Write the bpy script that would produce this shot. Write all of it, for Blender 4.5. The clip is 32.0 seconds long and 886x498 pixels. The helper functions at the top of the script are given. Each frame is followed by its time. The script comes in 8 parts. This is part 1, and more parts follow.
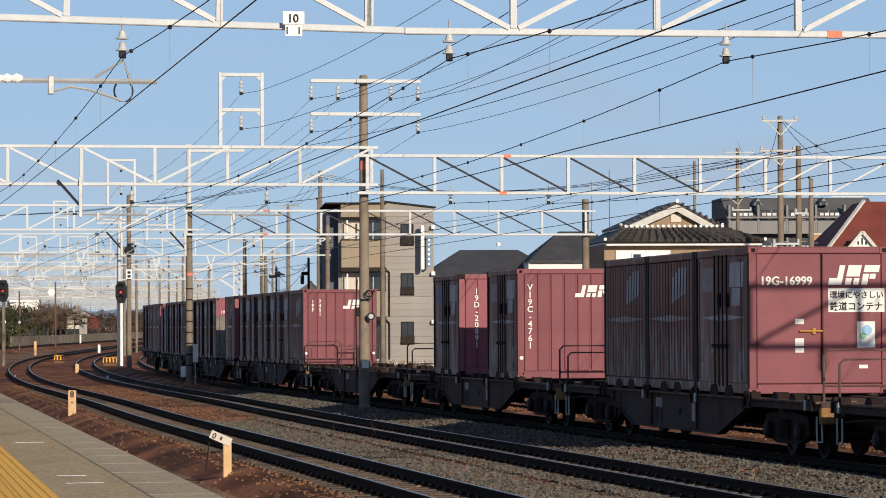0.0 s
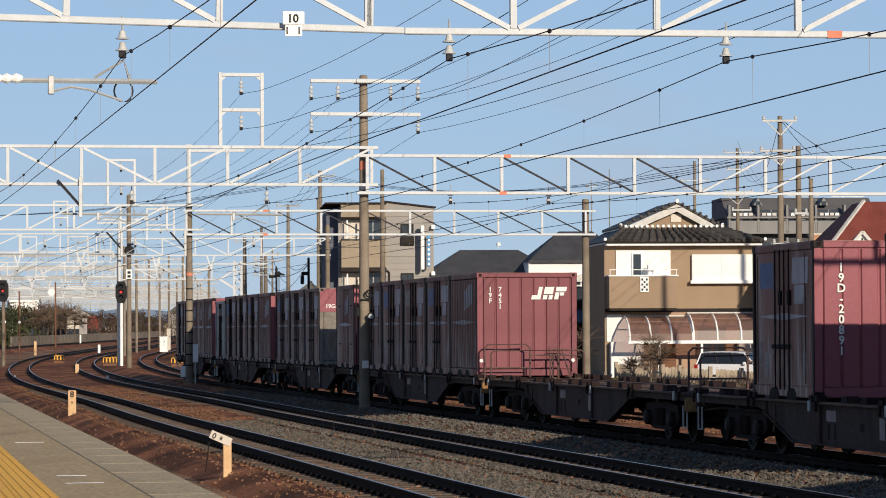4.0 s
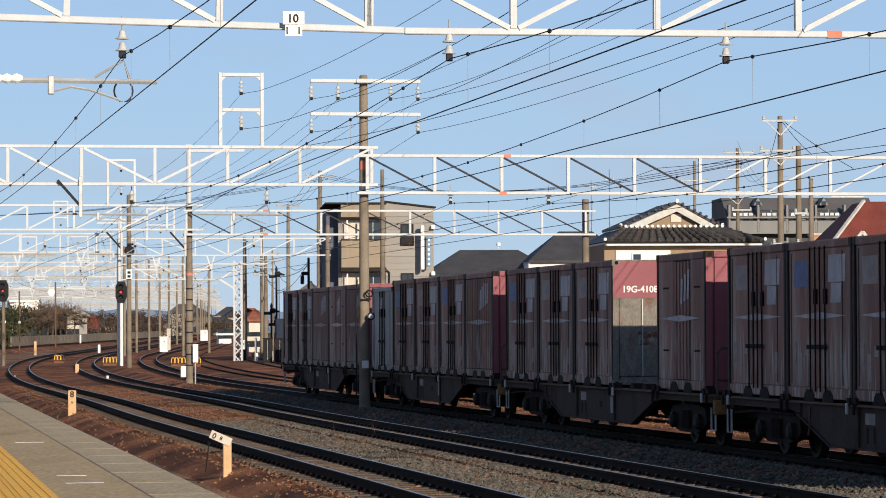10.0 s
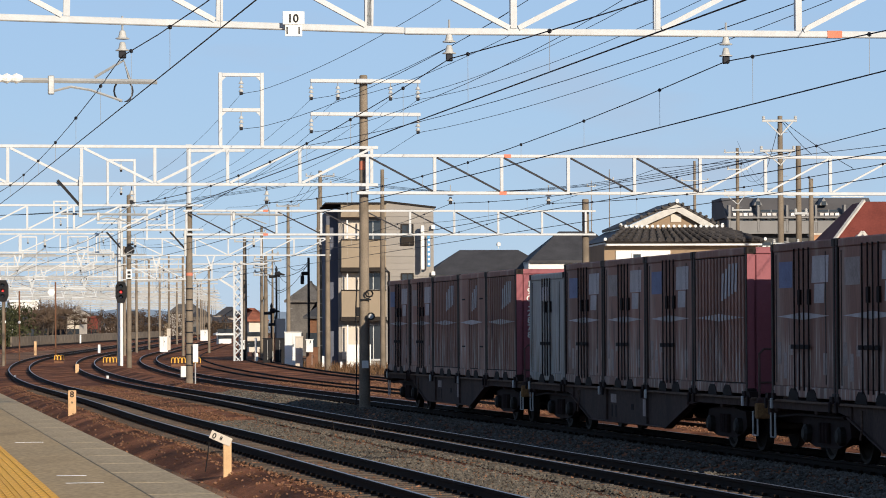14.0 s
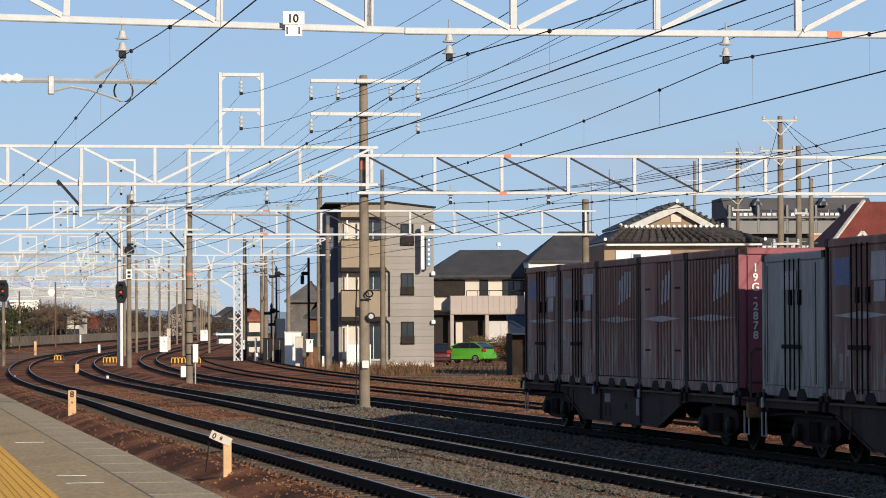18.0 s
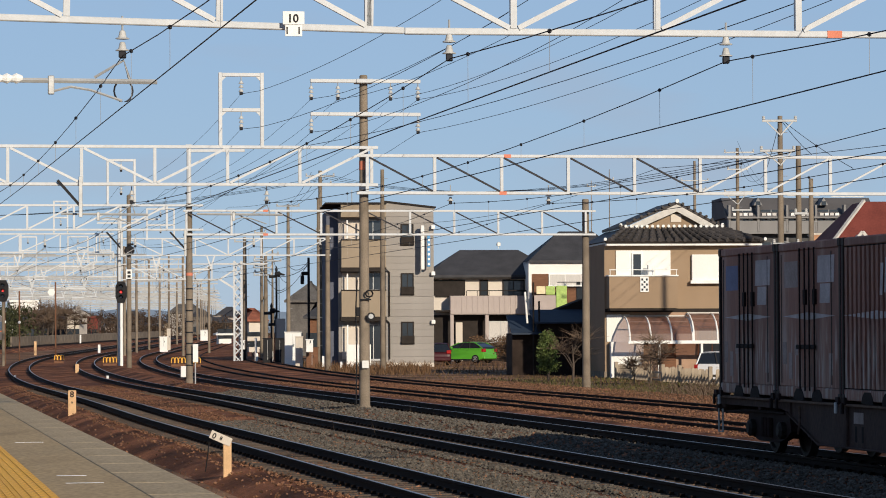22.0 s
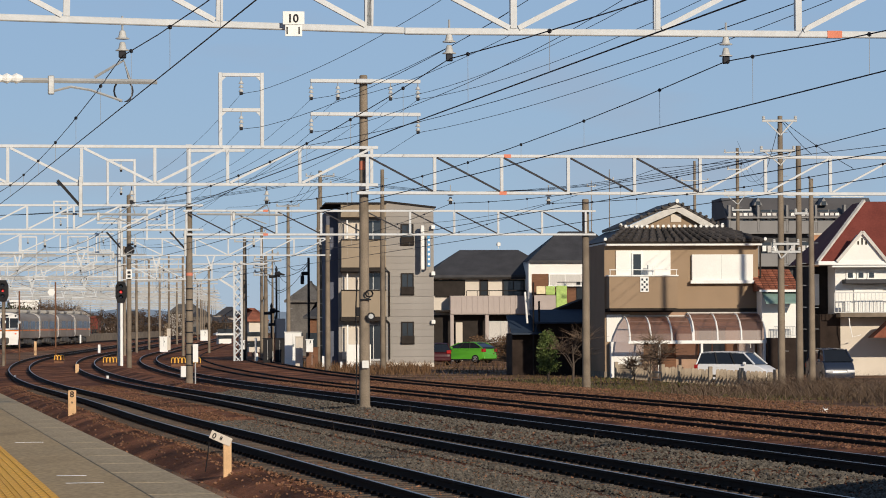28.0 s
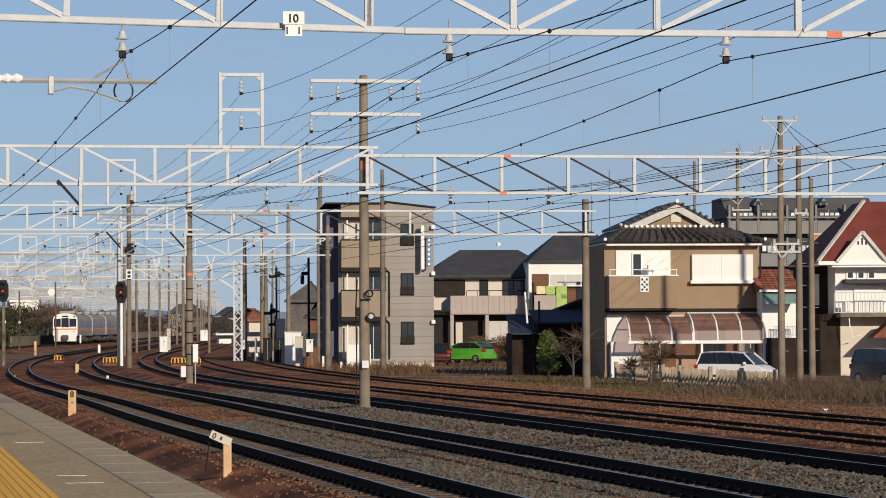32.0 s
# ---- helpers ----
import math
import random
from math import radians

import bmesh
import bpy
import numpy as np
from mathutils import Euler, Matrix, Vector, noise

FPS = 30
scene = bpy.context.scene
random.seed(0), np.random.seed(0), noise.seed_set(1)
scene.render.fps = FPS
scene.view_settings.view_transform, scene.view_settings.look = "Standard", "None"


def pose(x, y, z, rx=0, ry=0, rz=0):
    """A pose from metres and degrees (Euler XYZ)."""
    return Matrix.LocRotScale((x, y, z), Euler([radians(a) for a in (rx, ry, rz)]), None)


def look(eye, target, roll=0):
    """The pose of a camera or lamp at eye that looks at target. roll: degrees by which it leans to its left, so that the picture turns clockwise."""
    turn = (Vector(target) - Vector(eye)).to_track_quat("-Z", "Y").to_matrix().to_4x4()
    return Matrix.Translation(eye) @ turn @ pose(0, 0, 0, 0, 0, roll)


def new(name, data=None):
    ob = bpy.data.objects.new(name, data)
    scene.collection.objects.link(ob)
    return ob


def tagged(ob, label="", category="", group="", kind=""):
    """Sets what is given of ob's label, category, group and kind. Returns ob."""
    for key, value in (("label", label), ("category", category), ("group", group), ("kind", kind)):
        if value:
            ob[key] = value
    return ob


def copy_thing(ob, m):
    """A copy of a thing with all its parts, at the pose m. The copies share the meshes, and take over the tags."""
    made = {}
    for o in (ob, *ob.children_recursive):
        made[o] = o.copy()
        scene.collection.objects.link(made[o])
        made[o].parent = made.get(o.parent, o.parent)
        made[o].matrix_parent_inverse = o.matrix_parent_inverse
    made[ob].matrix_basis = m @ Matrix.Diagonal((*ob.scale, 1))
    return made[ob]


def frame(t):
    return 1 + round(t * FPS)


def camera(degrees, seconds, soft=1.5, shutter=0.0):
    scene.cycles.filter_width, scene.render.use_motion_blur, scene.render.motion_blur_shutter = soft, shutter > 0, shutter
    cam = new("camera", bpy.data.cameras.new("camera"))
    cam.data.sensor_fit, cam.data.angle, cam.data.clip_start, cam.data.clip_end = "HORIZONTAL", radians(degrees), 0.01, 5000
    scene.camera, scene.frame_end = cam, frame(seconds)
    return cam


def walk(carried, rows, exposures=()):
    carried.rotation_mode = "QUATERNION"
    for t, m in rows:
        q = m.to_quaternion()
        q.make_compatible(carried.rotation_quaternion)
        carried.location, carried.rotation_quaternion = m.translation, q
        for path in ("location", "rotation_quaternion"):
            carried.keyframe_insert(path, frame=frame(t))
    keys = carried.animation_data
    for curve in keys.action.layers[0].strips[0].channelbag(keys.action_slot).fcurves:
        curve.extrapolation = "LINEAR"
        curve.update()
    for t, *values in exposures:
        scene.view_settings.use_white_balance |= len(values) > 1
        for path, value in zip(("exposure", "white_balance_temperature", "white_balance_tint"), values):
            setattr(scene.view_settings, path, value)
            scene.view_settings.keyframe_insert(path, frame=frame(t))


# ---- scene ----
# One still camera on a platform, long lens, looking along a curving railway yard.
cam = camera(14.52, 32.0, soft=0.95)
EYE = (0.0, 0.0, 2.084)
VIEW = look(EYE, (0.0, 100.0, 2.084 + 2.3633), -0.27)
walk(cam, [(0.0, VIEW), (32.0, VIEW)], exposures=[(0.0, 0.04), (3.0, 0.06), (6.0, -0.02), (7.5, 0.08), (9.0, 0.16), (13.0, 0.18), (19.0, 0.07), (23.0, -0.12), (28.0, -0.18), (32.0, -0.21)])

# ---- light ----
SUN_AZ, SUN_EL = -24.3, 18.3      # the way the light travels, from +y towards +x, and the sun's height
world = bpy.data.worlds.new("sky")
scene.world = world
world.use_nodes = True
wn = world.node_tree
wn.nodes.clear()
w_out = wn.nodes.new("ShaderNodeOutputWorld")
w_bg = wn.nodes.new("ShaderNodeBackground")
w_sky = wn.nodes.new("ShaderNodeTexSky")
w_sky.sky_type = 'NISHITA'
w_sky.sun_disc = False
w_sky.sun_elevation = radians(SUN_EL)
w_sky.sun_rotation = radians(180 + SUN_AZ)
w_sky.altitude = 3000
w_sky.air_density, w_sky.dust_density, w_sky.ozone_density = 1.3, 0.0, 7.0
w_bg.inputs["Strength"].default_value = 0.085
w_tint = wn.nodes.new("ShaderNodeMix")      # cool, clear winter air
w_tint.data_type, w_tint.blend_type = 'RGBA', 'MULTIPLY'
w_tint.inputs["Factor"].default_value = 1.0
w_tint.inputs["B"].default_value = (1.22, 1.0, 0.90, 1)
wn.links.new(w_sky.outputs[0], w_tint.inputs["A"])
w_haze = wn.nodes.new("ShaderNodeMix")      # haze, thick near the horizon and thin overhead
w_haze.data_type = 'RGBA'
w_haze.inputs["B"].default_value = (4.5, 6.35, 9.0, 1)
wn.links.new(w_tint.outputs["Result"], w_haze.inputs["A"])
w_dir = wn.nodes.new("ShaderNodeTexCoord")      # faint thin winter cloud
w_map = wn.nodes.new("ShaderNodeMapping")
w_map.inputs["Scale"].default_value = (9.0, 9.0, 34.0)
w_cloud = wn.nodes.new("ShaderNodeTexNoise")
w_cloud.inputs["Scale"].default_value, w_cloud.inputs["Detail"].default_value = 1.0, 5.0
w_ramp = wn.nodes.new("ShaderNodeMapRange")
w_ramp.inputs["From Min"].default_value, w_ramp.inputs["From Max"].default_value = 0.55, 0.8
w_ramp.inputs["To Max"].default_value = 0.55
w_mix = wn.nodes.new("ShaderNodeMix")
w_mix.data_type = 'RGBA'
w_mix.inputs["B"].default_value = (4.9, 5.35, 6.5, 1)
wn.links.new(w_dir.outputs["Generated"], w_map.inputs["Vector"])
w_sep = wn.nodes.new("ShaderNodeSeparateXYZ")
w_thin = wn.nodes.new("ShaderNodeMapRange")
w_thin.inputs["From Min"].default_value, w_thin.inputs["From Max"].default_value = 0.10, 0.45
w_thin.inputs["To Min"].default_value, w_thin.inputs["To Max"].default_value = 0.68, 0.10
wn.links.new(w_dir.outputs["Generated"], w_sep.inputs[0])
wn.links.new(w_sep.outputs["Z"], w_thin.inputs[0])
wn.links.new(w_thin.outputs[0], w_haze.inputs["Factor"])
wn.links.new(w_map.outputs[0], w_cloud.inputs["Vector"])
wn.links.new(w_cloud.outputs["Fac"], w_ramp.inputs[0])
wn.links.new(w_ramp.outputs[0], w_mix.inputs["Factor"])
wn.links.new(w_haze.outputs["Result"], w_mix.inputs["A"])
wn.links.new(w_mix.outputs["Result"], w_bg.inputs[0])
wn.links.new(w_bg.outputs[0], w_out.inputs[0])
sun_data = bpy.data.lights.new("sun", 'SUN')
sun_data.energy, sun_data.angle, sun_data.color = 4.7, radians(0.55), (1.0, 0.87, 0.70)
sun = new("sun", sun_data)
_a, _e = radians(SUN_AZ), radians(SUN_EL)
sun.rotation_euler = Vector((math.sin(_a) * math.cos(_e), math.cos(_a) * math.cos(_e), -math.sin(_e))).to_track_quat("-Z", "Y").to_euler()


# ---- materials ----
def mat(name, color, rough=0.7, metal=0.0, vary=0.15, scale=2.0, fine=40.0, bump=0.0, bump_scale=60.0,
        rand=0.0, second=None, mix=0.5, stretch=(1, 1, 1), spec=0.15, island=False):
    """A procedural surface: base colour broken up by a coarse and a fine noise, optional second colour in patches, bump."""
    m = bpy.data.materials.new(name)
    m.use_nodes = True
    nt = m.node_tree
    b = nt.nodes["Principled BSDF"]
    b.inputs["Roughness"].default_value = rough
    b.inputs["Metallic"].default_value = metal
    b.inputs["Specular IOR Level"].default_value = spec
    tc = nt.nodes.new("ShaderNodeTexCoord")
    mp = nt.nodes.new("ShaderNodeMapping")
    mp.inputs["Scale"].default_value = stretch
    nt.links.new(tc.outputs["Object"], mp.inputs["Vector"])

    def noise_node(sc, detail=4.0):
        n = nt.nodes.new("ShaderNodeTexNoise")
        n.inputs["Scale"].default_value, n.inputs["Detail"].default_value = sc, detail
        nt.links.new(mp.outputs[0], n.inputs["Vector"])
        return n
    n1, n2 = noise_node(scale), noise_node(fine, 3.0)
    cur = nt.nodes.new("ShaderNodeRGB").outputs[0]
    cur.default_value = (*color, 1)
    if second:
        ramp = nt.nodes.new("ShaderNodeValToRGB")
        ramp.color_ramp.elements[0].position = max(0.0, mix - 0.09)
        ramp.color_ramp.elements[1].position = min(1.0, mix + 0.09)
        nt.links.new(n1.outputs["Fac"], ramp.inputs[0])
        mx = nt.nodes.new("ShaderNodeMix")
        mx.data_type = 'RGBA'
        nt.links.new(ramp.outputs[0], mx.inputs["Factor"])
        nt.links.new(cur, mx.inputs["A"])
        mx.inputs["B"].default_value = (*second, 1)
        cur = mx.outputs["Result"]
    value = None
    for node, amount in ((n1, vary), (n2, vary * 0.7)):
        r = nt.nodes.new("ShaderNodeMapRange")
        r.inputs["From Min"].default_value, r.inputs["From Max"].default_value = 0.3, 0.7
        r.inputs["To Min"].default_value, r.inputs["To Max"].default_value = 1 - amount, 1 + amount
        nt.links.new(node.outputs["Fac"], r.inputs[0])
        if value is None:
            value = r.outputs[0]
        else:
            mu = nt.nodes.new("ShaderNodeMath")
            mu.operation = 'MULTIPLY'
            nt.links.new(value, mu.inputs[0])
            nt.links.new(r.outputs[0], mu.inputs[1])
            value = mu.outputs[0]
    if rand:
        src = nt.nodes.new("ShaderNodeNewGeometry").outputs["Random Per Island"] if island else nt.nodes.new("ShaderNodeObjectInfo").outputs["Random"]
        r = nt.nodes.new("ShaderNodeMapRange")
        r.inputs["To Min"].default_value, r.inputs["To Max"].default_value = 1 - rand, 1 + rand
        nt.links.new(src, r.inputs[0])
        mu = nt.nodes.new("ShaderNodeMath")
        mu.operation = 'MULTIPLY'
        nt.links.new(value, mu.inputs[0])
        nt.links.new(r.outputs[0], mu.inputs[1])
        value = mu.outputs[0]
    sc = nt.nodes.new("ShaderNodeVectorMath")
    sc.operation = 'SCALE'
    nt.links.new(cur, sc.inputs[0])
    nt.links.new(value, sc.inputs["Scale"])
    nt.links.new(sc.outputs[0], b.inputs["Base Color"])
    if bump:
        bn = nt.nodes.new("ShaderNodeBump")
        bn.inputs["Strength"].default_value = bump
        bn.inputs["Distance"].default_value = 0.02
        n3 = noise_node(bump_scale, 5.0)
        nt.links.new(n3.outputs["Fac"], bn.inputs["Height"])
        nt.links.new(bn.outputs[0], b.inputs["Normal"])
    return m


def glass_mat(name, tint=(0.03, 0.04, 0.05), rough=0.08):
    """Window panes seen from outside: a dark room behind a glossy sheet."""
    m = mat(name, tint, rough, 0.0, 0.1, 1.0, spec=0.8)
    return m


def glow(name, color, strength):
    m = bpy.data.materials.new(name)
    m.use_nodes = True
    b = m.node_tree.nodes["Principled BSDF"]
    b.inputs["Base Color"].default_value = (*color, 1)
    b.inputs["Emission Color"].default_value = (*color, 1)
    b.inputs["Emission Strength"].default_value = strength
    return m


M_EARTH = mat("earth", (0.158, 0.089, 0.052), 0.95, vary=0.5, scale=0.25, fine=9, bump=1.0, bump_scale=11, second=(0.222, 0.121, 0.069), mix=0.5)
M_BALLAST = mat("ballast", (0.162, 0.062, 0.029), 0.95, vary=0.6, scale=0.35, fine=14, bump=1.0, bump_scale=18, second=(0.236, 0.096, 0.046), mix=0.55)
M_STONE_GREY = mat("grey_stone", (0.110, 0.097, 0.080), 0.9, vary=0.2, scale=3, fine=60, rand=0.4, island=True)
M_STONE_RUST = mat("rusty_stone", (0.178, 0.092, 0.054), 0.9, vary=0.2, scale=3, fine=60, rand=0.6, island=True)
M_RAIL = mat("rail_web", (0.014, 0.008, 0.005), 0.85, vary=0.3, scale=1.0, fine=30)
M_RAILTOP = mat("rail_head", (0.42, 0.41, 0.40), 0.42, 1.0, vary=0.1, scale=2)
M_SLEEPER = mat("sleeper_concrete", (0.098, 0.075, 0.057), 0.9, vary=0.25, scale=2, fine=30, bump=0.3, rand=0.2)
M_SLEEPERW = mat("sleeper_wood", (0.055, 0.035, 0.024), 0.9, vary=0.3, scale=2, fine=30, bump=0.4, rand=0.3)
M_PLATFORM = mat("platform_asphalt", (0.475, 0.350, 0.198), 0.9, second=(0.350, 0.262, 0.152), mix=0.56, vary=0.26, scale=0.9, fine=22, bump=0.25, bump_scale=120, stretch=(1, 0.3, 1))
M_COPING = mat("coping_concrete", (0.455, 0.358, 0.228), 0.9, vary=0.25, scale=1.2, fine=30, bump=0.2, rand=0.03, second=(0.240, 0.192, 0.130), mix=0.60, stretch=(1, 0.25, 1))
M_TACTILE = mat("tactile_yellow", (0.802, 0.440, 0.078), 0.75, vary=0.15, scale=3, fine=40)
M_WHITE = mat("white_paint", (0.80, 0.80, 0.77), 0.55, vary=0.06, scale=1.2, fine=15)
M_STEELW = mat("white_steel", (0.56, 0.58, 0.59), 0.5, vary=0.07, scale=1.0, fine=12)
# white steel dimmed in its colour to stand for distance and haze
M_STEELFAR = mat("hazed_white_steel", (0.41, 0.41, 0.40), 0.6, vary=0.15, scale=0.6, fine=8, rand=0.12)
M_GALV = mat("galvanised", (0.42, 0.43, 0.43), 0.5, 0.3, vary=0.12, scale=3, fine=30)
M_CONCRETE = mat("pole_concrete", (0.207, 0.169, 0.128), 0.9, vary=0.28, scale=1.1, fine=40, bump=0.2, rand=0.12)
M_WIRE = mat("wire", (0.035, 0.035, 0.04), 0.6, 0.5, vary=0.05)
M_PORCELAIN = mat("porcelain", (0.50, 0.50, 0.48), 0.3, vary=0.1, scale=8)
M_ORANGE = mat("orange_band", (0.62, 0.21, 0.13), 0.6, vary=0.1)
M_BLACK = mat("black_paint", (0.018, 0.018, 0.02), 0.6, vary=0.15)
M_CREAM = mat("cream_wood", (0.634, 0.414, 0.229), 0.8, vary=0.1, scale=6)


# ---- mesh helpers ----
class Geo:
    """Vertices and faces of one part; all methods take metres."""

    def __init__(self):
        self.v, self.f = [], []

    def add(self, verts, faces):
        o = len(self.v)
        self.v += [tuple(p) for p in verts]
        self.f += [tuple(i + o for i in f) for f in faces]
        return self

    def box(self, x0, x1, y0, y1, z0, z1, b=0.0, m=None):
        """A box, with all edges chamfered by b, optionally moved by the matrix m."""
        if b <= 0:
            vs = [(x, y, z) for z in (z0, z1) for y in (y0, y1) for x in (x0, x1)]
            fs = [(0, 2, 3, 1), (4, 5, 7, 6), (0, 1, 5, 4), (2, 6, 7, 3), (0, 4, 6, 2), (1, 3, 7, 5)]
        else:
            c = ((x0 + x1) / 2, (y0 + y1) / 2, (z0 + z1) / 2)
            h = ((x1 - x0) / 2, (y1 - y0) / 2, (z1 - z0) / 2)
            vs, at = [], {}
            for sx in (-1, 1):
                for sy in (-1, 1):
                    for sz in (-1, 1):
                        s = (sx, sy, sz)
                        for ax in range(3):
                            at[s, ax] = len(vs)
                            vs.append(tuple(c[i] + s[i] * (h[i] if i == ax else h[i] - b) for i in range(3)))
            fs = []
            for ax in range(3):
                o1, o2 = (ax + 1) % 3, (ax + 2) % 3
                for sg in (-1, 1):
                    ring = []
                    for p, q in ((-1, -1), (1, -1), (1, 1), (-1, 1)):
                        s = [0, 0, 0]
                        s[ax], s[o1], s[o2] = sg, p, q
                        ring.append(at[tuple(s), ax])
                    fs.append(tuple(ring if sg > 0 else ring[::-1]))
                for p in (-1, 1):
                    for q in (-1, 1):
                        a, d = [0, 0, 0], [0, 0, 0]
                        a[ax], d[ax] = -1, 1
                        a[o1] = d[o1] = p
                        a[o2] = d[o2] = q
                        a, d = tuple(a), tuple(d)
                        e = (at[a, o1], at[d, o1], at[d, o2], at[a, o2])
                        fs.append(e if p * q < 0 else e[::-1])
            for sx in (-1, 1):
                for sy in (-1, 1):
                    for sz in (-1, 1):
                        t = (at[(sx, sy, sz), 0], at[(sx, sy, sz), 1], at[(sx, sy, sz), 2])
                        fs.append(t if sx * sy * sz > 0 else t[::-1])
        if m is not None:
            vs = [m @ Vector(p) for p in vs]
        return self.add(vs, fs)

    def tube(self, pts, r, n=6, r2=None, caps=True):
        """A round bar along pts; r at the start, r2 at the end."""
        pts = [Vector(p) for p in pts]
        r2 = r if r2 is None else r2
        vs, fs = [], []
        last = len(pts) - 1
        up = None
        for i, p in enumerate(pts):
            d = (pts[min(i + 1, last)] - pts[max(i - 1, 0)]).normalized()
            if up is None:
                up = Vector((0, 0, 1)) if abs(d.z) < 0.9 else Vector((1, 0, 0))
            a = d.cross(up).normalized()
            c = a.cross(d)
            rr = r + (r2 - r) * i / max(1, last)
            for k in range(n):
                w = 2 * math.pi * k / n
                vs.append(p + a * (rr * math.cos(w)) + c * (rr * math.sin(w)))
        for i in range(last):
            for k in range(n):
                k2 = (k + 1) % n
                fs.append((i * n + k, (i + 1) * n + k, (i + 1) * n + k2, i * n + k2))
        if caps:
            fs.append(tuple(range(n)))
            fs.append(tuple(last * n + k for k in reversed(range(n))))
        return self.add(vs, fs)

    def beam(self, p, q, w, h=None, up=(0, 0, 1)):
        """A square bar from p to q, w wide and h high."""
        h = h or w
        p, q = Vector(p), Vector(q)
        d = (q - p).normalized()
        u = Vector(up)
        if abs(d.dot(u)) > 0.95:
            u = Vector((0, 1, 0))
        a = d.cross(u).normalized() * (w / 2)
        c = a.cross(d).normalized() * (h / 2)
        vs = [e + s * a + t * c for e in (p, q) for s, t in ((-1, -1), (1, -1), (1, 1), (-1, 1))]
        return self.add(vs, [(3, 2, 1, 0), (4, 5, 6, 7), (0, 1, 5, 4), (1, 2, 6, 5), (2, 3, 7, 6), (3, 0, 4, 7)])

    def prism(self, poly, axis, a0, a1):
        """A polygon in the other two axes, drawn out along an axis ('x', 'y' or 'z') from a0 to a1."""
        k = "xyz".index(axis)
        o = [i for i in range(3) if i != k]
        vs = []
        for a in (a0, a1):
            for p in poly:
                v = [0, 0, 0]
                v[k], v[o[0]], v[o[1]] = a, p[0], p[1]
                vs.append(v)
        n = len(poly)
        fs = [tuple(range(n)), tuple(range(2 * n - 1, n - 1, -1))]
        fs += [(i, n + i, n + (i + 1) % n, (i + 1) % n) for i in range(n)]
        return self.add(vs, fs)

    def lathe(self, prof, n=12, at=(0, 0, 0), axis='z'):
        """A profile of (radius, height) turned about an axis through the point at."""
        vs, fs = [], []
        for r, z in prof:
            for k in range(n):
                w = 2 * math.pi * k / n
                c, s = r * math.cos(w), r * math.sin(w)
                p = {'z': (c, s, z), 'y': (c, z, -s), 'x': (z, c, s)}[axis]
                vs.append((at[0] + p[0], at[1] + p[1], at[2] + p[2]))
        for i in range(len(prof) - 1):
            for k in range(n):
                k2 = (k + 1) % n
                fs.append((i * n + k, i * n + k2, (i + 1) * n + k2, (i + 1) * n + k))
        fs.append(tuple(reversed(range(n))))
        fs.append(tuple((len(prof) - 1) * n + k for k in range(n)))
        return self.add(vs, fs)

    def mesh(self, name, material, smooth=False):
        me = bpy.data.meshes.new(name)
        me.from_pydata(self.v, [], self.f)
        b = bmesh.new()
        b.from_mesh(me)
        if len(b.faces) < 60000:
            bmesh.ops.recalc_face_normals(b, faces=b.faces)
        b.to_mesh(me)
        b.free()
        me.materials.append(material)
        if smooth:
            me.polygons.foreach_set("use_smooth", [True] * len(me.polygons))
            me.set_sharp_from_angle(angle=radians(35))
        return me


def part(name, geo, material, parent, label="", at=None, smooth=False):
    """One mesh object under a thing or a part."""
    me = geo if isinstance(geo, bpy.types.Mesh) else geo.mesh(name, material, smooth)
    ob = new(name, me)
    ob.parent = parent
    if at is not None:
        ob.matrix_basis = at
    if label:
        ob["label"] = label
    return ob


def thing(name, label, category, m=None, group="", kind=""):
    """An Empty at the base of a thing."""
    ob = new(name)
    ob.empty_display_size = 0.3
    if m is not None:
        ob.matrix_basis = m
    return tagged(ob, label, category, group, kind)


def solid(name, geo, material, label, category, m=None, group="", kind="", smooth=False):
    """A thing that is one mesh."""
    ob = new(name, geo.mesh(name, material, smooth))
    if m is not None:
        ob.matrix_basis = m
    return tagged(ob, label, category, group, kind)


def letters(text, size, material, parent, m, name="lettering", depth=0.004, spacing=1.0, align='LEFT'):
    """Words of the built-in font as a mesh; m stands the text, which lies in its x-y plane."""
    cu = bpy.data.curves.new(name, 'FONT')
    cu.body, cu.size, cu.extrude, cu.space_character, cu.align_x = text, size, depth, spacing, align
    cu.resolution_u = 3
    cu.offset = size * 0.022
    tmp = bpy.data.objects.new("tmp", cu)
    me = bpy.data.meshes.new_from_object(tmp)
    bpy.data.objects.remove(tmp)
    me.materials.clear()
    me.materials.append(material)
    ob = new(name, me)
    ob.parent = parent
    ob.matrix_basis = m
    return ob


# ---- the plan: distances along (s) and across (d) the tracks ----
HEAD0, HEAD1, BEND, RADIUS = -0.172, -0.0436, 130.0, 1290.0
BEND_END = BEND + (HEAD1 - HEAD0) * RADIUS
TRACKS = [7.9, 11.79, 16.25, 19.46, 23.5]


def rise(y):
    """The line climbs gently beyond the bend."""
    if y < 130:
        return 0.0
    if y < 190:
        return 0.003 * (y - 130) ** 2 / 120
    return 0.003 * (y - 160)


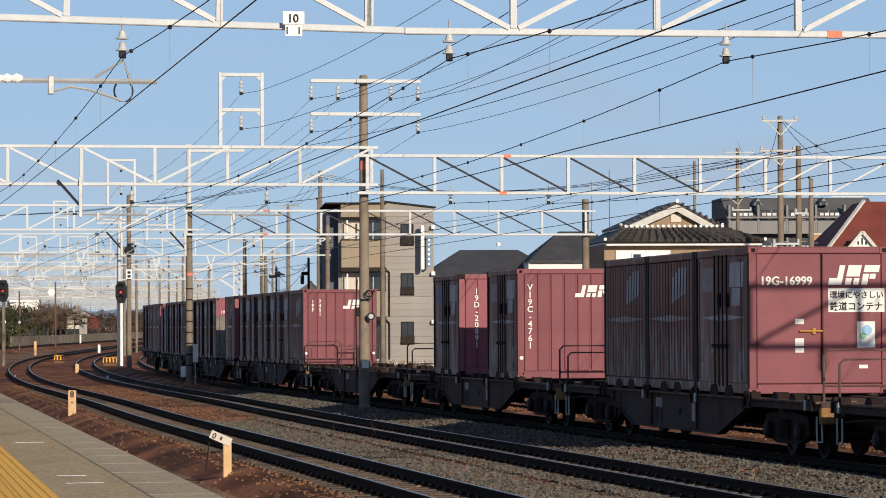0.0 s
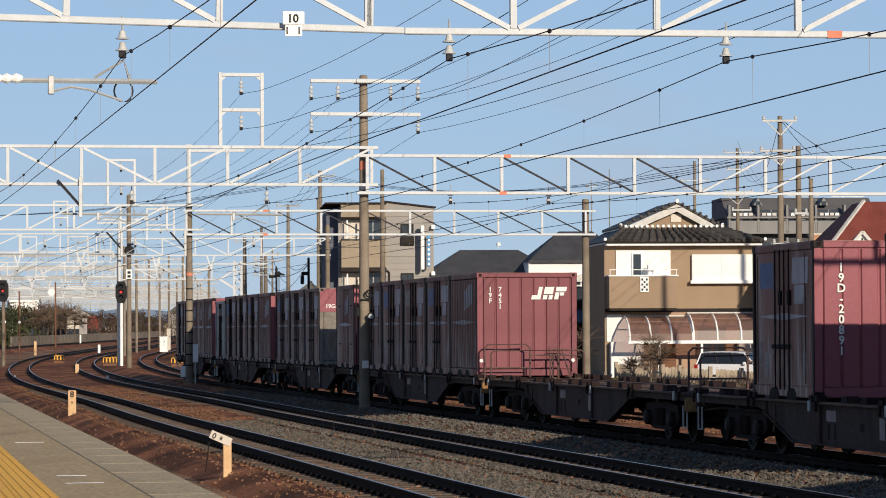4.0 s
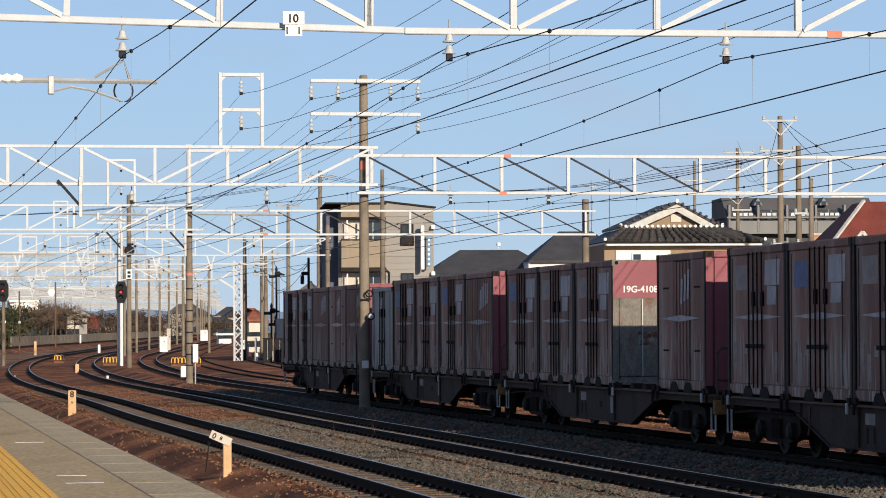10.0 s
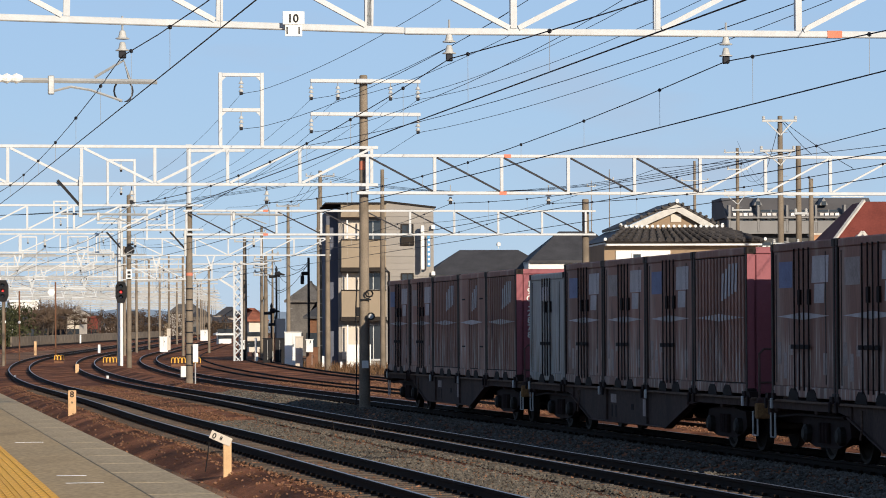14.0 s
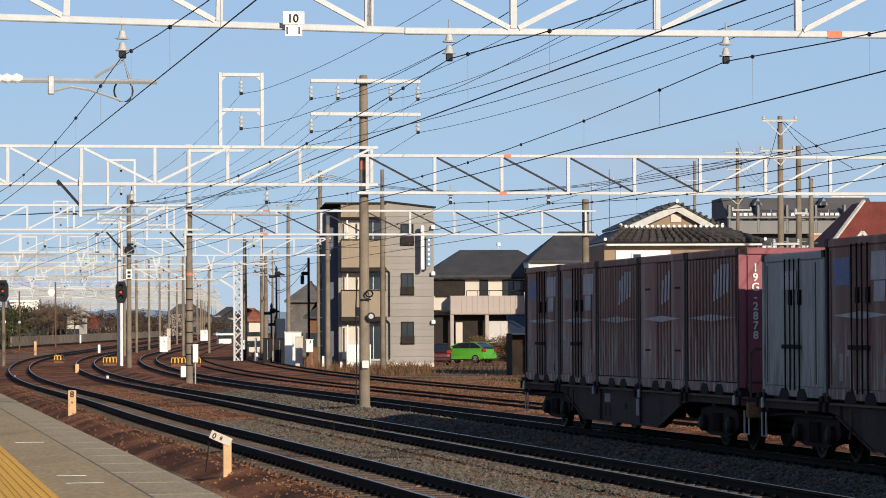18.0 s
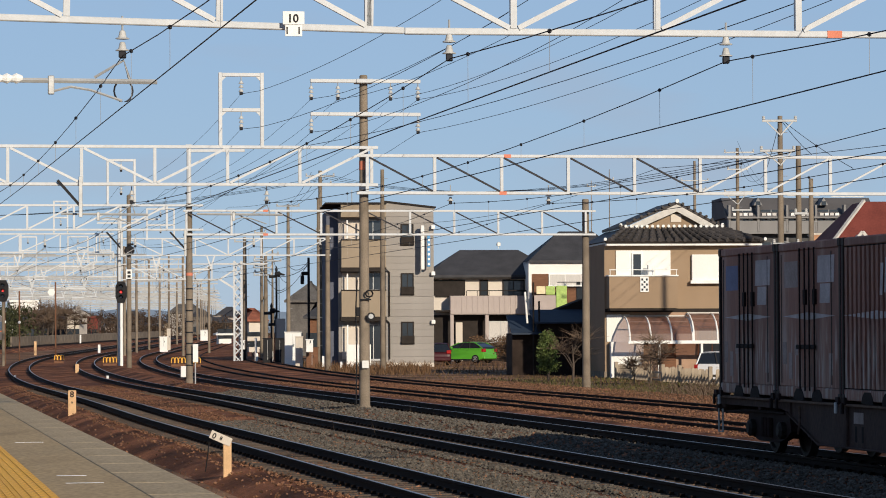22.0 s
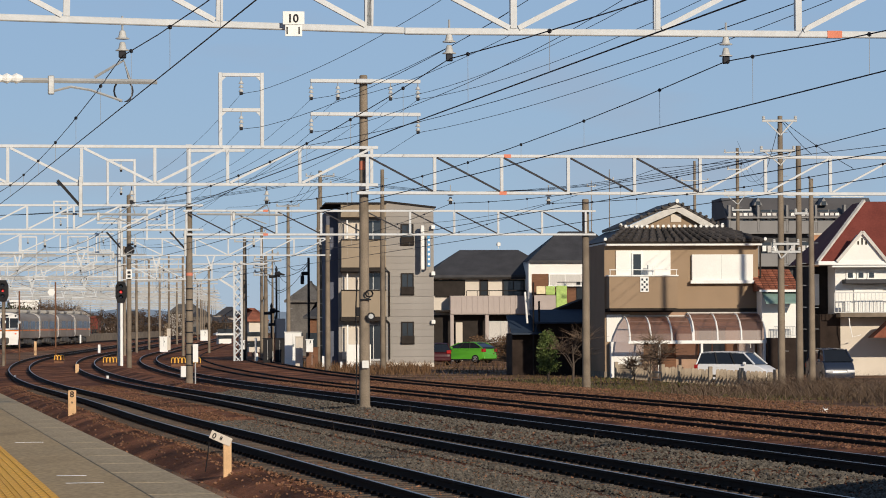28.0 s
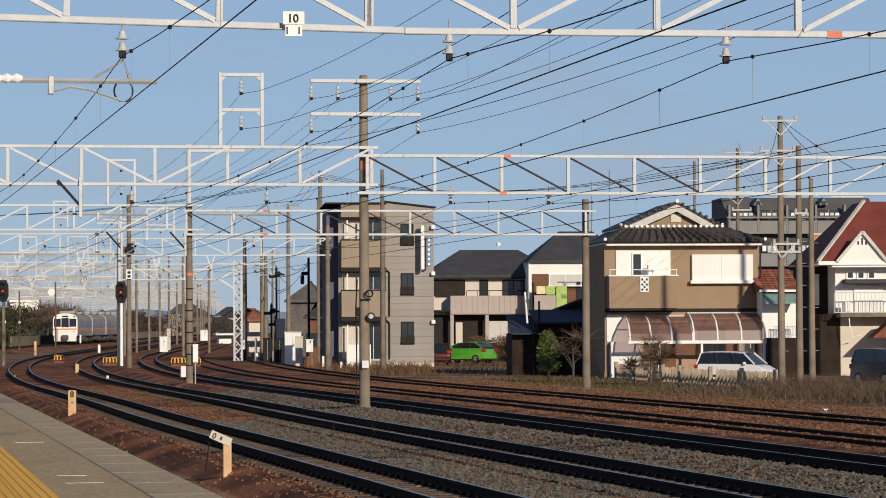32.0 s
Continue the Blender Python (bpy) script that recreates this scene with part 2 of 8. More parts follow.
def centre(s):
    """Place and heading of the base line at s."""
    u = (math.sin(HEAD0), math.cos(HEAD0))
    if s <= BEND:
        return u[0] * s, u[1] * s, HEAD0
    x, y = u[0] * BEND, u[1] * BEND
    t = min(s, BEND_END) - BEND
    h = HEAD0 + t / RADIUS
    x += RADIUS * (math.cos(HEAD0) - math.cos(h))
    y += RADIUS * (math.sin(h) - math.sin(HEAD0))
    if s > BEND_END:
        x += math.sin(HEAD1) * (s - BEND_END)
        y += math.cos(HEAD1) * (s - BEND_END)
        h = HEAD1
    return x, y, h


def spot(d, s, z=0.0):
    """The world point d to the right of the base line at s, z above the rails' level there."""
    x, y, h = centre(s)
    if 80 < s and 4.5 < d < 14:      # the main lines swing out a little earlier
        f = min(1.0, (s - 80) / 35)
        d += 0.33 * f * f * (3 - 2 * f) * min(1.0, d - 4.5, (14 - d) / 0.9)
    x, y = x + math.cos(h) * d, y - math.sin(h) * d
    return Vector((x, y, z + rise(y)))


def along(d, s, z=0.0, flip=False):
    """A pose at that point whose y axis runs along the track away from the eye."""
    h = centre(s)[2]
    return Matrix.Translation(spot(d, s, z)) @ Matrix.Rotation(-h + (math.pi if flip else 0), 4, 'Z')


# ---- ground, ballast, tracks ----
def build_ground():
    xs = [-3000, -1200, -500, -250, -120, -70, -45, -30, -20, -12, -6, 0, 6, 12, 20, 30, 45, 70, 120, 250, 500, 1200, 3000]
    ys = [-400, -100, -30, 0, 20, 40, 60, 80, 100, 120, 130, 140, 150, 160, 170, 180, 190, 210, 240, 280, 330, 400, 500, 650, 900, 1300, 2000, 4500]
    g = Geo()
    vs = [(x, y, (rise(y) if y < 700 else rise(700)) - 0.42) for y in ys for x in xs]
    n = len(xs)
    fs = [(j * n + i, j * n + i + 1, (j + 1) * n + i + 1, (j + 1) * n + i) for j in range(len(ys) - 1) for i in range(n - 1)]
    g.add(vs, fs)
    solid("ground", g, M_EARTH, "brown earth with sparse dry weeds beside the tracks", "ground", kind="structure")


def strip(pairs, s0, s1, step):
    """A sheet along the tracks: pairs of (d, z) across."""
    g = Geo()
    ss = [s0 + (s1 - s0) * i / max(1, round((s1 - s0) / step)) for i in range(round((s1 - s0) / step) + 1)]
    vs, fs, n = [], [], len(pairs)
    for s in ss:
        for d, z in pairs:
            vs.append(spot(d, s, z))
    for j in range(len(ss) - 1):
        for i in range(n - 1):
            fs.append((j * n + i, j * n + i + 1, (j + 1) * n + i + 1, (j + 1) * n + i))
    return g.add(vs, fs)


def build_ballast():
    prof = [(5.9, -0.44), (6.4, -0.26)]
    for k, d in enumerate(TRACKS):
        low = -0.2 if k < 3 else -0.085
        prof += [(d - 1.1, low), (d, low + 0.01), (d + 1.1, low)]
        if k < 4:
            mid = (d + TRACKS[k + 1]) / 2
            prof += [(mid, -0.26 if k < 2 else -0.13)] if k != 1 else [(13.2, -0.12), (14.0, 0.0), (14.7, -0.08)]
    prof += [(25.4, -0.3), (26.5, -0.44)]
    solid("ballast_bed", strip(prof, 18, 620, 4), M_BALLAST, "rust-brown ballast bed under five parallel tracks", "ballast", kind="structure")


RAIL_PROF = [(-0.062, 0.0), (0.062, 0.0), (0.062, 0.012), (0.012, 0.03), (0.010, 0.10), (0.032, 0.115), (0.032, 0.15), (-0.032, 0.15),
             (-0.032, 0.115), (-0.010, 0.10), (-0.012, 0.03), (-0.062, 0.012)]


def rail_geo(d, s0, s1):
    g = Geo()
    ss, s = [], s0
    while s < s1:
        ss.append(s)
        s += 10 if s < BEND - 9 else 5
    ss.append(s1)
    n = len(RAIL_PROF)
    vs, fs = [], []
    for s in ss:
        for a, z in RAIL_PROF:
            vs.append(spot(d + a, s, z - 0.153))
    for j in range(len(ss) - 1):
        for i in range(n):
            i2 = (i + 1) % n
            fs.append((j * n + i, j * n + i2, (j + 1) * n + i2, (j + 1) * n + i))
    return g.add(vs, fs)


def sleeper_mesh(material, half=1.0, top=-0.153):
    g = Geo()
    g.box(-half, half, -0.12, 0.12, top - 0.17, top, 0.015)
    return g.mesh("sleeper", material)


def build_tracks():
    conc, wood = sleeper_mesh(M_SLEEPER), sleeper_mesh(M_SLEEPERW, 1.05, -0.158)
    for k, d in enumerate(TRACKS):
        words = ["main line track with worn bright rail heads on concrete sleepers", "second main line track on concrete sleepers in grey ballast",
                 "freight loop track with dark rails in rust-brown ballast", "rusty yard siding track on timber sleepers", "rusty outer siding track on timber sleepers beside weeds"][k]
        t = thing("railway_track", words, "railway track", group="parallel tracks", kind="structure")
        for sg in (-1, 1):
            r = part("rail", rail_geo(d + sg * 0.5655, 18, 600), M_RAIL, t)
            cap = strip([(d + sg * 0.5655 - 0.026, 0.0005), (d + sg * 0.5655 + 0.026, 0.0005)], 18, 600, 5)
            part("running_surface", cap, M_RAILTOP if k < 3 else M_RAIL, r, "bright worn rail head" if k < 3 else "")
        me = conc if k < 2 else wood
        s = [30, 38, 44, 48, 52][k]
        count = [175, 150, 110, 80, 50][k]
        for i in range(count):
            part("sleeper", me, None, t, at=along(d, s + i * 0.62))
        # rail fastenings, too many to count
        g = Geo()
        for i in range(count):
            m = along(d, s + i * 0.62)
            for sg in (-1, 1):
                for e in (-0.1, 0.1):
                    x = sg * 0.5655 + e
                    g.box(x - 0.035, x + 0.035, -0.05, 0.05, -0.155, -0.105, 0.0, m)
        tagged(part("fastenings", g, M_RAIL, t), kind="stuff")


def scatter_stones(name, material, label, count, d0, d1, s0, s1, size, seed):
    rng = np.random.RandomState(seed)
    base = np.array([(1, 0, 0), (-1, 0, 0), (0, 1, 0), (0, -1, 0), (0, 0, 1), (0, 0, -1)], float)
    tris = [(0, 2, 4), (2, 1, 4), (1, 3, 4), (3, 0, 4), (2, 0, 5), (1, 2, 5), (3, 1, 5), (0, 3, 5)]
    vs, fs = [], []
    for i in range(count):
        s = s0 + (s1 - s0) * rng.rand() ** 1.5
        d = d0 + (d1 - d0) * rng.rand()
        if seed != 72 and d > 18.3 and rng.rand() < 0.45:
            continue
        if seed == 72 and d < 6.5 and rng.rand() < 0.93:
            continue
        if seed == 72 and 12.6 < d < 15.4 and rng.rand() < 0.85:
            continue
        if seed == 72 and 8.7 < d < 11.0 and s < 85 and rng.rand() < 0.6:
            continue
        near = min(abs(abs(d - t) - 0.5655) for t in TRACKS)
        if near < 0.12:
            continue
        h = -0.19 if min(abs(d - t) for t in TRACKS) < 1.2 else -0.24
        if d > 18.0:
            h = -0.09
        if TRACKS[1] + 1.1 < d < TRACKS[2] - 1.1:
            h = -0.12 + 0.12 * max(0.0, 1 - abs(d - 14.0) / 0.8)
        p = spot(d, s, h + rng.rand() * 0.03)
        r = size * (0.55 + 0.9 * rng.rand())
        q = base * (r * (0.6 + 0.8 * rng.rand(6, 1)))
        a = rng.rand() * 6.28
        c, e = math.cos(a), math.sin(a)
        t = rng.rand() * 1.2
        ct, et = math.cos(t), math.sin(t)
        o = len(vs)
        for x, y, z in q:
            y, z = y * ct - z * et, y * et + z * ct
            vs.append((p.x + x * c - y * e, p.y + x * e + y * c, p.z + z * 0.75))
        fs += [(o + i0, o + i1, o + i2) for i0, i1, i2 in tris]
    g = Geo()
    g.v, g.f = vs, fs
    me = bpy.data.meshes.new(name)
    me.from_pydata(vs, [], fs)
    me.materials.append(material)
    tagged(new(name, me), label, "gravel", kind="stuff")


def build_platform():
    z = 0.92

    def out(s):
        """The platform's edge leaves the track slowly."""
        return 0.0095 * (min(s, 110.0) - 38.0)

    def sheet(pairs):
        g, ss = Geo(), range(8, 204, 6)
        for s in ss:
            g.v += [spot(d + out(s) * (d > -5), s, h) for d, h in pairs]
        n = len(pairs)
        g.f = [(j * n + i, j * n + i + 1, (j + 1) * n + i + 1, (j + 1) * n + i) for j in range(len(ss) - 1) for i in range(n - 1)]
        return g
    t = thing("platform", "grey asphalt station platform with a pale concrete edge", "platform", kind="structure")
    part("deck", sheet([(-8, z - 0.3), (-8, z), (2.3, z)]), M_PLATFORM, t)
    part("retaining_wall", sheet([(2.66, z - 0.14), (2.66, -0.5)]), M_COPING, t)
    for i in range(55):
        s = 12 + i * 2.0
        g = Geo()
        g.box(2.3, 2.8, -0.992, 0.992, z - 0.14, z + 0.003, 0.012)
        if i == 0:
            slab = g.mesh("coping_slab", M_COPING)
        part("coping_slab", slab, M_COPING, t, at=along(out(s), s) @ pose(0, 0, 0, 0, 0, -0.54))
    g = Geo()
    g.box(-0.15, 0.15, -0.149, 0.149, 0, 0.012, 0.003)
    for k in range(4):
        g.box(-0.115 + k * 0.066, -0.085 + k * 0.066 + 0.012, -0.14, 0.14, 0.010, 0.018, 0.004)
    tile = g.mesh("tactile_tile", M_TACTILE)
    for row in range(2):
        for i in range(70):
            part("tactile_tile", tile, None, t, at=along(1.5 - row * 0.302 + out(20 + i * 0.302), 20 + i * 0.302, z) @ pose(0, 0, 0, 0, 0, -0.54))
    for d, s, w in ((1.99, 37.2, 0.30), (1.86, 28.4, 0.24), (1.87, 27.0, 0.29)):
        g = Geo()
        g.box(-w / 2, w / 2, -0.03, 0.03, 0.0035, 0.006)
        part("white_mark", g, M_WHITE, t, "worn white boarding mark", at=along(d, s, z))


build_ground()
build_ballast()
build_tracks()
build_platform()


# ---- overhead line ----
def concrete_pole(x, y, z0, height, r0=0.19, r1=0.14, words="round weathered concrete mast of the overhead line", bands=(), name="line_mast", group="overhead line masts"):
    t = thing(name, words, "pole", pose(x, y, z0), group)
    g = Geo()
    g.lathe([(r0, -0.6), (r0 + (r1 - r0) * 0.5, height / 2), (r1, height - 0.03), (r1 * 0.8, height)], 14)
    part("shaft", g, M_CONCRETE, t, smooth=True)
    part("collar", Geo().lathe([(r0 + 0.01, 0.3), (r0 + 0.016, 0.32), (r0 + 0.016, 0.42), (r0 + 0.004, 0.45)], 12), M_CONCRETE, t)
    for zb, hb, m in bands:
        rr = r0 + (r1 - r0) * zb / height + 0.006
        part("band", Geo().lathe([(rr, zb), (rr, zb + hb)], 14), m, t, smooth=True)
    return t


def insulator(p, group="line insulators", n=2, r=0.088, h=0.15):
    """A string of thin porcelain plates on short cones; returns its lower end."""
    t = thing("insulator", "grey porcelain disc insulator hanging from a steel arm", "insulator", Matrix.Translation(p), group)
    part("hanger_rod", Geo().tube([(0, 0, 0.22), (0, 0, 0.03)], 0.014, 5), M_GALV, t)
    z = 0.04
    for i in range(n):
        g = Geo()
        g.lathe([(0.02, z), (0.035, z - 0.01), (0.055, z - h * 0.6), (r, z - h * 0.68), (r, z - h * 0.76), (0.03, z - h * 0.8)], 12)
        part("porcelain_disc", g, M_PORCELAIN, t, smooth=True)
        z -= h
    part("wire_clamp", Geo().box(-0.045, 0.045, -0.06, 0.06, z - 0.06, z + 0.035, 0.012), M_WIRE, t)
    return Vector(p) + Vector((0, 0, z - 0.03))


def gantry(s, d0, d1, z_low, depth=1.02, panel=1.85, first=0.0, flip=0.5, tilt=0.0, chord=0.088, marks=(), brace=None, label="white-painted steel lattice gantry beam spanning the tracks"):
    """A flat truss across the tracks from d0 to d1, its parts single bars; the first upright stands at first."""
    t = thing("line_gantry", label, "gantry", along(d0, s, z_low) @ Matrix.Rotation(tilt, 4, 'Y'), "overhead line gantries")
    L = d1 - d0
    n = max(1, int((L - first) / panel))
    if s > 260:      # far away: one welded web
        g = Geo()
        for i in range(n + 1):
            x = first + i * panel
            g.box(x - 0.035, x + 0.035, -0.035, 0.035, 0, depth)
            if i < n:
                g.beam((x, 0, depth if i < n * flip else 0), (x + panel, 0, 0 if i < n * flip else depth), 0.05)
        # far bars take the copy dimmed for haze
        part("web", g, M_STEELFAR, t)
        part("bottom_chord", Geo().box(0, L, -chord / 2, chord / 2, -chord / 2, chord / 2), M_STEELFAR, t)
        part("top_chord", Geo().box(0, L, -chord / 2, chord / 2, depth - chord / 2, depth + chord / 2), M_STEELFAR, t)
        return t
    part("bottom_chord", Geo().box(0, L, -chord / 2, chord / 2, -chord / 2, chord / 2, 0.012), M_STEELW, t)
    part("top_chord", Geo().box(0, L, -chord / 2, chord / 2, depth - chord / 2, depth + chord / 2, 0.012), M_STEELW, t)
    up = Geo().box(-0.042, 0.042, -0.045, 0.045, chord / 2, depth - chord / 2).mesh("upright", M_STEELW)
    for i in range(n + 1):
        part("upright", up, None, t, at=pose(first + i * panel, 0, 0))
    # a brace colour darkens the falling diagonals to stand for their shade
    thin = 0.05 if brace else 0.066
    dg = [Geo().beam((0.06, -0.03, depth - 0.05), (panel - 0.06, -0.03, 0.05), thin, thin).mesh("diagonal", brace or M_STEELW),
          Geo().beam((0.06, -0.03, 0.05), (panel - 0.06, -0.03, depth - 0.05), thin, thin).mesh("diagonal", M_STEELW)]
    for i in range(n):
        part("diagonal", dg[0 if i < n * flip else 1], None, t, at=pose(first + i * panel, 0, 0))
    for x, top in marks:
        zc = depth if top else 0
        part("orange_mark", Geo().box(x - 0.1, x + 0.1, -chord / 2 - 0.004, chord / 2 + 0.004, zc - chord / 2 - 0.004, zc + chord / 2 + 0.004), M_ORANGE, t, "orange paint mark")
    return t


def wire_geo(pts, r=0.008):
    return Geo().tube(pts, r, 4, caps=False)


WIRED = [3.56, 7.79, 11.48, 16.7, 19.46]      # places of the contact lines across the tracks
SUPPORTS = [-6, 44.3, 94.4, 143.0, 206.5, 247, 298, 350, 402, 454, 506]


def hangers(t, d0, places):
    """White welded V hangers under a gantry's beam at those distances across the tracks."""
    g = Geo().beam((-0.24, 0, 0), (-0.03, 0, -0.62), 0.085)
    g.beam((0.24, 0, 0), (0.03, 0, -0.62), 0.085)
    g.beam((0, 0, -0.6), (0.0, 0, -0.9), 0.1)
    me = g.mesh("v_hanger", M_STEELW)
    arm = Geo().box(-1.3, 0.1, -0.04, 0.04, -0.88, -0.79).mesh("hanger_arm", M_STEELW)
    for d in places:
        h = part("v_hanger", me, None, t, at=pose(d - d0, 0, 0))
        part("hanger_arm", arm, None, h)


def build_gantries():
    # nearest gantry: two beams that meet over the first main line
    gantry(44.3, -7.0, 7.2, 6.29, panel=1.95, first=0.1, flip=1.0, tilt=0.0225)
    gantry(44.3, 7.2, 29.0, 5.965, panel=1.912, first=-0.475, flip=0.05, tilt=-0.002, marks=((5.75, False),))
    # second gantry, carried by the tall mast between the second and third track
    gantry(94.1, -12.0, 14.55, 6.10, depth=1.02, panel=1.98, first=0.63, flip=0.74)
    # falling diagonals take the dark wire colour in place of shade
    gantry(94.1, 13.95, 46.0, 5.88, depth=1.02, panel=1.875, first=0.29, flip=0.3, marks=((4.2, True), (4.07, False)), brace=M_WIRE)
    # third
    gantry(142.7, -14.0, 14.7, 6.30, depth=1.0, panel=1.9, first=0.6, flip=0.6)
    gantry(142.7, 13.8, 31.1, 6.10, depth=0.98, panel=1.86, first=0.13, flip=1.0, marks=((3.4, False), (3.4, True)), brace=M_WIRE)
    # the rest of the yard, one every fifty metres
    rng = random.Random(5)
    hung = (1.2, 3.6, 6.1, 8.1, 11.8)
    hangers(gantry(206.5, -22.0, 13.75, 6.72, depth=1.08, panel=2.3, first=0.4, flip=0.6), -22.0, hung)
    hangers(gantry(206.5, 14.05, 26.6, 6.5, depth=1.0, panel=1.95, first=0.6, flip=0.5), 14.05, (16.25, 19.46))
    hangers(gantry(247, -24.0, 14.1, 5.8, depth=1.02, panel=2.0, first=0.4, flip=0.5), -24.0, hung)
    g5 = gantry(247, 14.3, 21.3, 5.57, depth=1.08, panel=1.95, first=0.6, flip=0.5)
    part("end_chord", Geo().box(7.0, 10.4, -0.065, 0.065, 1.015, 1.145, 0.012), M_STEELW, g5)
    part("knee_brace", Geo().beam((7.0, 0, 0.0), (8.2, 0, -0.75), 0.14), M_STEELW, g5)
    part("knee_brace", Geo().beam((7.0, 0, 0.0), (8.2, 0, 0.75), 0.12), M_STEELW, g5)
    far = []
    for k, s in enumerate(range(272, 1010, 26)):
        if s % 52 == 38:
            z = 6.15 + rng.uniform(-0.2, 0.25)
        else:
            z = 6.5 + rng.uniform(-0.5, 0.7)
        d1 = float(np.interp(s, [298, 350, 402, 454, 506, 600, 700, 800, 1010], [20.4, 19.9, 18.8, 17.7, 16.6, 14.6, 12.8, 11.0, 8.5]))
        if s % 52 != 38:
            if s > 760:
                continue
            d1 -= rng.uniform(0.5, 2.0)
        mid = min(14.2, d1 - 3.0)
        far.append((s, mid, d1, z))
        c = 0.12
        t = gantry(s, -26, mid, z, depth=1.0, panel=2.6 if s < 400 else 4.0, first=0.4, flip=rng.uniform(0.3, 0.7), chord=c)
        if s < 420:
            hangers(t, -26, [h + rng.uniform(-0.3, 0.3) for h in (-12, -4, 1.2, 3.6, 7.9)])
        gantry(s, mid - 0.12, d1, z - 0.3, depth=1.0, panel=1.9, first=0.4, flip=0.5, chord=c)
    # masts under them
    concrete_pole(*spot(14.2, 94.4, -0.2)[:2], -0.4, 9.53, 0.155, 0.11, bands=((6.92, 0.24, M_ORANGE), (6.38, 0.12, M_STEELW), (7.3, 0.12, M_STEELW)),
                  words="tall weathered concrete mast with orange bands between the tracks")
    p = spot(14.14, 143.0, 0)
    concrete_pole(p.x, p.y, -0.3, 7.7, 0.155, 0.13, bands=[(0.3, 0.04, M_WHITE)] + [(1.0 + 0.45 * i, 0.06, M_BLACK) for i in range(8)] + [(4.72, 0.12, M_ORANGE)],
                  words="banded concrete mast with a faded orange ring")
    t = thing("mast_extension", "white steel extension pole on a banded mast", "mast", Matrix.Translation(spot(14.14, 143.0, 7.3)))
    part("shaft", Geo().tube([(0, 0, 0), (0, 0, 2.45)], 0.1, 10), M_STEELW, t)
    part("cap", Geo().box(-0.13, 0.13, -0.13, 0.13, 2.45, 2.52, 0.02), M_STEELW, t)
    part("arm", Geo().box(-0.1, 2.3, -0.06, 0.06, 2.2, 2.32, 0.01), M_STEELW, t)
    p = spot(30.8, 143.0, 0)
    concrete_pole(p.x, p.y, -0.5, 8.1, 0.175, 0.14, words="plain grey concrete mast beside the yard fence")
    for s, mid, d1, z in far:
        for d, top in ((mid - 0.1, z + 1.5 + rng.uniform(0.0, 1.2)), (-25.8, z + 1.6), (d1 - 0.15, z + 0.9))[:3 if s < 300 else 2]:
            p = spot(d, s, 0)
            concrete_pole(p.x, p.y, p.z - 0.8, top + 0.8, 0.12, 0.1, words="far grey concrete mast under a white gantry")
    for d, s, top in ((-21.8, 206.5, 8.6), (26.4, 206.5, 8.3), (-23.8, 247, 8.2), (14.2, 247, 8.4)):
        p = spot(d, s, 0)
        concrete_pole(p.x, p.y, p.z - 0.8, top + 0.8, 0.17, 0.13, words="grey concrete mast under a white gantry")
    for s in (44.3, 94.1):
        p = spot(-7.0 if s < 50 else -11.8, s, 0)
        concrete_pole(p.x, p.y, -0.5, 8.5, words="grey concrete mast at the end of a gantry")
        p = spot(29.0 if s < 50 else 45.8, s, 0)
        concrete_pole(p.x, p.y, -0.5, 8.5, words="grey concrete mast at the end of a gantry")
    p = spot(-13.8, 142.7, 0)
    concrete_pole(p.x, p.y, -0.5, 8.5, words="grey concrete mast at the end of a gantry")
    # sign plate hung on the near beam
    t = thing("gantry_sign", "small white enamel number plate on the near gantry beam", "sign", along(5.74, 44.15, 6.02))
    part("plate", Geo().box(-0.14, 0.14, -0.012, 0.012, 0.0, 0.17, 0.004), M_WHITE, t)
    part("lower_plate", Geo().box(-0.11, 0.11, -0.012, 0.012, -0.15, -0.005, 0.004), M_WHITE, t)
    letters("10", 0.15, M_BLACK, t, pose(-0.085, -0.014, 0.03, 90))
    for x in (-0.085, 0.07):
        part("hook", Geo().box(x - 0.008, x + 0.008, -0.02, -0.012, -0.12, -0.03), M_BLACK, t)


def span(p, q, sag, n):
    """Points of a hanging wire from p to q."""
    p, q = Vector(p), Vector(q)
    return [p.lerp(q, i / n) - Vector((0, 0, 4 * sag * (i / n) * (1 - i / n))) for i in range(n + 1)]


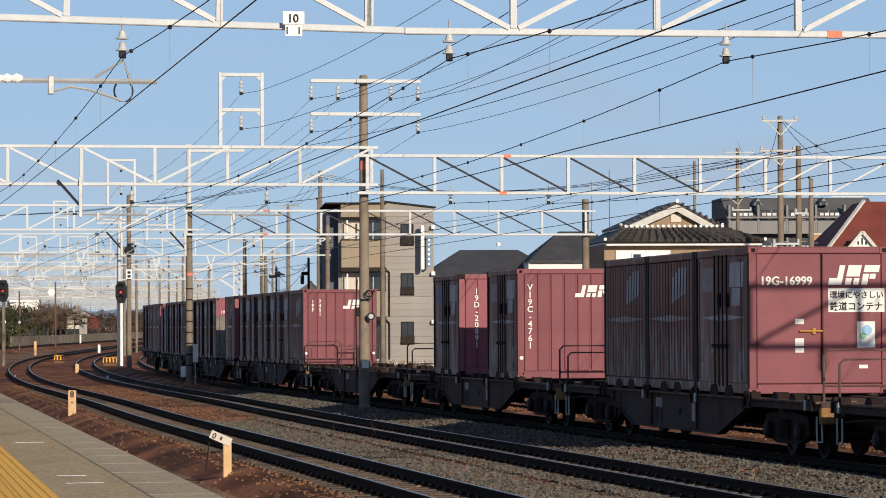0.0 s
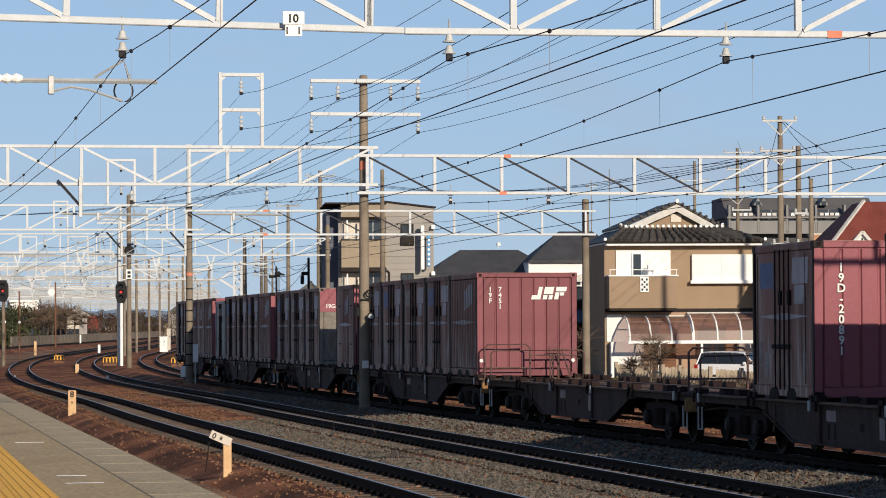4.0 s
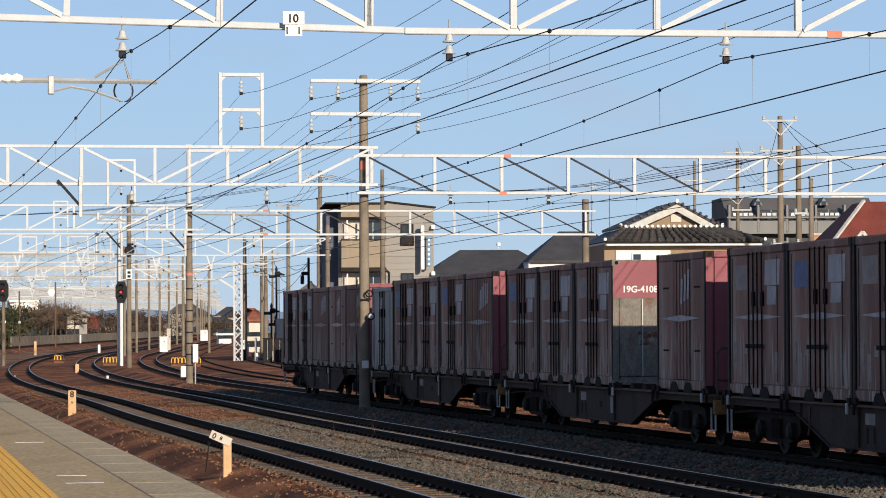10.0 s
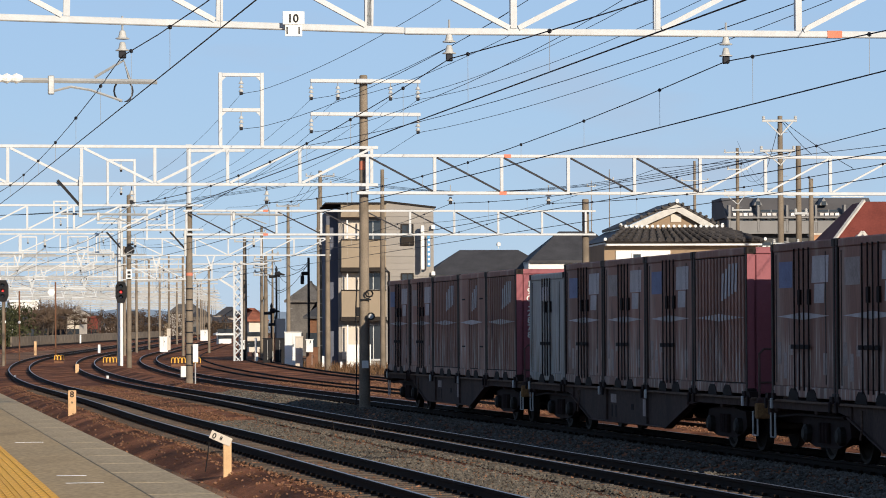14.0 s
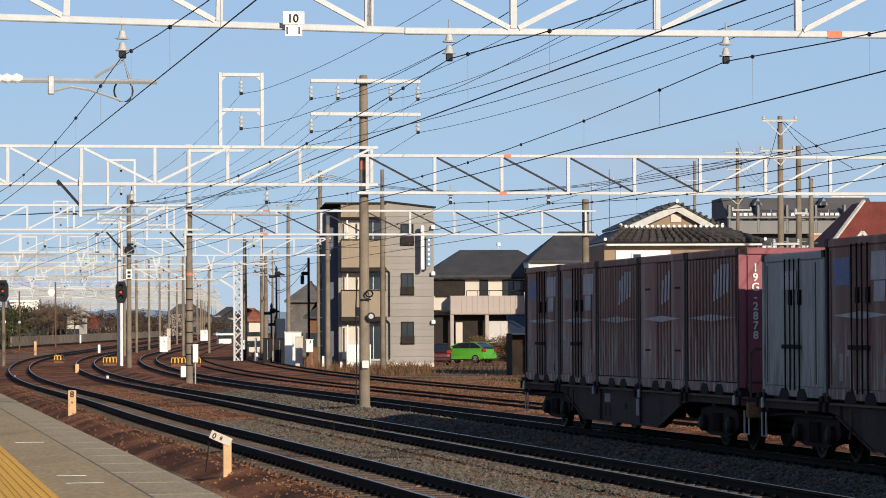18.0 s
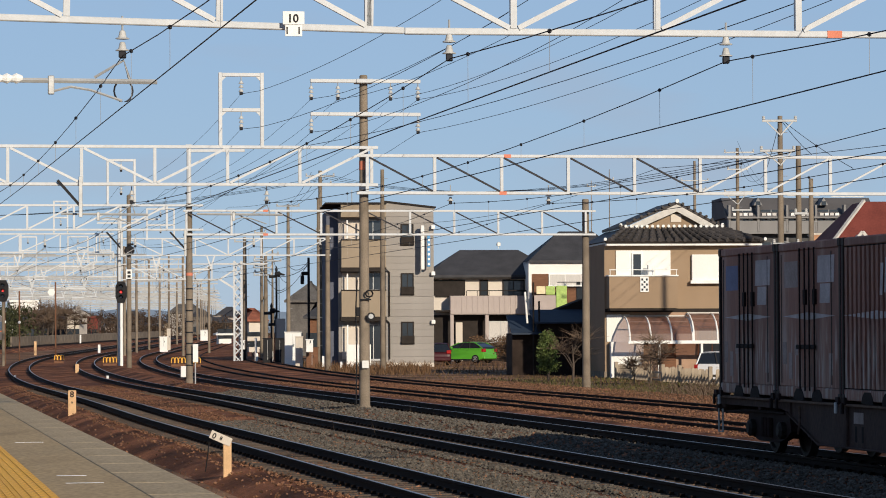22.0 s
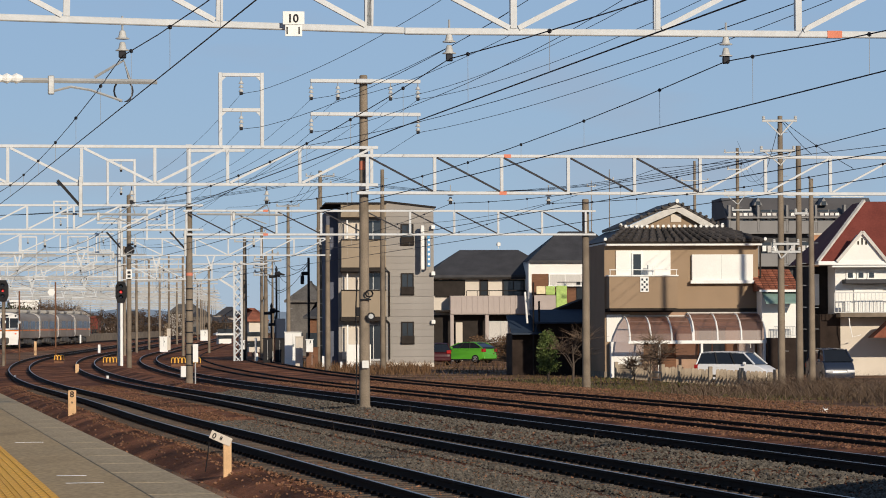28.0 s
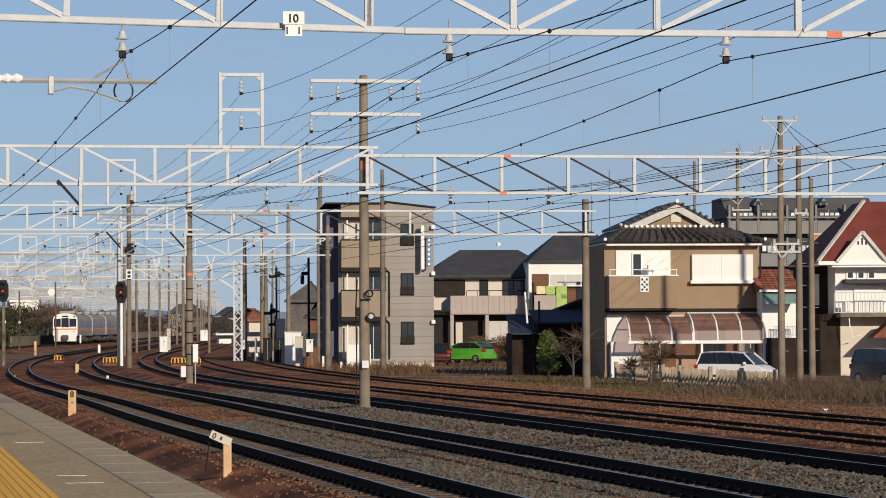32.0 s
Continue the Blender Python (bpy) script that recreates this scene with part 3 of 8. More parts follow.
def build_catenary():
    for k, d in enumerate(WIRED):
        t = thing("catenary_wire", "dark overhead contact line with droppers above a track", "overhead wire", group="contact lines")
        last = 8 if k else 5
        mess, cont = [], []
        ends = SUPPORTS[:last + 1]

        def hung(at):
            i = max(j for j in range(last) if ends[j] <= at)
            f = (at - ends[i]) / (ends[i + 1] - ends[i])
            return spot(WIRED[k] + 0.15 * min(1.0, max(0.0, (at - 70) / 40)) * math.sin(at * 0.06), at, 5.61 - 0.43 * 4 * f * (1 - f))

        def run(at):
            return spot(d + 0.15 * min(1.0, max(0.0, (at - 70) / 40)) * math.sin(at * 0.06), at, 4.96)
        for a, b in zip(ends, ends[1:]):
            for i in range(10):
                mess.append(hung(a + (b - a) * i / 10))
                cont.append(run(a + (b - a) * i / 10))
        for i in range(46):
            at = 27.65 + 5.1 * i
            if at < min(260, ends[-1]):
                part("dropper", wire_geo([hung(at), run(at)], 0.003), M_GALV, t)
                if at < 110:
                    part("clamp", Geo().lathe([(0.008, -0.026), (0.024, -0.014), (0.024, 0.014), (0.008, 0.026)], 8, hung(at)), M_WIRE, t)
        part("messenger_wire", wire_geo(mess, 0.0075), M_WIRE, t)
        part("contact_wire", wire_geo(cont, 0.0085), M_WIRE, t)
    # insulators and steady arms under each beam
    for s in SUPPORTS[1:8]:
        for k, d in enumerate(WIRED):
            stag = 0.15 * math.sin(s * 0.06) if s > 90 else 0.0
            insulator(spot(WIRED[k] + stag, s, 5.9))
            if s < 50 and k > 0 or k > 2:
                continue
            b = thing("steady_arm", "pale steel steady arm holding the contact wire", "bracket", along(d + stag, s, 0), "steady arms")
            g = Geo()
            g.tube([(-1.9 if k else -3.4, 0.1, 5.31), (0.45, 0.1, 5.29)], 0.035, 6)
            part("tube", g, M_GALV, b)
            part("registration_arm", Geo().tube([(-0.88, 0.1, 5.16), (-0.65, 0.1, 5.22), (-0.4, 0.1, 5.18), (0.0, 0.05, 5.04)], 0.018, 6), M_GALV, b)
            part("drop_bracket", Geo().box(-0.94, -0.86, 0.06, 0.14, 5.12, 5.36, 0.01), M_GALV, b)
            part("stay", Geo().tube([(-0.35, 0.1, 5.34), (0.02, 0.05, 5.56), (0.1, 0.1, 5.31)], 0.02, 6), M_GALV, b)
            if k == 0 and s < 50:
                ring = [(0.02 + 0.12 * math.cos(w * math.pi / 8), 0.1, 5.17 + 0.14 * math.sin(w * math.pi / 8)) for w in range(17)]
                part("loop", Geo().tube(ring, 0.012, 5), M_WIRE, b)
                part("bracket_insulator", Geo().lathe([(0.04, -2.05), (0.07, -2.02)] + [(0.04 + 0.03 * (i % 2), -2.0 + 0.06 * i) for i in range(12)] + [(0.035, -1.26)], 10, (0, 0.1, 5.32), 'x'), M_WHITE, b)
    # stays that hold the steady arms under the second and third gantry
    for d, s in ((6.3, 94.0), (13.9, 142.5), (11.0, 142.5)):
        b = thing("drop_post", "dark steel drop post with a diagonal stay under a gantry", "bracket", along(d, s, 0), "drop posts")
        part("post", Geo().box(-0.05, 0.05, -0.05, 0.05, 5.2, 6.3, 0.01), M_GALV, b)
        part("stay", Geo().beam((-0.62, 0, 6.2), (0, 0, 5.5), 0.07), M_BLACK, b)


def build_feeders():
    # crossarms on the tall mast
    base = spot(14.2, 94.4, 0)
    m = along(14.2, 94.4, 0)
    t = thing("crossarm", "white steel double crossarm on the tall mast", "crossarm", m)
    for z, x0, x1 in ((8.95, -1.5, 1.55), (8.04, -1.5, 1.55)):
        part("arm", Geo().box(x0, x1, -0.26, -0.17, z - 0.05, z + 0.05, 0.01), M_STEELW, t)
        part("clamp", Geo().box(-0.24, 0.24, -0.3, 0.22, z - 0.06, z + 0.06, 0.02), M_STEELW, t)
    ends = []
    for x, z in ((-1.48, 8.95), (-0.74, 8.95), (0.72, 8.95), (1.48, 8.95), (-1.48, 8.04), (1.48, 8.04)):
        q = m @ Vector((x, -0.22, z - 0.18))
        ends.append((14.2 + x, insulator(q, "feeder insulators", 3, 0.07, 0.11)))
    # upright frame on the second gantry
    m = along(10.67, 94.1, 0)
    t = thing("feeder_gallows", "white welded steel gallows standing on a gantry", "gallows", m, "feeder gallows")
    for x in (-0.57, 0.57):
        part("post", Geo().box(x - 0.05, x + 0.05, -0.05, 0.05, 7.1, 9.15, 0.01), M_STEELW, t)
    for z in (9.09, 8.13):
        part("rail", Geo().box(-0.52, 0.52, -0.045, 0.045, z - 0.05, z + 0.05, 0.01), M_STEELW, t)
        for sg in (-1, 1):
            part("gusset", Geo().prism([(sg * 0.52, z - 0.05), (sg * 0.52, z - 0.17), (sg * 0.4, z - 0.05)], 'y', -0.02, 0.02), M_STEELW, t)
    for z in (8.89, 7.93):
        ends.append((10.82, insulator(m @ Vector((0, 0, z)), "feeder insulators", 3, 0.07, 0.11)))
    # smaller frames on the next gantries
    for s, d, w, z0 in ((142.7, 11.0, 1.1, 7.3), (206.5, 10.3, 0.8, 7.85), (206.5, 16.5, 1.6, 7.4), (247, 11.0, 1.4, 6.75), (298, 9.5, 1.4, 7.1), (247, 12.8, 1.0, 6.75), (350, 6, 1.6, 6.9), (402, 11, 1.8, 7.1), (350, 13, 1.5, 6.9), (402, 6, 1.5, 7.1), (247, 7.5, 1.2, 6.75)):
        m = along(d, s, 0)
        t = thing("feeder_gallows", "white welded steel gallows standing on a gantry", "gallows", m, "feeder gallows")
        for x in (-w / 2, w / 2):
            part("post", Geo().box(x - 0.05, x + 0.05, -0.05, 0.05, z0, z0 + 1.9, 0.01), M_STEELW, t)
        for z in (1.85, 0.9):
            part("rail", Geo().box(-w / 2, w / 2, -0.045, 0.045, z0 + z - 0.05, z0 + z + 0.05, 0.01), M_STEELW, t)
            insulator(m @ Vector((0, 0, z0 + z - 0.2)), "feeder insulators", 2, 0.08, 0.13)
    # the wires themselves: from behind the eye over the mast into the yard
    low = ((76, 8.08, 0.00134), (75, 8.06, 0.00125), (77, 8.11, 0.00125), (73, 8.06, 0.00098), (74, 7.16, 0.0011), (69, 7.23, 0.00056), (69, 8.08, 0.0009), (70, 7.13, 0.0009))
    for k, (d, p) in enumerate(ends):
        t = thing("feeder_wire", "thin dark feeder cable strung from mast to mast", "overhead wire", group="feeder cables")
        z = p.z
        at, zl, bow = low[k]      # where the span hangs lowest, how low, how strongly it bows
        rest = z - zl - bow * (94.4 - at) ** 2
        pts = [spot(d, q, zl + bow * (q - at) ** 2 + rest * max(0.0, (q - at) / (94.4 - at))) for q in range(40, 94, 3)] + [p]
        pts += span(p, spot(d + 0.1, 143, z - 0.5 + 0.1 * (k % 3)), 0.55, 10)[1:]
        pts += span(pts[-1], spot(d - 0.2, 206.5, z - 0.4), 0.5, 8)[1:] + span(spot(d - 0.2, 206.5, z - 0.4), spot(d - 0.4, 298, z - 0.6), 0.9, 8)[1:]
        part("cable", wire_geo(pts, 0.0065), M_WIRE, t)
    # long cables over the sidings
    for k, (d, z, s1) in enumerate(((22.5, 6.6, 143), (12.6, 7.2, 206))):
        t = thing("feeder_wire", "thin dark feeder cable strung from mast to mast", "overhead wire", group="feeder cables")
        pts = span(spot(d + 0.5, 0, z + 0.3), spot(d, 94.4, z), 0.8, 14) + span(spot(d, 94.4, z), spot(d - 0.3, s1, z), 0.5, 10)[1:]
        part("cable", wire_geo(pts, 0.007), M_WIRE, t)


build_gantries()
build_catenary()
build_feeders()


# ---- freight train ----
def grimy(name, paint, dust, scrape, rand=0.22):
    """Old container paint: dusty upright streaks, runs of rust, and pale scrapes on the lower third."""
    m = mat(name, paint, 0.6, vary=0.22, scale=1.6, fine=26, rand=rand, second=dust, mix=0.56, stretch=(1, 1, 0.14), spec=0.2)
    nt = m.node_tree
    b = nt.nodes["Principled BSDF"]
    cur = b.inputs["Base Color"].links[0].from_socket
    tc = nt.nodes.new("ShaderNodeTexCoord")
    info = nt.nodes.new("ShaderNodeObjectInfo")
    own = nt.nodes.new("ShaderNodeVectorMath")      # every container is worn in its own way
    own.operation = 'ADD'
    nt.links.new(tc.outputs["Object"], own.inputs[0])
    shift = nt.nodes.new("ShaderNodeVectorMath")
    shift.operation = 'SCALE'
    shift.inputs[0].default_value = (7.0, 41.0, 3.0)
    nt.links.new(info.outputs["Random"], shift.inputs["Scale"])
    nt.links.new(shift.outputs[0], own.inputs[1])
    sep = nt.nodes.new("ShaderNodeSeparateXYZ")
    nt.links.new(tc.outputs["Object"], sep.inputs[0])

    def layer(stretch, scale, low, high, z0, z1, amount, colour):
        nonlocal cur
        mp = nt.nodes.new("ShaderNodeMapping")
        mp.inputs["Scale"].default_value = stretch
        nt.links.new(own.outputs[0], mp.inputs["Vector"])
        n = nt.nodes.new("ShaderNodeTexNoise")
        n.inputs["Scale"].default_value, n.inputs["Detail"].default_value = scale, 5.0
        nt.links.new(mp.outputs[0], n.inputs["Vector"])
        r = nt.nodes.new("ShaderNodeMapRange")
        r.inputs["From Min"].default_value, r.inputs["From Max"].default_value = low, high
        r.inputs["To Max"].default_value = amount
        nt.links.new(n.outputs["Fac"], r.inputs[0])
        h = nt.nodes.new("ShaderNodeMapRange")
        h.inputs["From Min"].default_value, h.inputs["From Max"].default_value = z0, z1
        nt.links.new(sep.outputs["Z"], h.inputs[0])
        k = nt.nodes.new("ShaderNodeMath")
        k.operation = 'MULTIPLY'
        nt.links.new(r.outputs[0], k.inputs[0])
        nt.links.new(h.outputs[0], k.inputs[1])
        mx = nt.nodes.new("ShaderNodeMix")
        mx.data_type = 'RGBA'
        nt.links.new(k.outputs[0], mx.inputs["Factor"])
        nt.links.new(cur, mx.inputs["A"])
        mx.inputs["B"].default_value = (*colour, 1)
        cur = mx.outputs["Result"]
    layer((1, 1, 0.10), 9.0, 0.50, 0.62, 1.3, 0.7, 0.8, scrape)
    layer((1, 1, 0.22), 3.2, 0.58, 0.70, 2.6, 1.2, 0.7, (paint[0] * 0.30, paint[1] * 0.35, paint[2] * 0.4))
    layer((1, 1, 0.6), 1.3, 0.45, 0.75, 0.9, 0.1, 0.55, (0.10, 0.085, 0.075))
    nt.links.new(cur, b.inputs["Base Color"])
    return m


M_CONT = grimy("container_maroon", (0.235, 0.110, 0.082), (0.275, 0.185, 0.150), (0.46, 0.40, 0.36))
# near black for rods and seams, and for painted shade in grooves and holes
M_RUST_SHADE = mat("container_seam_shade", (0.012, 0.008, 0.008), 0.8, vary=0.3)
M_END = mat("container_wine_red", (0.205, 0.070, 0.080), 0.55, vary=0.10, scale=1.2, fine=20, rand=0.10)
M_END_PINK = mat("container_faded_red", (0.27, 0.090, 0.105), 0.55, vary=0.08, scale=1.2, fine=20)
M_JOT = grimy("container_pale_grey", (0.36, 0.36, 0.345), (0.26, 0.245, 0.225), (0.20, 0.15, 0.11))
M_PEEL = mat("peeling_shaded_grey", (0.20, 0.18, 0.155), 0.8, vary=0.35, scale=3.0, fine=30, second=(0.115, 0.075, 0.058), mix=0.6, stretch=(1, 1, 0.45))
M_RED_WORN = mat("worn_red_paint", (0.19, 0.075, 0.055), 0.8, vary=0.5, scale=9, second=(0.19, 0.165, 0.14), mix=0.5)
M_FADED = mat("faded_lettering", (0.43, 0.40, 0.41), 0.6, vary=0.2, scale=3, fine=30)
M_BLUEPATCH = mat("blue_sticker", (0.14, 0.17, 0.30), 0.6, vary=0.2, scale=3)
M_FRAME = mat("wagon_frame", (0.070, 0.046, 0.040), 0.8, vary=0.35, scale=1.4, fine=25, second=(0.034, 0.018, 0.014), mix=0.58, stretch=(1, 1, 0.4))
M_DECK = mat("rusty_deck_steel", (0.16, 0.105, 0.075), 0.85, vary=0.4, scale=2, fine=30, second=(0.075, 0.05, 0.04), mix=0.52)
M_RAILING = mat("dusty_handrail", (0.11, 0.065, 0.058), 0.6, vary=0.25, scale=4)
# posts coloured near black to widen the shaded gaps between containers
M_POST = mat("container_post", (0.017, 0.011, 0.010), 0.6, vary=0.25, scale=2, rand=0.2)
M_BOGIE = mat("bogie_black", (0.020, 0.011, 0.010), 0.8, vary=0.3, scale=3)
M_WHEEL = mat("wheel_steel", (0.028, 0.024, 0.021), 0.65, 0.3, vary=0.2)
M_OCHRE = mat("ochre_lever", (0.45, 0.22, 0.05), 0.6)
M_OCHRE_DULL = mat("dull_ochre_paint", (0.22, 0.12, 0.05), 0.8, vary=0.3, scale=5)
M_STICKER = mat("white_sticker", (0.72, 0.72, 0.68), 0.5, vary=0.06, scale=8)
M_GREEN_ST = mat("green_emblem", (0.22, 0.42, 0.28), 0.5)
M_BLUE_ST = mat("blue_emblem", (0.25, 0.42, 0.60), 0.5)
M_FADED2 = mat("faded_label_paint", (0.30, 0.245, 0.23), 0.6, vary=0.25, scale=3, fine=30)
BLUE = [0]
CL, CW, CH = 3.70, 1.225, 2.5     # container length, half width, height


def logo_bars(t, x0, z0, w, h, y, lean=0.22):
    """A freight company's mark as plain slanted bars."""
    def bar(a, b, c, d):
        sh = lambda z: lean * (z - z0)
        part("mark_bar", Geo().prism([(a + sh(c), c), (b + sh(c), c), (b + sh(d), d), (a + sh(d), d)], 'y', y - 0.006, y), M_STICKER, t, "white slanted freight mark")
    u = w / 10
    bar(x0 - u * 0.3, x0 + u * 2.6, z0, z0 + h * 0.34)
    bar(x0 + u * 1.4, x0 + u * 2.6, z0 + h * 0.34, z0 + h)
    bar(x0 + u * 3.3, x0 + u * 6.2, z0 + h * 0.42, z0 + h)
    bar(x0 + u * 3.3, x0 + u * 4.6, z0, z0 + h * 0.34)
    bar(x0 + u * 5.1, x0 + u * 6.3, z0, z0 + h * 0.34)
    bar(x0 + u * 6.9, x0 + u * 10.2, z0 + h * 0.64, z0 + h)
    bar(x0 + u * 6.9, x0 + u * 8.2, z0, z0 + h * 0.56)
    bar(x0 + u * 8.4, x0 + u * 9.7, z0 + h * 0.30, z0 + h * 0.56)


def side_mark(x, y0, y1, z0, z1, lean, sgn):
    """A faded slanted patch lying on a container's long side."""
    g = Geo()
    a = lean * (z1 - z0)
    g.prism([(y0, z0), (y1, z0), (y1 - a, z1), (y0 - a, z1)], 'x', min(x, x + sgn * 0.006), max(x, x + sgn * 0.006))
    return g


def container(style, end="rib", label=None, pink=False, end_lit=False, end_paint=None):
    """A twelve-foot railway container; its origin lies at the floor's centre line at the far end, the box runs towards -y."""
    H = CH - 0.16 if style == "grey" else CH
    side_m = M_JOT if style == "grey" else M_CONT
    end_m = end_paint or (M_JOT if style == "grey" else M_END_PINK if pink else M_END)
    words = {"door": "grimy maroon freight container with double side doors", "rib": "grimy maroon freight container with ribbed sides",
             "half": "maroon freight container with a partly ribbed side", "grey": "weathered pale grey freight container"}[style]
    t = thing("freight_container", label or words, "container", group="freight containers")
    part("body", Geo().box(-CW + 0.05, CW - 0.05, -CL + 0.05, -0.05, 0.12, H - 0.03), side_m, t)
    # frame
    for x in (-CW, CW):
        for y in (-CL, 0):
            sx, sy = (1 if x < 0 else -1), (1 if y < 0 else -1)
            part("corner_post", Geo().box(min(x, x + sx * 0.13), max(x, x + sx * 0.13), min(y, y + sy * 0.11), max(y, y + sy * 0.11), 0.12, H - 0.1, 0.015), M_POST if style != "grey" else side_m, t)
            if y < 0:
                part("end_post_face", Geo().box(min(x + sx * 0.012, x + sx * 0.13), max(x + sx * 0.012, x + sx * 0.13), y - 0.004, y + 0.004, 0.125, H - 0.115), end_m, t)
            for z in (0.0, H - 0.12):
                c = part("corner_casting", Geo().box(min(x - sx * 0.006, x + sx * 0.17), max(x - sx * 0.006, x + sx * 0.17), min(y - sy * 0.006, y + sy * 0.16), max(y - sy * 0.006, y + sy * 0.16), z, z + 0.125, 0.012), M_POST if y > -1 else end_m if end_lit else M_POST, t)
                part("casting_hole", Geo().box(x + sx * 0.05, x + sx * 0.12, min(y - sy * 0.009, y), max(y - sy * 0.009, y), z + 0.03, z + 0.095), M_RUST_SHADE, c)
        sx = 1 if x < 0 else -1
        for z0, z1 in ((0.03, 0.2), (H - 0.13, H - 0.01)):
            part("side_rail", Geo().box(min(x + sx * 0.005, x + sx * 0.1), max(x + sx * 0.005, x + sx * 0.1), -CL + 0.1, -0.1, z0, z1, 0.012), side_m, t)
    for y in (-CL, 0):
        sy = 1 if y < 0 else -1
        for z0, z1 in ((0.03, 0.19), (H - 0.11, H - 0.005)):
            part("end_rail", Geo().box(-CW + 0.15, CW - 0.15, min(y + sy * 0.005, y + sy * 0.1), max(y + sy * 0.005, y + sy * 0.1), z0, z1, 0.012), end_m, t)
    part("roof", Geo().box(-CW + 0.04, CW - 0.04, -CL + 0.04, -0.04, H - 0.03, H + 0.005, 0.01), side_m, t)
    # forklift pockets with splayed mouths
    for sgn in (-1, 1):
        for y in (-1.33, -2.37):
            poly = [(y - 0.31, -0.01), (y + 0.31, -0.01), (y + 0.25, 0.10), (y + 0.14, 0.17), (y - 0.14, 0.17), (y - 0.25, 0.10)]
            part("fork_pocket", Geo().prism(poly, 'x', min(sgn * (CW - 0.1), sgn * (CW + 0.004)), max(sgn * (CW - 0.1), sgn * (CW + 0.004))), M_RUST_SHADE, t)
    # long sides
    for sgn in (-1, 1):
        X = sgn * CW
        xin = X - sgn * 0.05
        lo, hi = 0.2, H - 0.13

        def slab(name, y0, y1, out, material, z0=lo, z1=hi, b=0.012):
            a, c = sorted((xin, xin + sgn * out))
            return part(name, Geo().box(a, c, y0, y1, z0, z1, b), material, t)
        if style in ("door", "grey"):
            for y0, y1, ys in ((-CL + 0.15, -CL / 2 - 0.012, (0.76, 0.93)), (-CL / 2 + 0.012, -0.15, (0.07, 0.24))):
                dr = slab("side_door", y0, y1, 0.03, side_m)
                for f in ys:
                    y = y0 + (y1 - y0) * f
                    xx = X + sgn * 0.006
                    part("lock_rod", Geo().tube([(xx, y, 0.14), (xx, y, H - 0.1)], 0.015, 5), M_RUST_SHADE, dr)
                    part("handle", Geo().box(min(xx, xx + sgn * 0.03), max(xx, xx + sgn * 0.03), y - 0.07, y + 0.13, 0.80, 0.87, 0.006), M_RUST_SHADE, dr)
                part("keeper", Geo().box(min(xin, X + sgn * 0.02), max(xin, X + sgn * 0.02), y0 + (y1 - y0) * ys[0] - 0.06, y0 + (y1 - y0) * ys[0] + 0.07, 1.50, 1.74, 0.006), M_RUST_SHADE, dr)
                part("door_crease", Geo().box(min(xin, xin + sgn * 0.036), max(xin, xin + sgn * 0.036), y0 + (y1 - y0) * (1 - ys[0]) - 0.02, y0 + (y1 - y0) * (1 - ys[0]) + 0.02, lo + 0.05, hi - 0.05), M_POST, dr)
            part("door_gap", Geo().box(min(xin, xin + sgn * 0.01), max(xin, xin + sgn * 0.01), -CL + 0.13, -0.13, lo, hi), M_RUST_SHADE, t)
        elif style in ("rib", "half"):
            y0, y1 = (-CL + 0.14, -0.14)
            if style == "half":
                slab("side_panel", -CL + 0.13, -CL + 1.12, 0.042, side_m)
                slab("side_panel", -1.3, -0.13, 0.042, side_m)
                for yl in (-CL + 0.62, -0.72):
                    for zl in (0.72, 1.86):
                        part("recessed_handle", Geo().box(min(X, X - sgn * 0.02), max(X, X - sgn * 0.02), yl - 0.2, yl + 0.2, zl, zl + 0.035), M_RUST_SHADE, t)
                y0, y1 = -CL + 1.15, -1.33
            # dark sheet stands for the shade between the ribs
            part("rib_shadow", Geo().box(min(xin - sgn * 0.02, xin + sgn * 0.004), max(xin - sgn * 0.02, xin + sgn * 0.004), y0, y1, lo, hi), M_RUST_SHADE, t)
            n = round((y1 - y0) / 0.222)
            w = (y1 - y0) / n
            rib = Geo().prism([(-w * 0.31, 0), (w * 0.31, 0), (w * 0.27, 0.05), (-w * 0.27, 0.05)], 'z', lo + 0.02, hi - 0.02)
            rib.v = [(v[1] * sgn, v[0], v[2]) for v in rib.v]
            me = rib.mesh("side_rib", side_m)
            centres = [y0 + (i + 0.5) * w for i in range(n)]
            for yc in centres:
                part("side_rib", me, None, t, at=pose(xin, yc, 0))
            strips = [(yc - w * 0.28, yc + w * 0.28, 1.58 + 0.16 * (-1.9 - yc), min(2.24, 2.02 + 0.34 * (-1.9 - yc))) for yc in centres if -3.05 < yc < -1.9]
        # faded marks on the side
        if style != "grey":
            if sgn < 0:
                xm = X + sgn * 0.001 if style in ("rib", "half") else X - sgn * 0.021
                for y0, y1, z0, z1 in ((-3.28, -2.36, 1.84, 2.26), (-3.05, -2.5, 1.52, 1.82)) if style == "door" else strips:
                    part("faded_mark", side_mark(xm, y0, y1, z0, z1, 0.12 * -sgn, sgn), M_FADED, t, "faded grey lettering patch")
                if style == "door":
                    part("faded_label", side_mark(xm, -1.25, -0.45, 1.78, 2.2, 0.0, sgn), M_BLUEPATCH if BLUE[0] % 3 == 0 else M_FADED2, t, "faded rectangular label")
                    for yl, zl, hl in ((-0.9, 0.32, 0.42), (-3.2, 0.4, 0.34), (-0.55, 0.55, 0.36), (-1.25, 0.7, 0.16)):
                        part("small_label", side_mark(xm, yl, yl + 0.2, zl, zl + hl, 0.0, sgn), M_FADED2, t, "small faded label")
                    BLUE[0] += 1
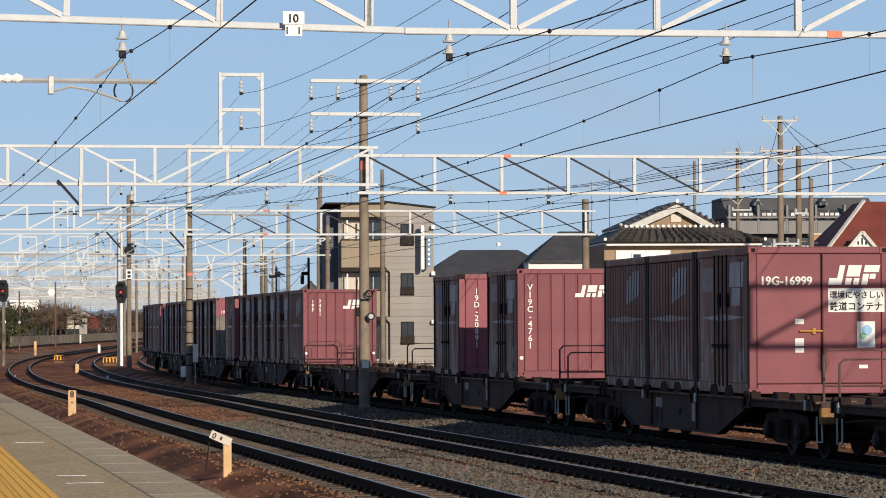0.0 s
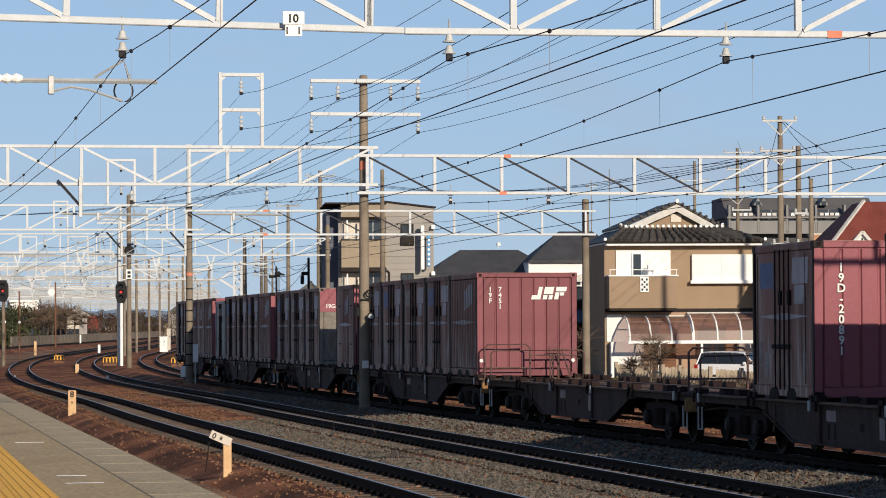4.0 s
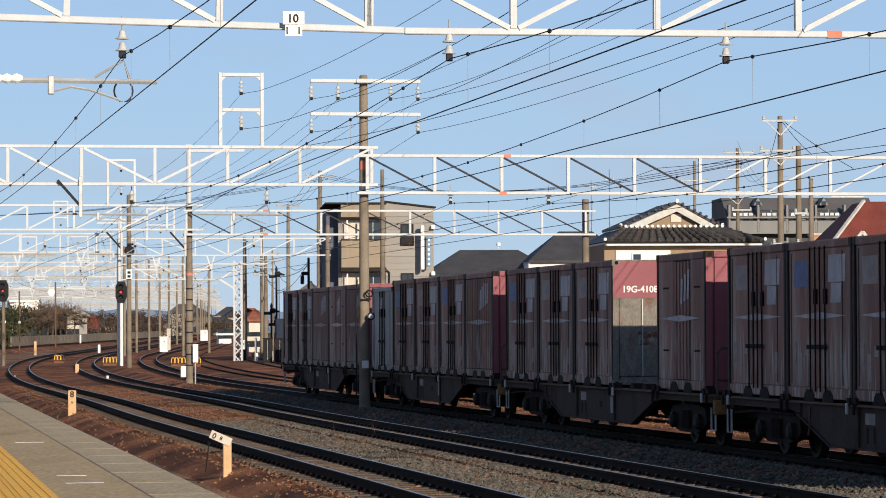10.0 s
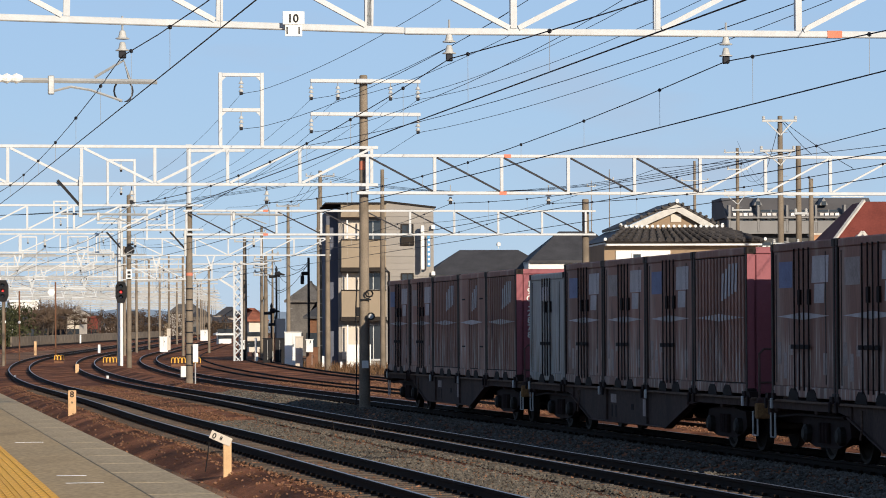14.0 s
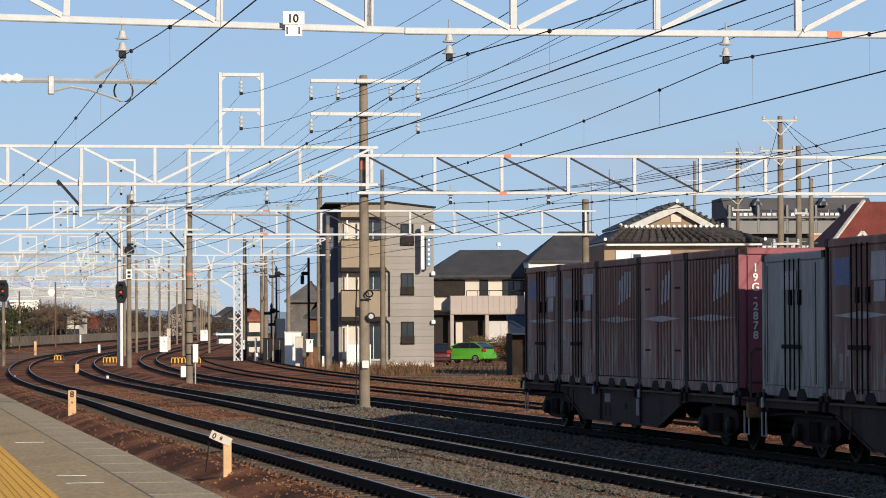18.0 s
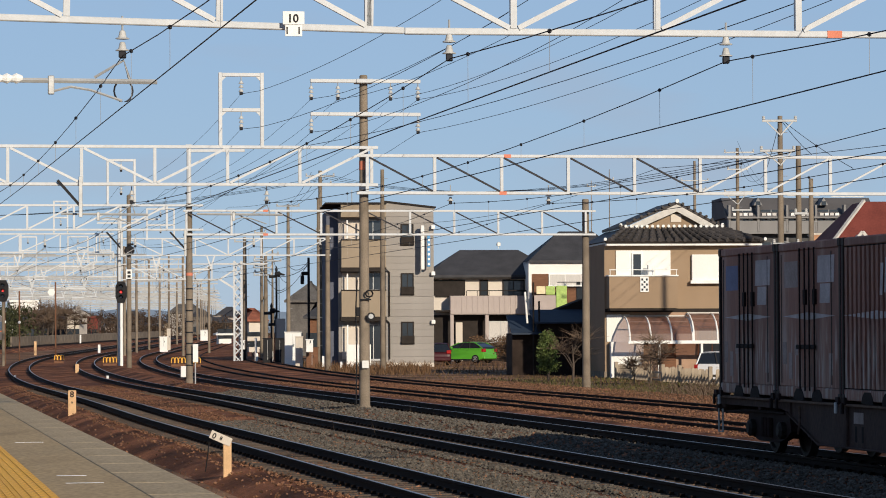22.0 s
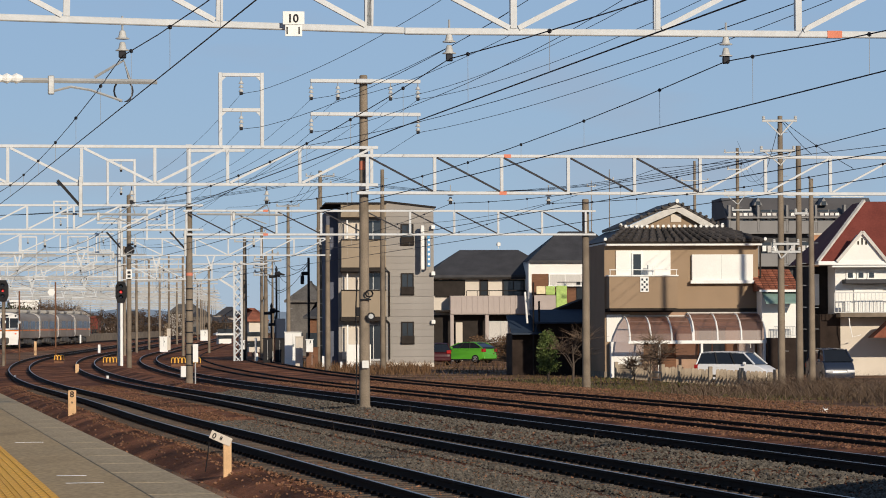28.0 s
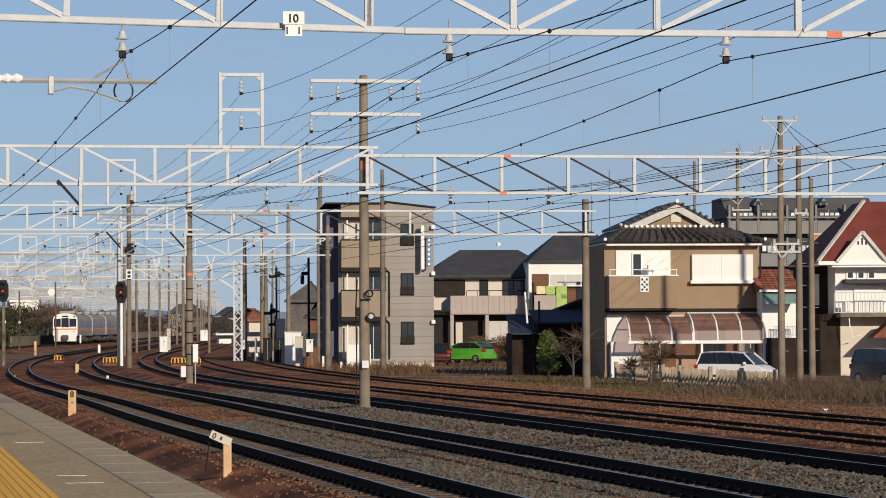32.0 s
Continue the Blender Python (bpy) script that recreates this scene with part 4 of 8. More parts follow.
            if style == "rib":
                xa = X + sgn * 0.001
                for yc in centres:
                    zh = 0.06 * max(0.0, 1 - abs(yc + 1.85) / 1.55) + 0.004
                    part("side_stripe", Geo().box(min(xa, xa + sgn * 0.006), max(xa, xa + sgn * 0.006), yc - w * 0.29, yc + w * 0.29, 1.32 - zh, 1.32 + zh), M_FADED, t, "faded grey stripe on the ribs")
                continue
            g = Geo()
            xa = X + sgn * 0.002 if style in ("rib", "half") else X - sgn * 0.020
            g.prism([(-3.35, 1.32), (-1.85, 1.26), (-0.35, 1.32), (-1.85, 1.38)], 'x', min(xa, xa + sgn * 0.006), max(xa, xa + sgn * 0.006))
            part("side_stripe", g, M_FADED, t, "faded grey lens-shaped stripe")
    # end towards the eye
    if end == "flat":
        for x0, x1 in ((-CW + 0.14, 0.03), (0.06, CW - 0.14)):
            part("end_door", Geo().box(x0, x1, -CL + 0.0, -CL + 0.06, 0.2, H - 0.12, 0.015), end_m, t)
        part("door_gap", Geo().box(-CW + 0.1, CW - 0.1, -CL + 0.03, -CL + 0.05, 0.15, H - 0.1), M_RUST_SHADE, t)
    else:
        part("end_sheet", Geo().box(-CW + 0.13, CW - 0.13, -CL + 0.045, -CL + 0.07, 0.19, H - 0.11), end_m, t)
        n = 7
        w = (2 * CW - 0.3) / n
        rib = Geo().prism([(-w * 0.46, 0.0), (-w * 0.40, -0.032), (w * 0.40, -0.032), (w * 0.46, 0.0)], 'z', 0.21, H - 0.13).mesh("end_rib", end_m)
        for i in range(n):
            part("end_rib", rib, None, t, at=pose(-CW + 0.15 + (i + 0.5) * w, -CL + 0.045, 0))
    return t


def end_number(t, text, x, z, size=0.2, vertical=True, step=0.86, material=None):
    """A container number on the end towards the eye, stacked or in a row."""
    m = material or M_STICKER
    if vertical:
        for i, ch in enumerate(text):
            if ch != " ":
                letters(ch, size, m, t, pose(x, -CL - 0.008, z - i * size * step, 90), "end_number", align='CENTER')
    else:
        letters(text, size, m, t, pose(x, -CL - 0.008, z, 90), "end_number")


def end_logo(t, x, z, w=0.72, h=0.27):
    logo_bars(t, x, z, w, h, -CL - 0.004)


def wagon_geo(t):
    """The flat wagon's parts; origin on the rail level under the far end of its loading length."""
    yb = [0.35, -19.05]
    L = yb[0] - yb[1]
    for sgn in (-1, 1):
        def across(a, b):
            return min(sgn * a, sgn * b), max(sgn * a, sgn * b)
        # fish-bellied side sill: shallow over the bogies, deep between them
        poly = [(0.35, 0.94), (0.35, 0.80), (-3.7, 0.80), (-4.3, 0.74), (-5.9, 0.33), (-6.2, 0.29), (-12.5, 0.29), (-12.8, 0.33), (-14.4, 0.74), (-15.0, 0.80), (-19.05, 0.80), (-19.05, 0.94)]
        s = part("side_sill", Geo().prism(poly, 'x', *across(1.10, 1.16)), M_FRAME, t, "dusty dark grey fish-bellied side sill")
        part("top_flange", Geo().box(*across(1.08, 1.24), -19.0, 0.3, 0.915, 0.955, 0.008), M_DECK, s, "rusty top flange")
        part("bottom_flange", Geo().box(*across(1.06, 1.20), -12.6, -6.1, 0.27, 0.295, 0.006), M_FRAME, s)
        for (ya, za), (yb, zb) in (((-4.2, 0.75), (-6.1, 0.275)), ((-14.5, 0.75), (-12.6, 0.275))):
            part("slanted_flange", Geo().beam((sgn * 1.13, ya, za), (sgn * 1.13, yb, zb), 0.15, 0.03), M_FRAME, s)
        for y in (-4.4, -14.3, -7.6, -11.1):
            part("web_stiffener", Geo().box(*across(1.155, 1.20), y - 0.025, y + 0.025, 0.72 if y in (-4.4, -14.3) else 0.31, 0.915), M_FRAME, s)
        for y in (-8.35, -8.0):
            part("slot", Geo().box(*across(1.158, 1.163), y - 0.05, y + 0.05, 0.38, 0.62), M_RUST_SHADE, s)
        part("round_hole", Geo().box(*across(1.158, 1.164), -9.9, -9.68, 0.55, 0.66), M_RUST_SHADE, s)
        for y, w, h, z in ((-8.15, 0.5, 0.17, 0.66), (-10.9, 0.42, 0.32, 0.45)):
            part("data_panel", Geo().box(*across(1.158, 1.166), y - w / 2, y + w / 2, z, z + h), M_FADED2, s, "faded pale data panel")
        for j in range(6):
            for e in (-0.17, 0.17):
                y = -0.0 - j * 3.738 + e
                if -18.95 < y < 0.25:
                    k = part("container_lock", Geo().prism([(y - 0.10, 0.94), (y + 0.10, 0.94), (y + 0.07, 1.05), (y - 0.07, 1.05)], 'x', *across(1.10, 1.26)), M_BOGIE, t)
                    part("lock_handle", Geo().box(*across(1.25, 1.29), y - 0.03, y + 0.05, 0.80, 0.97, 0.01), M_GALV if (j + (e > 0)) % 3 == 0 else M_BOGIE, k)
        for j in range(5):
            for yy in (-1.33, -2.37):
                y = -j * 3.738 + yy
                part("load_guide", Geo().prism([(y - 0.2, 0.95), (y + 0.2, 0.95), (y + 0.12, 1.06), (y - 0.12, 1.06)], 'x', *across(0.95, 1.15)), M_BOGIE, t)
        part("brake_lever", Geo().tube([(sgn * 1.2, -5.0, 0.86), (sgn * 1.21, -5.05, 0.6), (sgn * 1.21, -4.95, 0.42)], 0.022, 5), M_DECK, t)
        part("pipe_run", Geo().tube([(sgn * 1.05, -3.6, 0.72), (sgn * 1.05, -1.0, 0.72), (sgn * 1.05, 0.2, 0.66)], 0.025, 5), M_BOGIE, t)
    part("centre_sill", Geo().box(-0.28, 0.28, -19.05, 0.35, 0.50, 0.9, 0.02), M_BOGIE, t)
    for i in range(9):
        y = 0.2 - i * (L - 0.4) / 8
        part("cross_member", Geo().box(-1.1, 1.1, y - 0.09, y + 0.09, 0.74, 0.95, 0.015), M_FRAME, t)
    part("deck", Geo().box(-1.08, 1.08, -19.0, 0.3, 0.90, 0.938), M_DECK, t, "rusty steel deck")
    for x in (-0.62, 0.62):
        part("deck_rib", Geo().box(x - 0.08, x + 0.08, -18.9, 0.2, 0.936, 0.965, 0.008), M_DECK, t)
    part("air_tank", Geo().lathe([(0.12, -7.6), (0.21, -7.52), (0.21, -6.4), (0.12, -6.32)], 12, (-0.75, 0, 0.55), 'y'), M_BOGIE, t, smooth=True)
    part("brake_box", Geo().box(-1.0, -0.4, -11.6, -10.6, 0.42, 0.78, 0.03), M_BOGIE, t)
    wheels = []
    for yc in (-2.35, -16.35):
        b = part("bogie", Geo().box(-0.95, 0.95, yc - 0.35, yc + 0.35, 0.36, 0.80, 0.03), M_BOGIE, t)
        # dark blocks added behind the wheels to keep the bogie black
        for yy in (-0.55, 0.55):
            part("brake_beam", Geo().box(-0.8, 0.8, yc + yy - 0.08, yc + yy + 0.08, 0.28, 0.7, 0.02), M_BOGIE, b)
        for sgn in (-1, 1):
            g = Geo()
            g.prism([(yc - 1.38, 0.42), (yc - 1.28, 0.68), (yc - 0.5, 0.74), (yc + 0.5, 0.74), (yc + 1.28, 0.68), (yc + 1.38, 0.42), (yc + 1.1, 0.30), (yc + 0.6, 0.22), (yc - 0.6, 0.22), (yc - 1.1, 0.30)], 'x', min(sgn * 0.86, sgn * 0.98), max(sgn * 0.86, sgn * 0.98))
            f = part("side_frame", g, M_BOGIE, b)
            for yy in (-0.95, 0.95):
                part("axle_box", Geo().lathe([(0.15, 0.0), (0.15, 0.16 * sgn), (0.09, 0.2 * sgn)], 10, (sgn * 0.9, yc + yy, 0.43), 'x'), M_WHEEL, f)
            for yy in (-0.18, 0.0, 0.18):
                part("spring", Geo().lathe([(0.06, 0.3), (0.06, 0.62)], 8, (sgn * 1.0, yc + yy, 0.0)), M_BOGIE, f)
        for yy in (-0.95, 0.95):
            g = Geo()
            prof = [(0.08, -0.07), (0.1, -0.05), (0.36, -0.03), (0.43, -0.065), (0.455, -0.065), (0.455, -0.04), (0.43, 0.06), (0.37, 0.06), (0.34, 0.02), (0.12, 0.03), (0.1, 0.07)]
            g.lathe([(r, z) for r, z in prof], 20, (0.56, 0, 0), 'x')
            g.lathe([(r, -z) for r, z in prof][::-1], 20, (-0.56, 0, 0), 'x')
            g.tube([(-0.62, 0, 0), (0.62, 0, 0)], 0.075, 8)
            g.box(0.57, 0.60, -0.3, 0.3, -0.03, 0.03)
            g.box(-0.60, -0.57, -0.3, 0.3, -0.03, 0.03)
            wheels.append((part("wheelset", g, M_WHEEL, t, at=pose(0, yc + yy, 0.43), smooth=True), yc + yy))
    for y, sg in ((0.35, 1), (-19.05, -1)):
        part("coupler", Geo().box(-0.13, 0.13, min(y, y + sg * 0.42), max(y, y + sg * 0.42), 0.72, 0.98, 0.04), M_BOGIE, t)
        part("end_sill", Geo().box(-1.18, 1.18, min(y, y + sg * 0.06), max(y, y + sg * 0.06), 0.68, 0.94, 0.02), M_FRAME, t)
        part("hose", Geo().tube([(0.35, y + sg * 0.05, 0.75), (0.4, y + sg * 0.25, 0.55), (0.38, y + sg * 0.4, 0.5), (0.3, y + sg * 0.45, 0.62)], 0.025, 6), M_BOGIE, t)
        for sx in (-1, 1):
            x = sx * 1.15
            g = Geo()
            g.tube([(x, y - sg * 0.02, 0.72), (x, y - sg * 0.02, 0.32), (x, y - sg * 0.3, 0.32), (x, y - sg * 0.3, 0.72)], 0.018, 5)
            part("step", g, M_GALV, t, "pale steel step stirrup")
    # handrail and hand brake at the end towards the eye
    y = -18.98
    g = Geo()
    g.tube([(-1.1, y, 0.93), (-1.1, y, 1.68), (-1.02, y, 1.76), (-0.1, y, 1.76), (0.0, y, 1.68), (0.0, y, 0.93)], 0.022, 6)
    g.tube([(-1.1, y, 1.2), (0.0, y, 1.2)], 0.018, 5)
    part("handrail", g, M_RAILING, t, "dusty brown tubular handrail")
    g = Geo()
    g.tube([(0.0, y, 1.5), (1.1, y, 1.5), (1.15, y, 1.42), (1.15, y, 0.93)], 0.02, 6)
    g.tube([(0.55, y, 0.93), (0.55, y, 1.5)], 0.02, 6)
    part("handrail", g, M_RAILING, t, "dusty brown tubular handrail")
    g = Geo()
    g.tube([(0.7, y + 0.05, 0.93), (0.7, y + 0.05, 1.62)], 0.025, 6)
    g.tube([(0.5, y + 0.05, 1.62), (0.9, y + 0.05, 1.62)], 0.02, 6)
    g.tube([(0.78, y, 1.6), (1.0, y - 0.02, 0.93)], 0.02, 6)
    part("hand_brake", g, M_RAILING, t)
    part("corner_block", Geo().box(-1.2, -0.95, -19.16, -19.02, 0.60, 0.86, 0.02), M_OCHRE_DULL, t, "dull ochre corner block")
    part("cross_rod", Geo().tube([(-1.0, -19.14, 0.86), (1.0, -19.14, 0.86)], 0.02, 5), M_DECK, t)
    g = Geo()
    y = 0.28
    g.tube([(-1.12, y, 0.93), (-1.12, y, 1.55), (-1.05, y, 1.62), (1.05, y, 1.62), (1.12, y, 1.55), (1.12, y, 0.93)], 0.02, 6)
    g.tube([(0.3, y, 0.93), (0.3, y, 1.62)], 0.018, 6)
    part("handrail", g, M_RAILING, t, "dusty brown tubular handrail")
    return wheels


# the load, from the last wagon forwards: styles of the five places of each wagon
LOAD = [["door", "door", "rib", "half", "rib_19G-2878"],
        ["grey", "door", "door", "door", "rib"],
        ["door", "door", "door_19G-4108", None, "half"],
        ["door", "door", "door", "door", "rib_19F"],
        [None] * 5,
        [None, "door_19D", None, "door_V19C", None],
        [None, "rib", "rib", "door_19G", None],
        [None] * 5]
FREIGHT = []      # (wagon, wheelsets, [(container, y on the wagon)])
PITCH, PLACE = 20.2, 3.738


def build_freight():
    plain = {}
    first = None
    for k, row in enumerate(LOAD):
        if first is None:
            w = thing("container_wagon", "dark grey four-axle flat wagon loaded with containers", "railway wagon", group="freight wagons")
            wheels = wagon_geo(w)
            first = (w, wheels)
        else:
            w = copy_thing(first[0], Matrix.Identity(4))
            kids = list(w.children)
            wheels = [(c, c.location.y) for c in kids if c.name.startswith("wheelset")]
            if k in (4, 7):
                w["label"] = "empty dark grey flat wagon with black handrails"
        load = []
        for j, style in enumerate(row):
            if not style:
                continue
            if "_" in style:
                base, num = style.split("_")
                if num == "19G":
                    c = container(base, "flat", "red freight container with stickers on its flat end doors", end_lit=True)
                    end_number(c, "19G-16999", -1.03, 1.86, 0.2, False)
                    end_logo(c, 0.18, 1.86, 0.80, 0.33)
                    p = part("slogan_plate", Geo().box(0.16, 1.14, -CL - 0.006, -CL, 1.40, 1.80), M_STICKER, c, "white slogan sticker with dark characters")
                    letters("環境にやさしい", 0.135, M_BLACK, p, pose(0.18, -CL - 0.008, 1.64, 90), "slogan", 0.002)
                    letters("鉄道コンテナ", 0.155, M_BLACK, p, pose(0.18, -CL - 0.008, 1.44, 90), "slogan", 0.002)
                    p = part("emblem_sticker", Geo().box(0.66, 0.97, -CL - 0.006, -CL, 0.80, 1.24), M_STICKER, c, "white sticker with a green and blue emblem")
                    part("emblem", Geo().lathe([(0.09, -0.004), (0.09, 0.0)], 12, (0.83, -CL - 0.006, 1.09), 'y'), M_BLUE_ST, p)
                    part("emblem", Geo().lathe([(0.06, -0.004), (0.06, 0.0)], 12, (0.76, -CL - 0.006, 1.0), 'y'), M_GREEN_ST, p)
                    for x, z, h in ((-0.35, 1.2, 0.09), (-0.35, 0.83, 0.13), (-0.35, 0.72, 0.08), (0.76, 0.45, 0.06)):
                        part("small_label", Geo().box(x - 0.07, x + 0.08, -CL - 0.006, -CL, z, z + h), M_STICKER, c, "small white label")
                    part("lever", Geo().tube([(-0.35, -CL - 0.03, 1.08), (0.05, -CL - 0.03, 1.08)], 0.016, 5), M_OCHRE, c, "ochre door lever")
                    part("latch", Geo().box(-0.13, -0.07, -CL - 0.04, -CL, 1.03, 1.13, 0.008), M_OCHRE, c)
                elif num == "19G-4108":
                    c = container(base, "flat", "maroon freight container, red end peeling and shaded grey below", end_lit=True, end_paint=M_PEEL)
                    # red stops at the shade line; grey below holds peeling and shade
                    part("red_upper_end", Geo().box(-CW + 0.015, CW - 0.015, -CL - 0.006, -CL + 0.02, 1.74, CH - 0.02, 0.008), M_END_PINK, c, "red upper end, coloured as the sunlit part")
                    for x in (-0.62, 0.55):
                        part("end_rod", Geo().tube([(x, -CL - 0.02, 0.2), (x, -CL - 0.02, 1.72)], 0.014, 5), M_GALV, c)
                    part("faded_label", Geo().box(0.22, 0.42, -CL - 0.006, -CL, 1.18, 1.62), M_FADED, c, "faded paper label")
                    part("red_remnant", Geo().box(-0.72, -0.2, -CL - 0.005, -CL, 0.82, 1.08), M_RED_WORN, c, "worn patch of red paint")
                    end_number(c, "19G-4108", -1.03, 1.86, 0.18, False)
                elif num == "V19C":
                    c = container(base, "rib", "red freight container with a ribbed end and white number", end_lit=True)
                    end_number(c, "V19C-4761", -0.93, 2.02, 0.19)
                    end_logo(c, 0.12, 1.86)
                    part("round_mark", Geo().lathe([(0.045, -0.006), (0.045, 0.0)], 12, (-1.13, -CL - 0.001, 0.5), 'y'), M_STICKER, c)
                elif num == "19D":
                    c = container(base, "rib", "red freight container with a half-shaded ribbed end", pink=True)
                    end_number(c, "19D-20891", -0.78, 2.02, 0.19)
                elif num == "19F":
                    c = container(base, "rib", "wine-red freight container with a ribbed end and white mark", end_lit=True)
                    end_number(c, "19F", -0.9, 2.05, 0.16)
                    end_number(c, "7451", -0.66, 2.05, 0.16)
                    end_logo(c, 0.12, 1.86, 0.78, 0.3)
                    for x in (-1.12, 1.12):
                        part("round_mark", Geo().lathe([(0.045, -0.006), (0.045, 0.0)], 12, (x, -CL - 0.001, 0.4), 'y'), M_STICKER, c)
                else:
                    c = container(base, "rib", "ribbed maroon freight container with a pale red numbered end", pink=True)
                    end_number(c, "19G-2878", -0.92, 2.1, 0.19)
            elif (style, (k + j) % 2 if style == "door" else 0) not in plain:
                c = plain[style, (k + j) % 2 if style == "door" else 0] = container(style, "rib", pink=True)
                if style == "grey":
                    part("company_mark", side_mark(-CW + 0.002, -2.1, -1.2, 1.75, 2.05, 0.0, -1), M_FADED, c, "faded letters as plain bars")
            else:
                c = copy_thing(plain[style, (k + j) % 2 if style == "door" else 0], Matrix.Identity(4))
            load.append((c, -j * PLACE))
        FREIGHT.append((w, wheels, load))


def rear(t):
    """Distance of the freight train's last end along its track at t seconds; it brakes slowly."""
    knots = [0, 3, 6, 8, 9.5, 10.5, 12, 15.5, 18.5, 20.5, 22.5, 24, 32]
    speed = [7.98, 7.9, 7.42, 6.85, 6.35, 6.1, 5.75, 4.97, 4.5, 4.28, 4.04, 3.85, 3.2]
    ts = np.linspace(0, t, 400)
    return REAR0 - float(np.trapz(np.interp(ts, knots, speed), ts))


REAR0 = 192.7
build_freight()


def wagon_pose(s):
    a, b = spot(TRACKS[2], s - 2.35, 0), spot(TRACKS[2], s - 16.35, 0)
    d = a - b
    m = Matrix.Rotation(-math.atan2(d.x, d.y), 4, 'Z') @ Matrix.Rotation(math.atan2(d.z, math.hypot(d.x, d.y)), 4, 'X')
    return Matrix.Translation(a) @ m @ Matrix.Translation((0, 2.35, 0))


def motions():
    """Keys all that moves: the freight train with its wheels, and the commuter train."""
    times = [i * 0.5 for i in range(65)]
    for k, (w, wheels, load) in enumerate(FREIGHT):
        poses = [wagon_pose(rear(t) - k * PITCH) for t in times]
        walk(w, list(zip(times, poses)))
        for c, y in load:
            walk(c, [(t, m @ Matrix.Translation((0, y, 0.975))) for t, m in zip(times, poses)])
        # wheels turn with the way run
        spins, last = [], None
        for i in range(961):
            t = i / 30.0
            way = REAR0 - rear(t)
            if last is None or way - last > 0.3 or i == 960:
                spins.append((t, way))
                last = way
        for ob, y in wheels:
            walk(ob, [(t, pose(0, y, 0.43) @ Matrix.Rotation(way / 0.43, 4, 'X')) for t, way in spins])
    for ob, y in COMMUTER:
        rows = []
        for t in times:
            q = 375 + 15.7 * (t - 29.2) + y
            rows.append((t, Matrix.Translation((-45.1 - 0.0105 * (q - 375), q, rise(q))) @ Matrix.Rotation(0.0105, 4, 'Z')))
        walk(ob, rows)
    # the small van creeps out from between the houses and turns
    rows = []
    for t, sight, y, turn in ((0, 1362, 175.5, -88), (23, 1363, 175.5, -88), (24.5, 1375, 174.5, -85), (25.5, 1394, 173, -82), (27.5, 1455, 168.5, -80), (28.5, 1478, 166.5, -78), (29.5, 1500, 165, -72), (30.5, 1526, 163.5, -66), (32, 1563, 161.5, -60)):
        rows.append((t, pose((sight - 784) * y / 6153, y, -0.53, 0, 0, turn)))
    walk(VAN[0], rows)


# ---- commuter train on the far line ----
M_SILVER = mat("brushed_steel", (0.27, 0.235, 0.205), 0.6, 0.0, vary=0.06, scale=0.6, fine=30, stretch=(1, 0.1, 1))
M_ROOF_GREY = mat("train_roof", (0.33, 0.315, 0.29), 0.8, vary=0.15, scale=1)
M_TRAIN_WHITE = mat("train_white", (0.78, 0.77, 0.74), 0.4, vary=0.05)
M_TRAIN_ORANGE = mat("train_orange", (0.80, 0.22, 0.05), 0.45, vary=0.05)
M_TRAIN_GLASS = glass_mat("train_glass", (0.015, 0.016, 0.02))
M_SKIRT = mat("train_underframe", (0.09, 0.085, 0.08), 0.8, vary=0.2)
COMMUTER = []


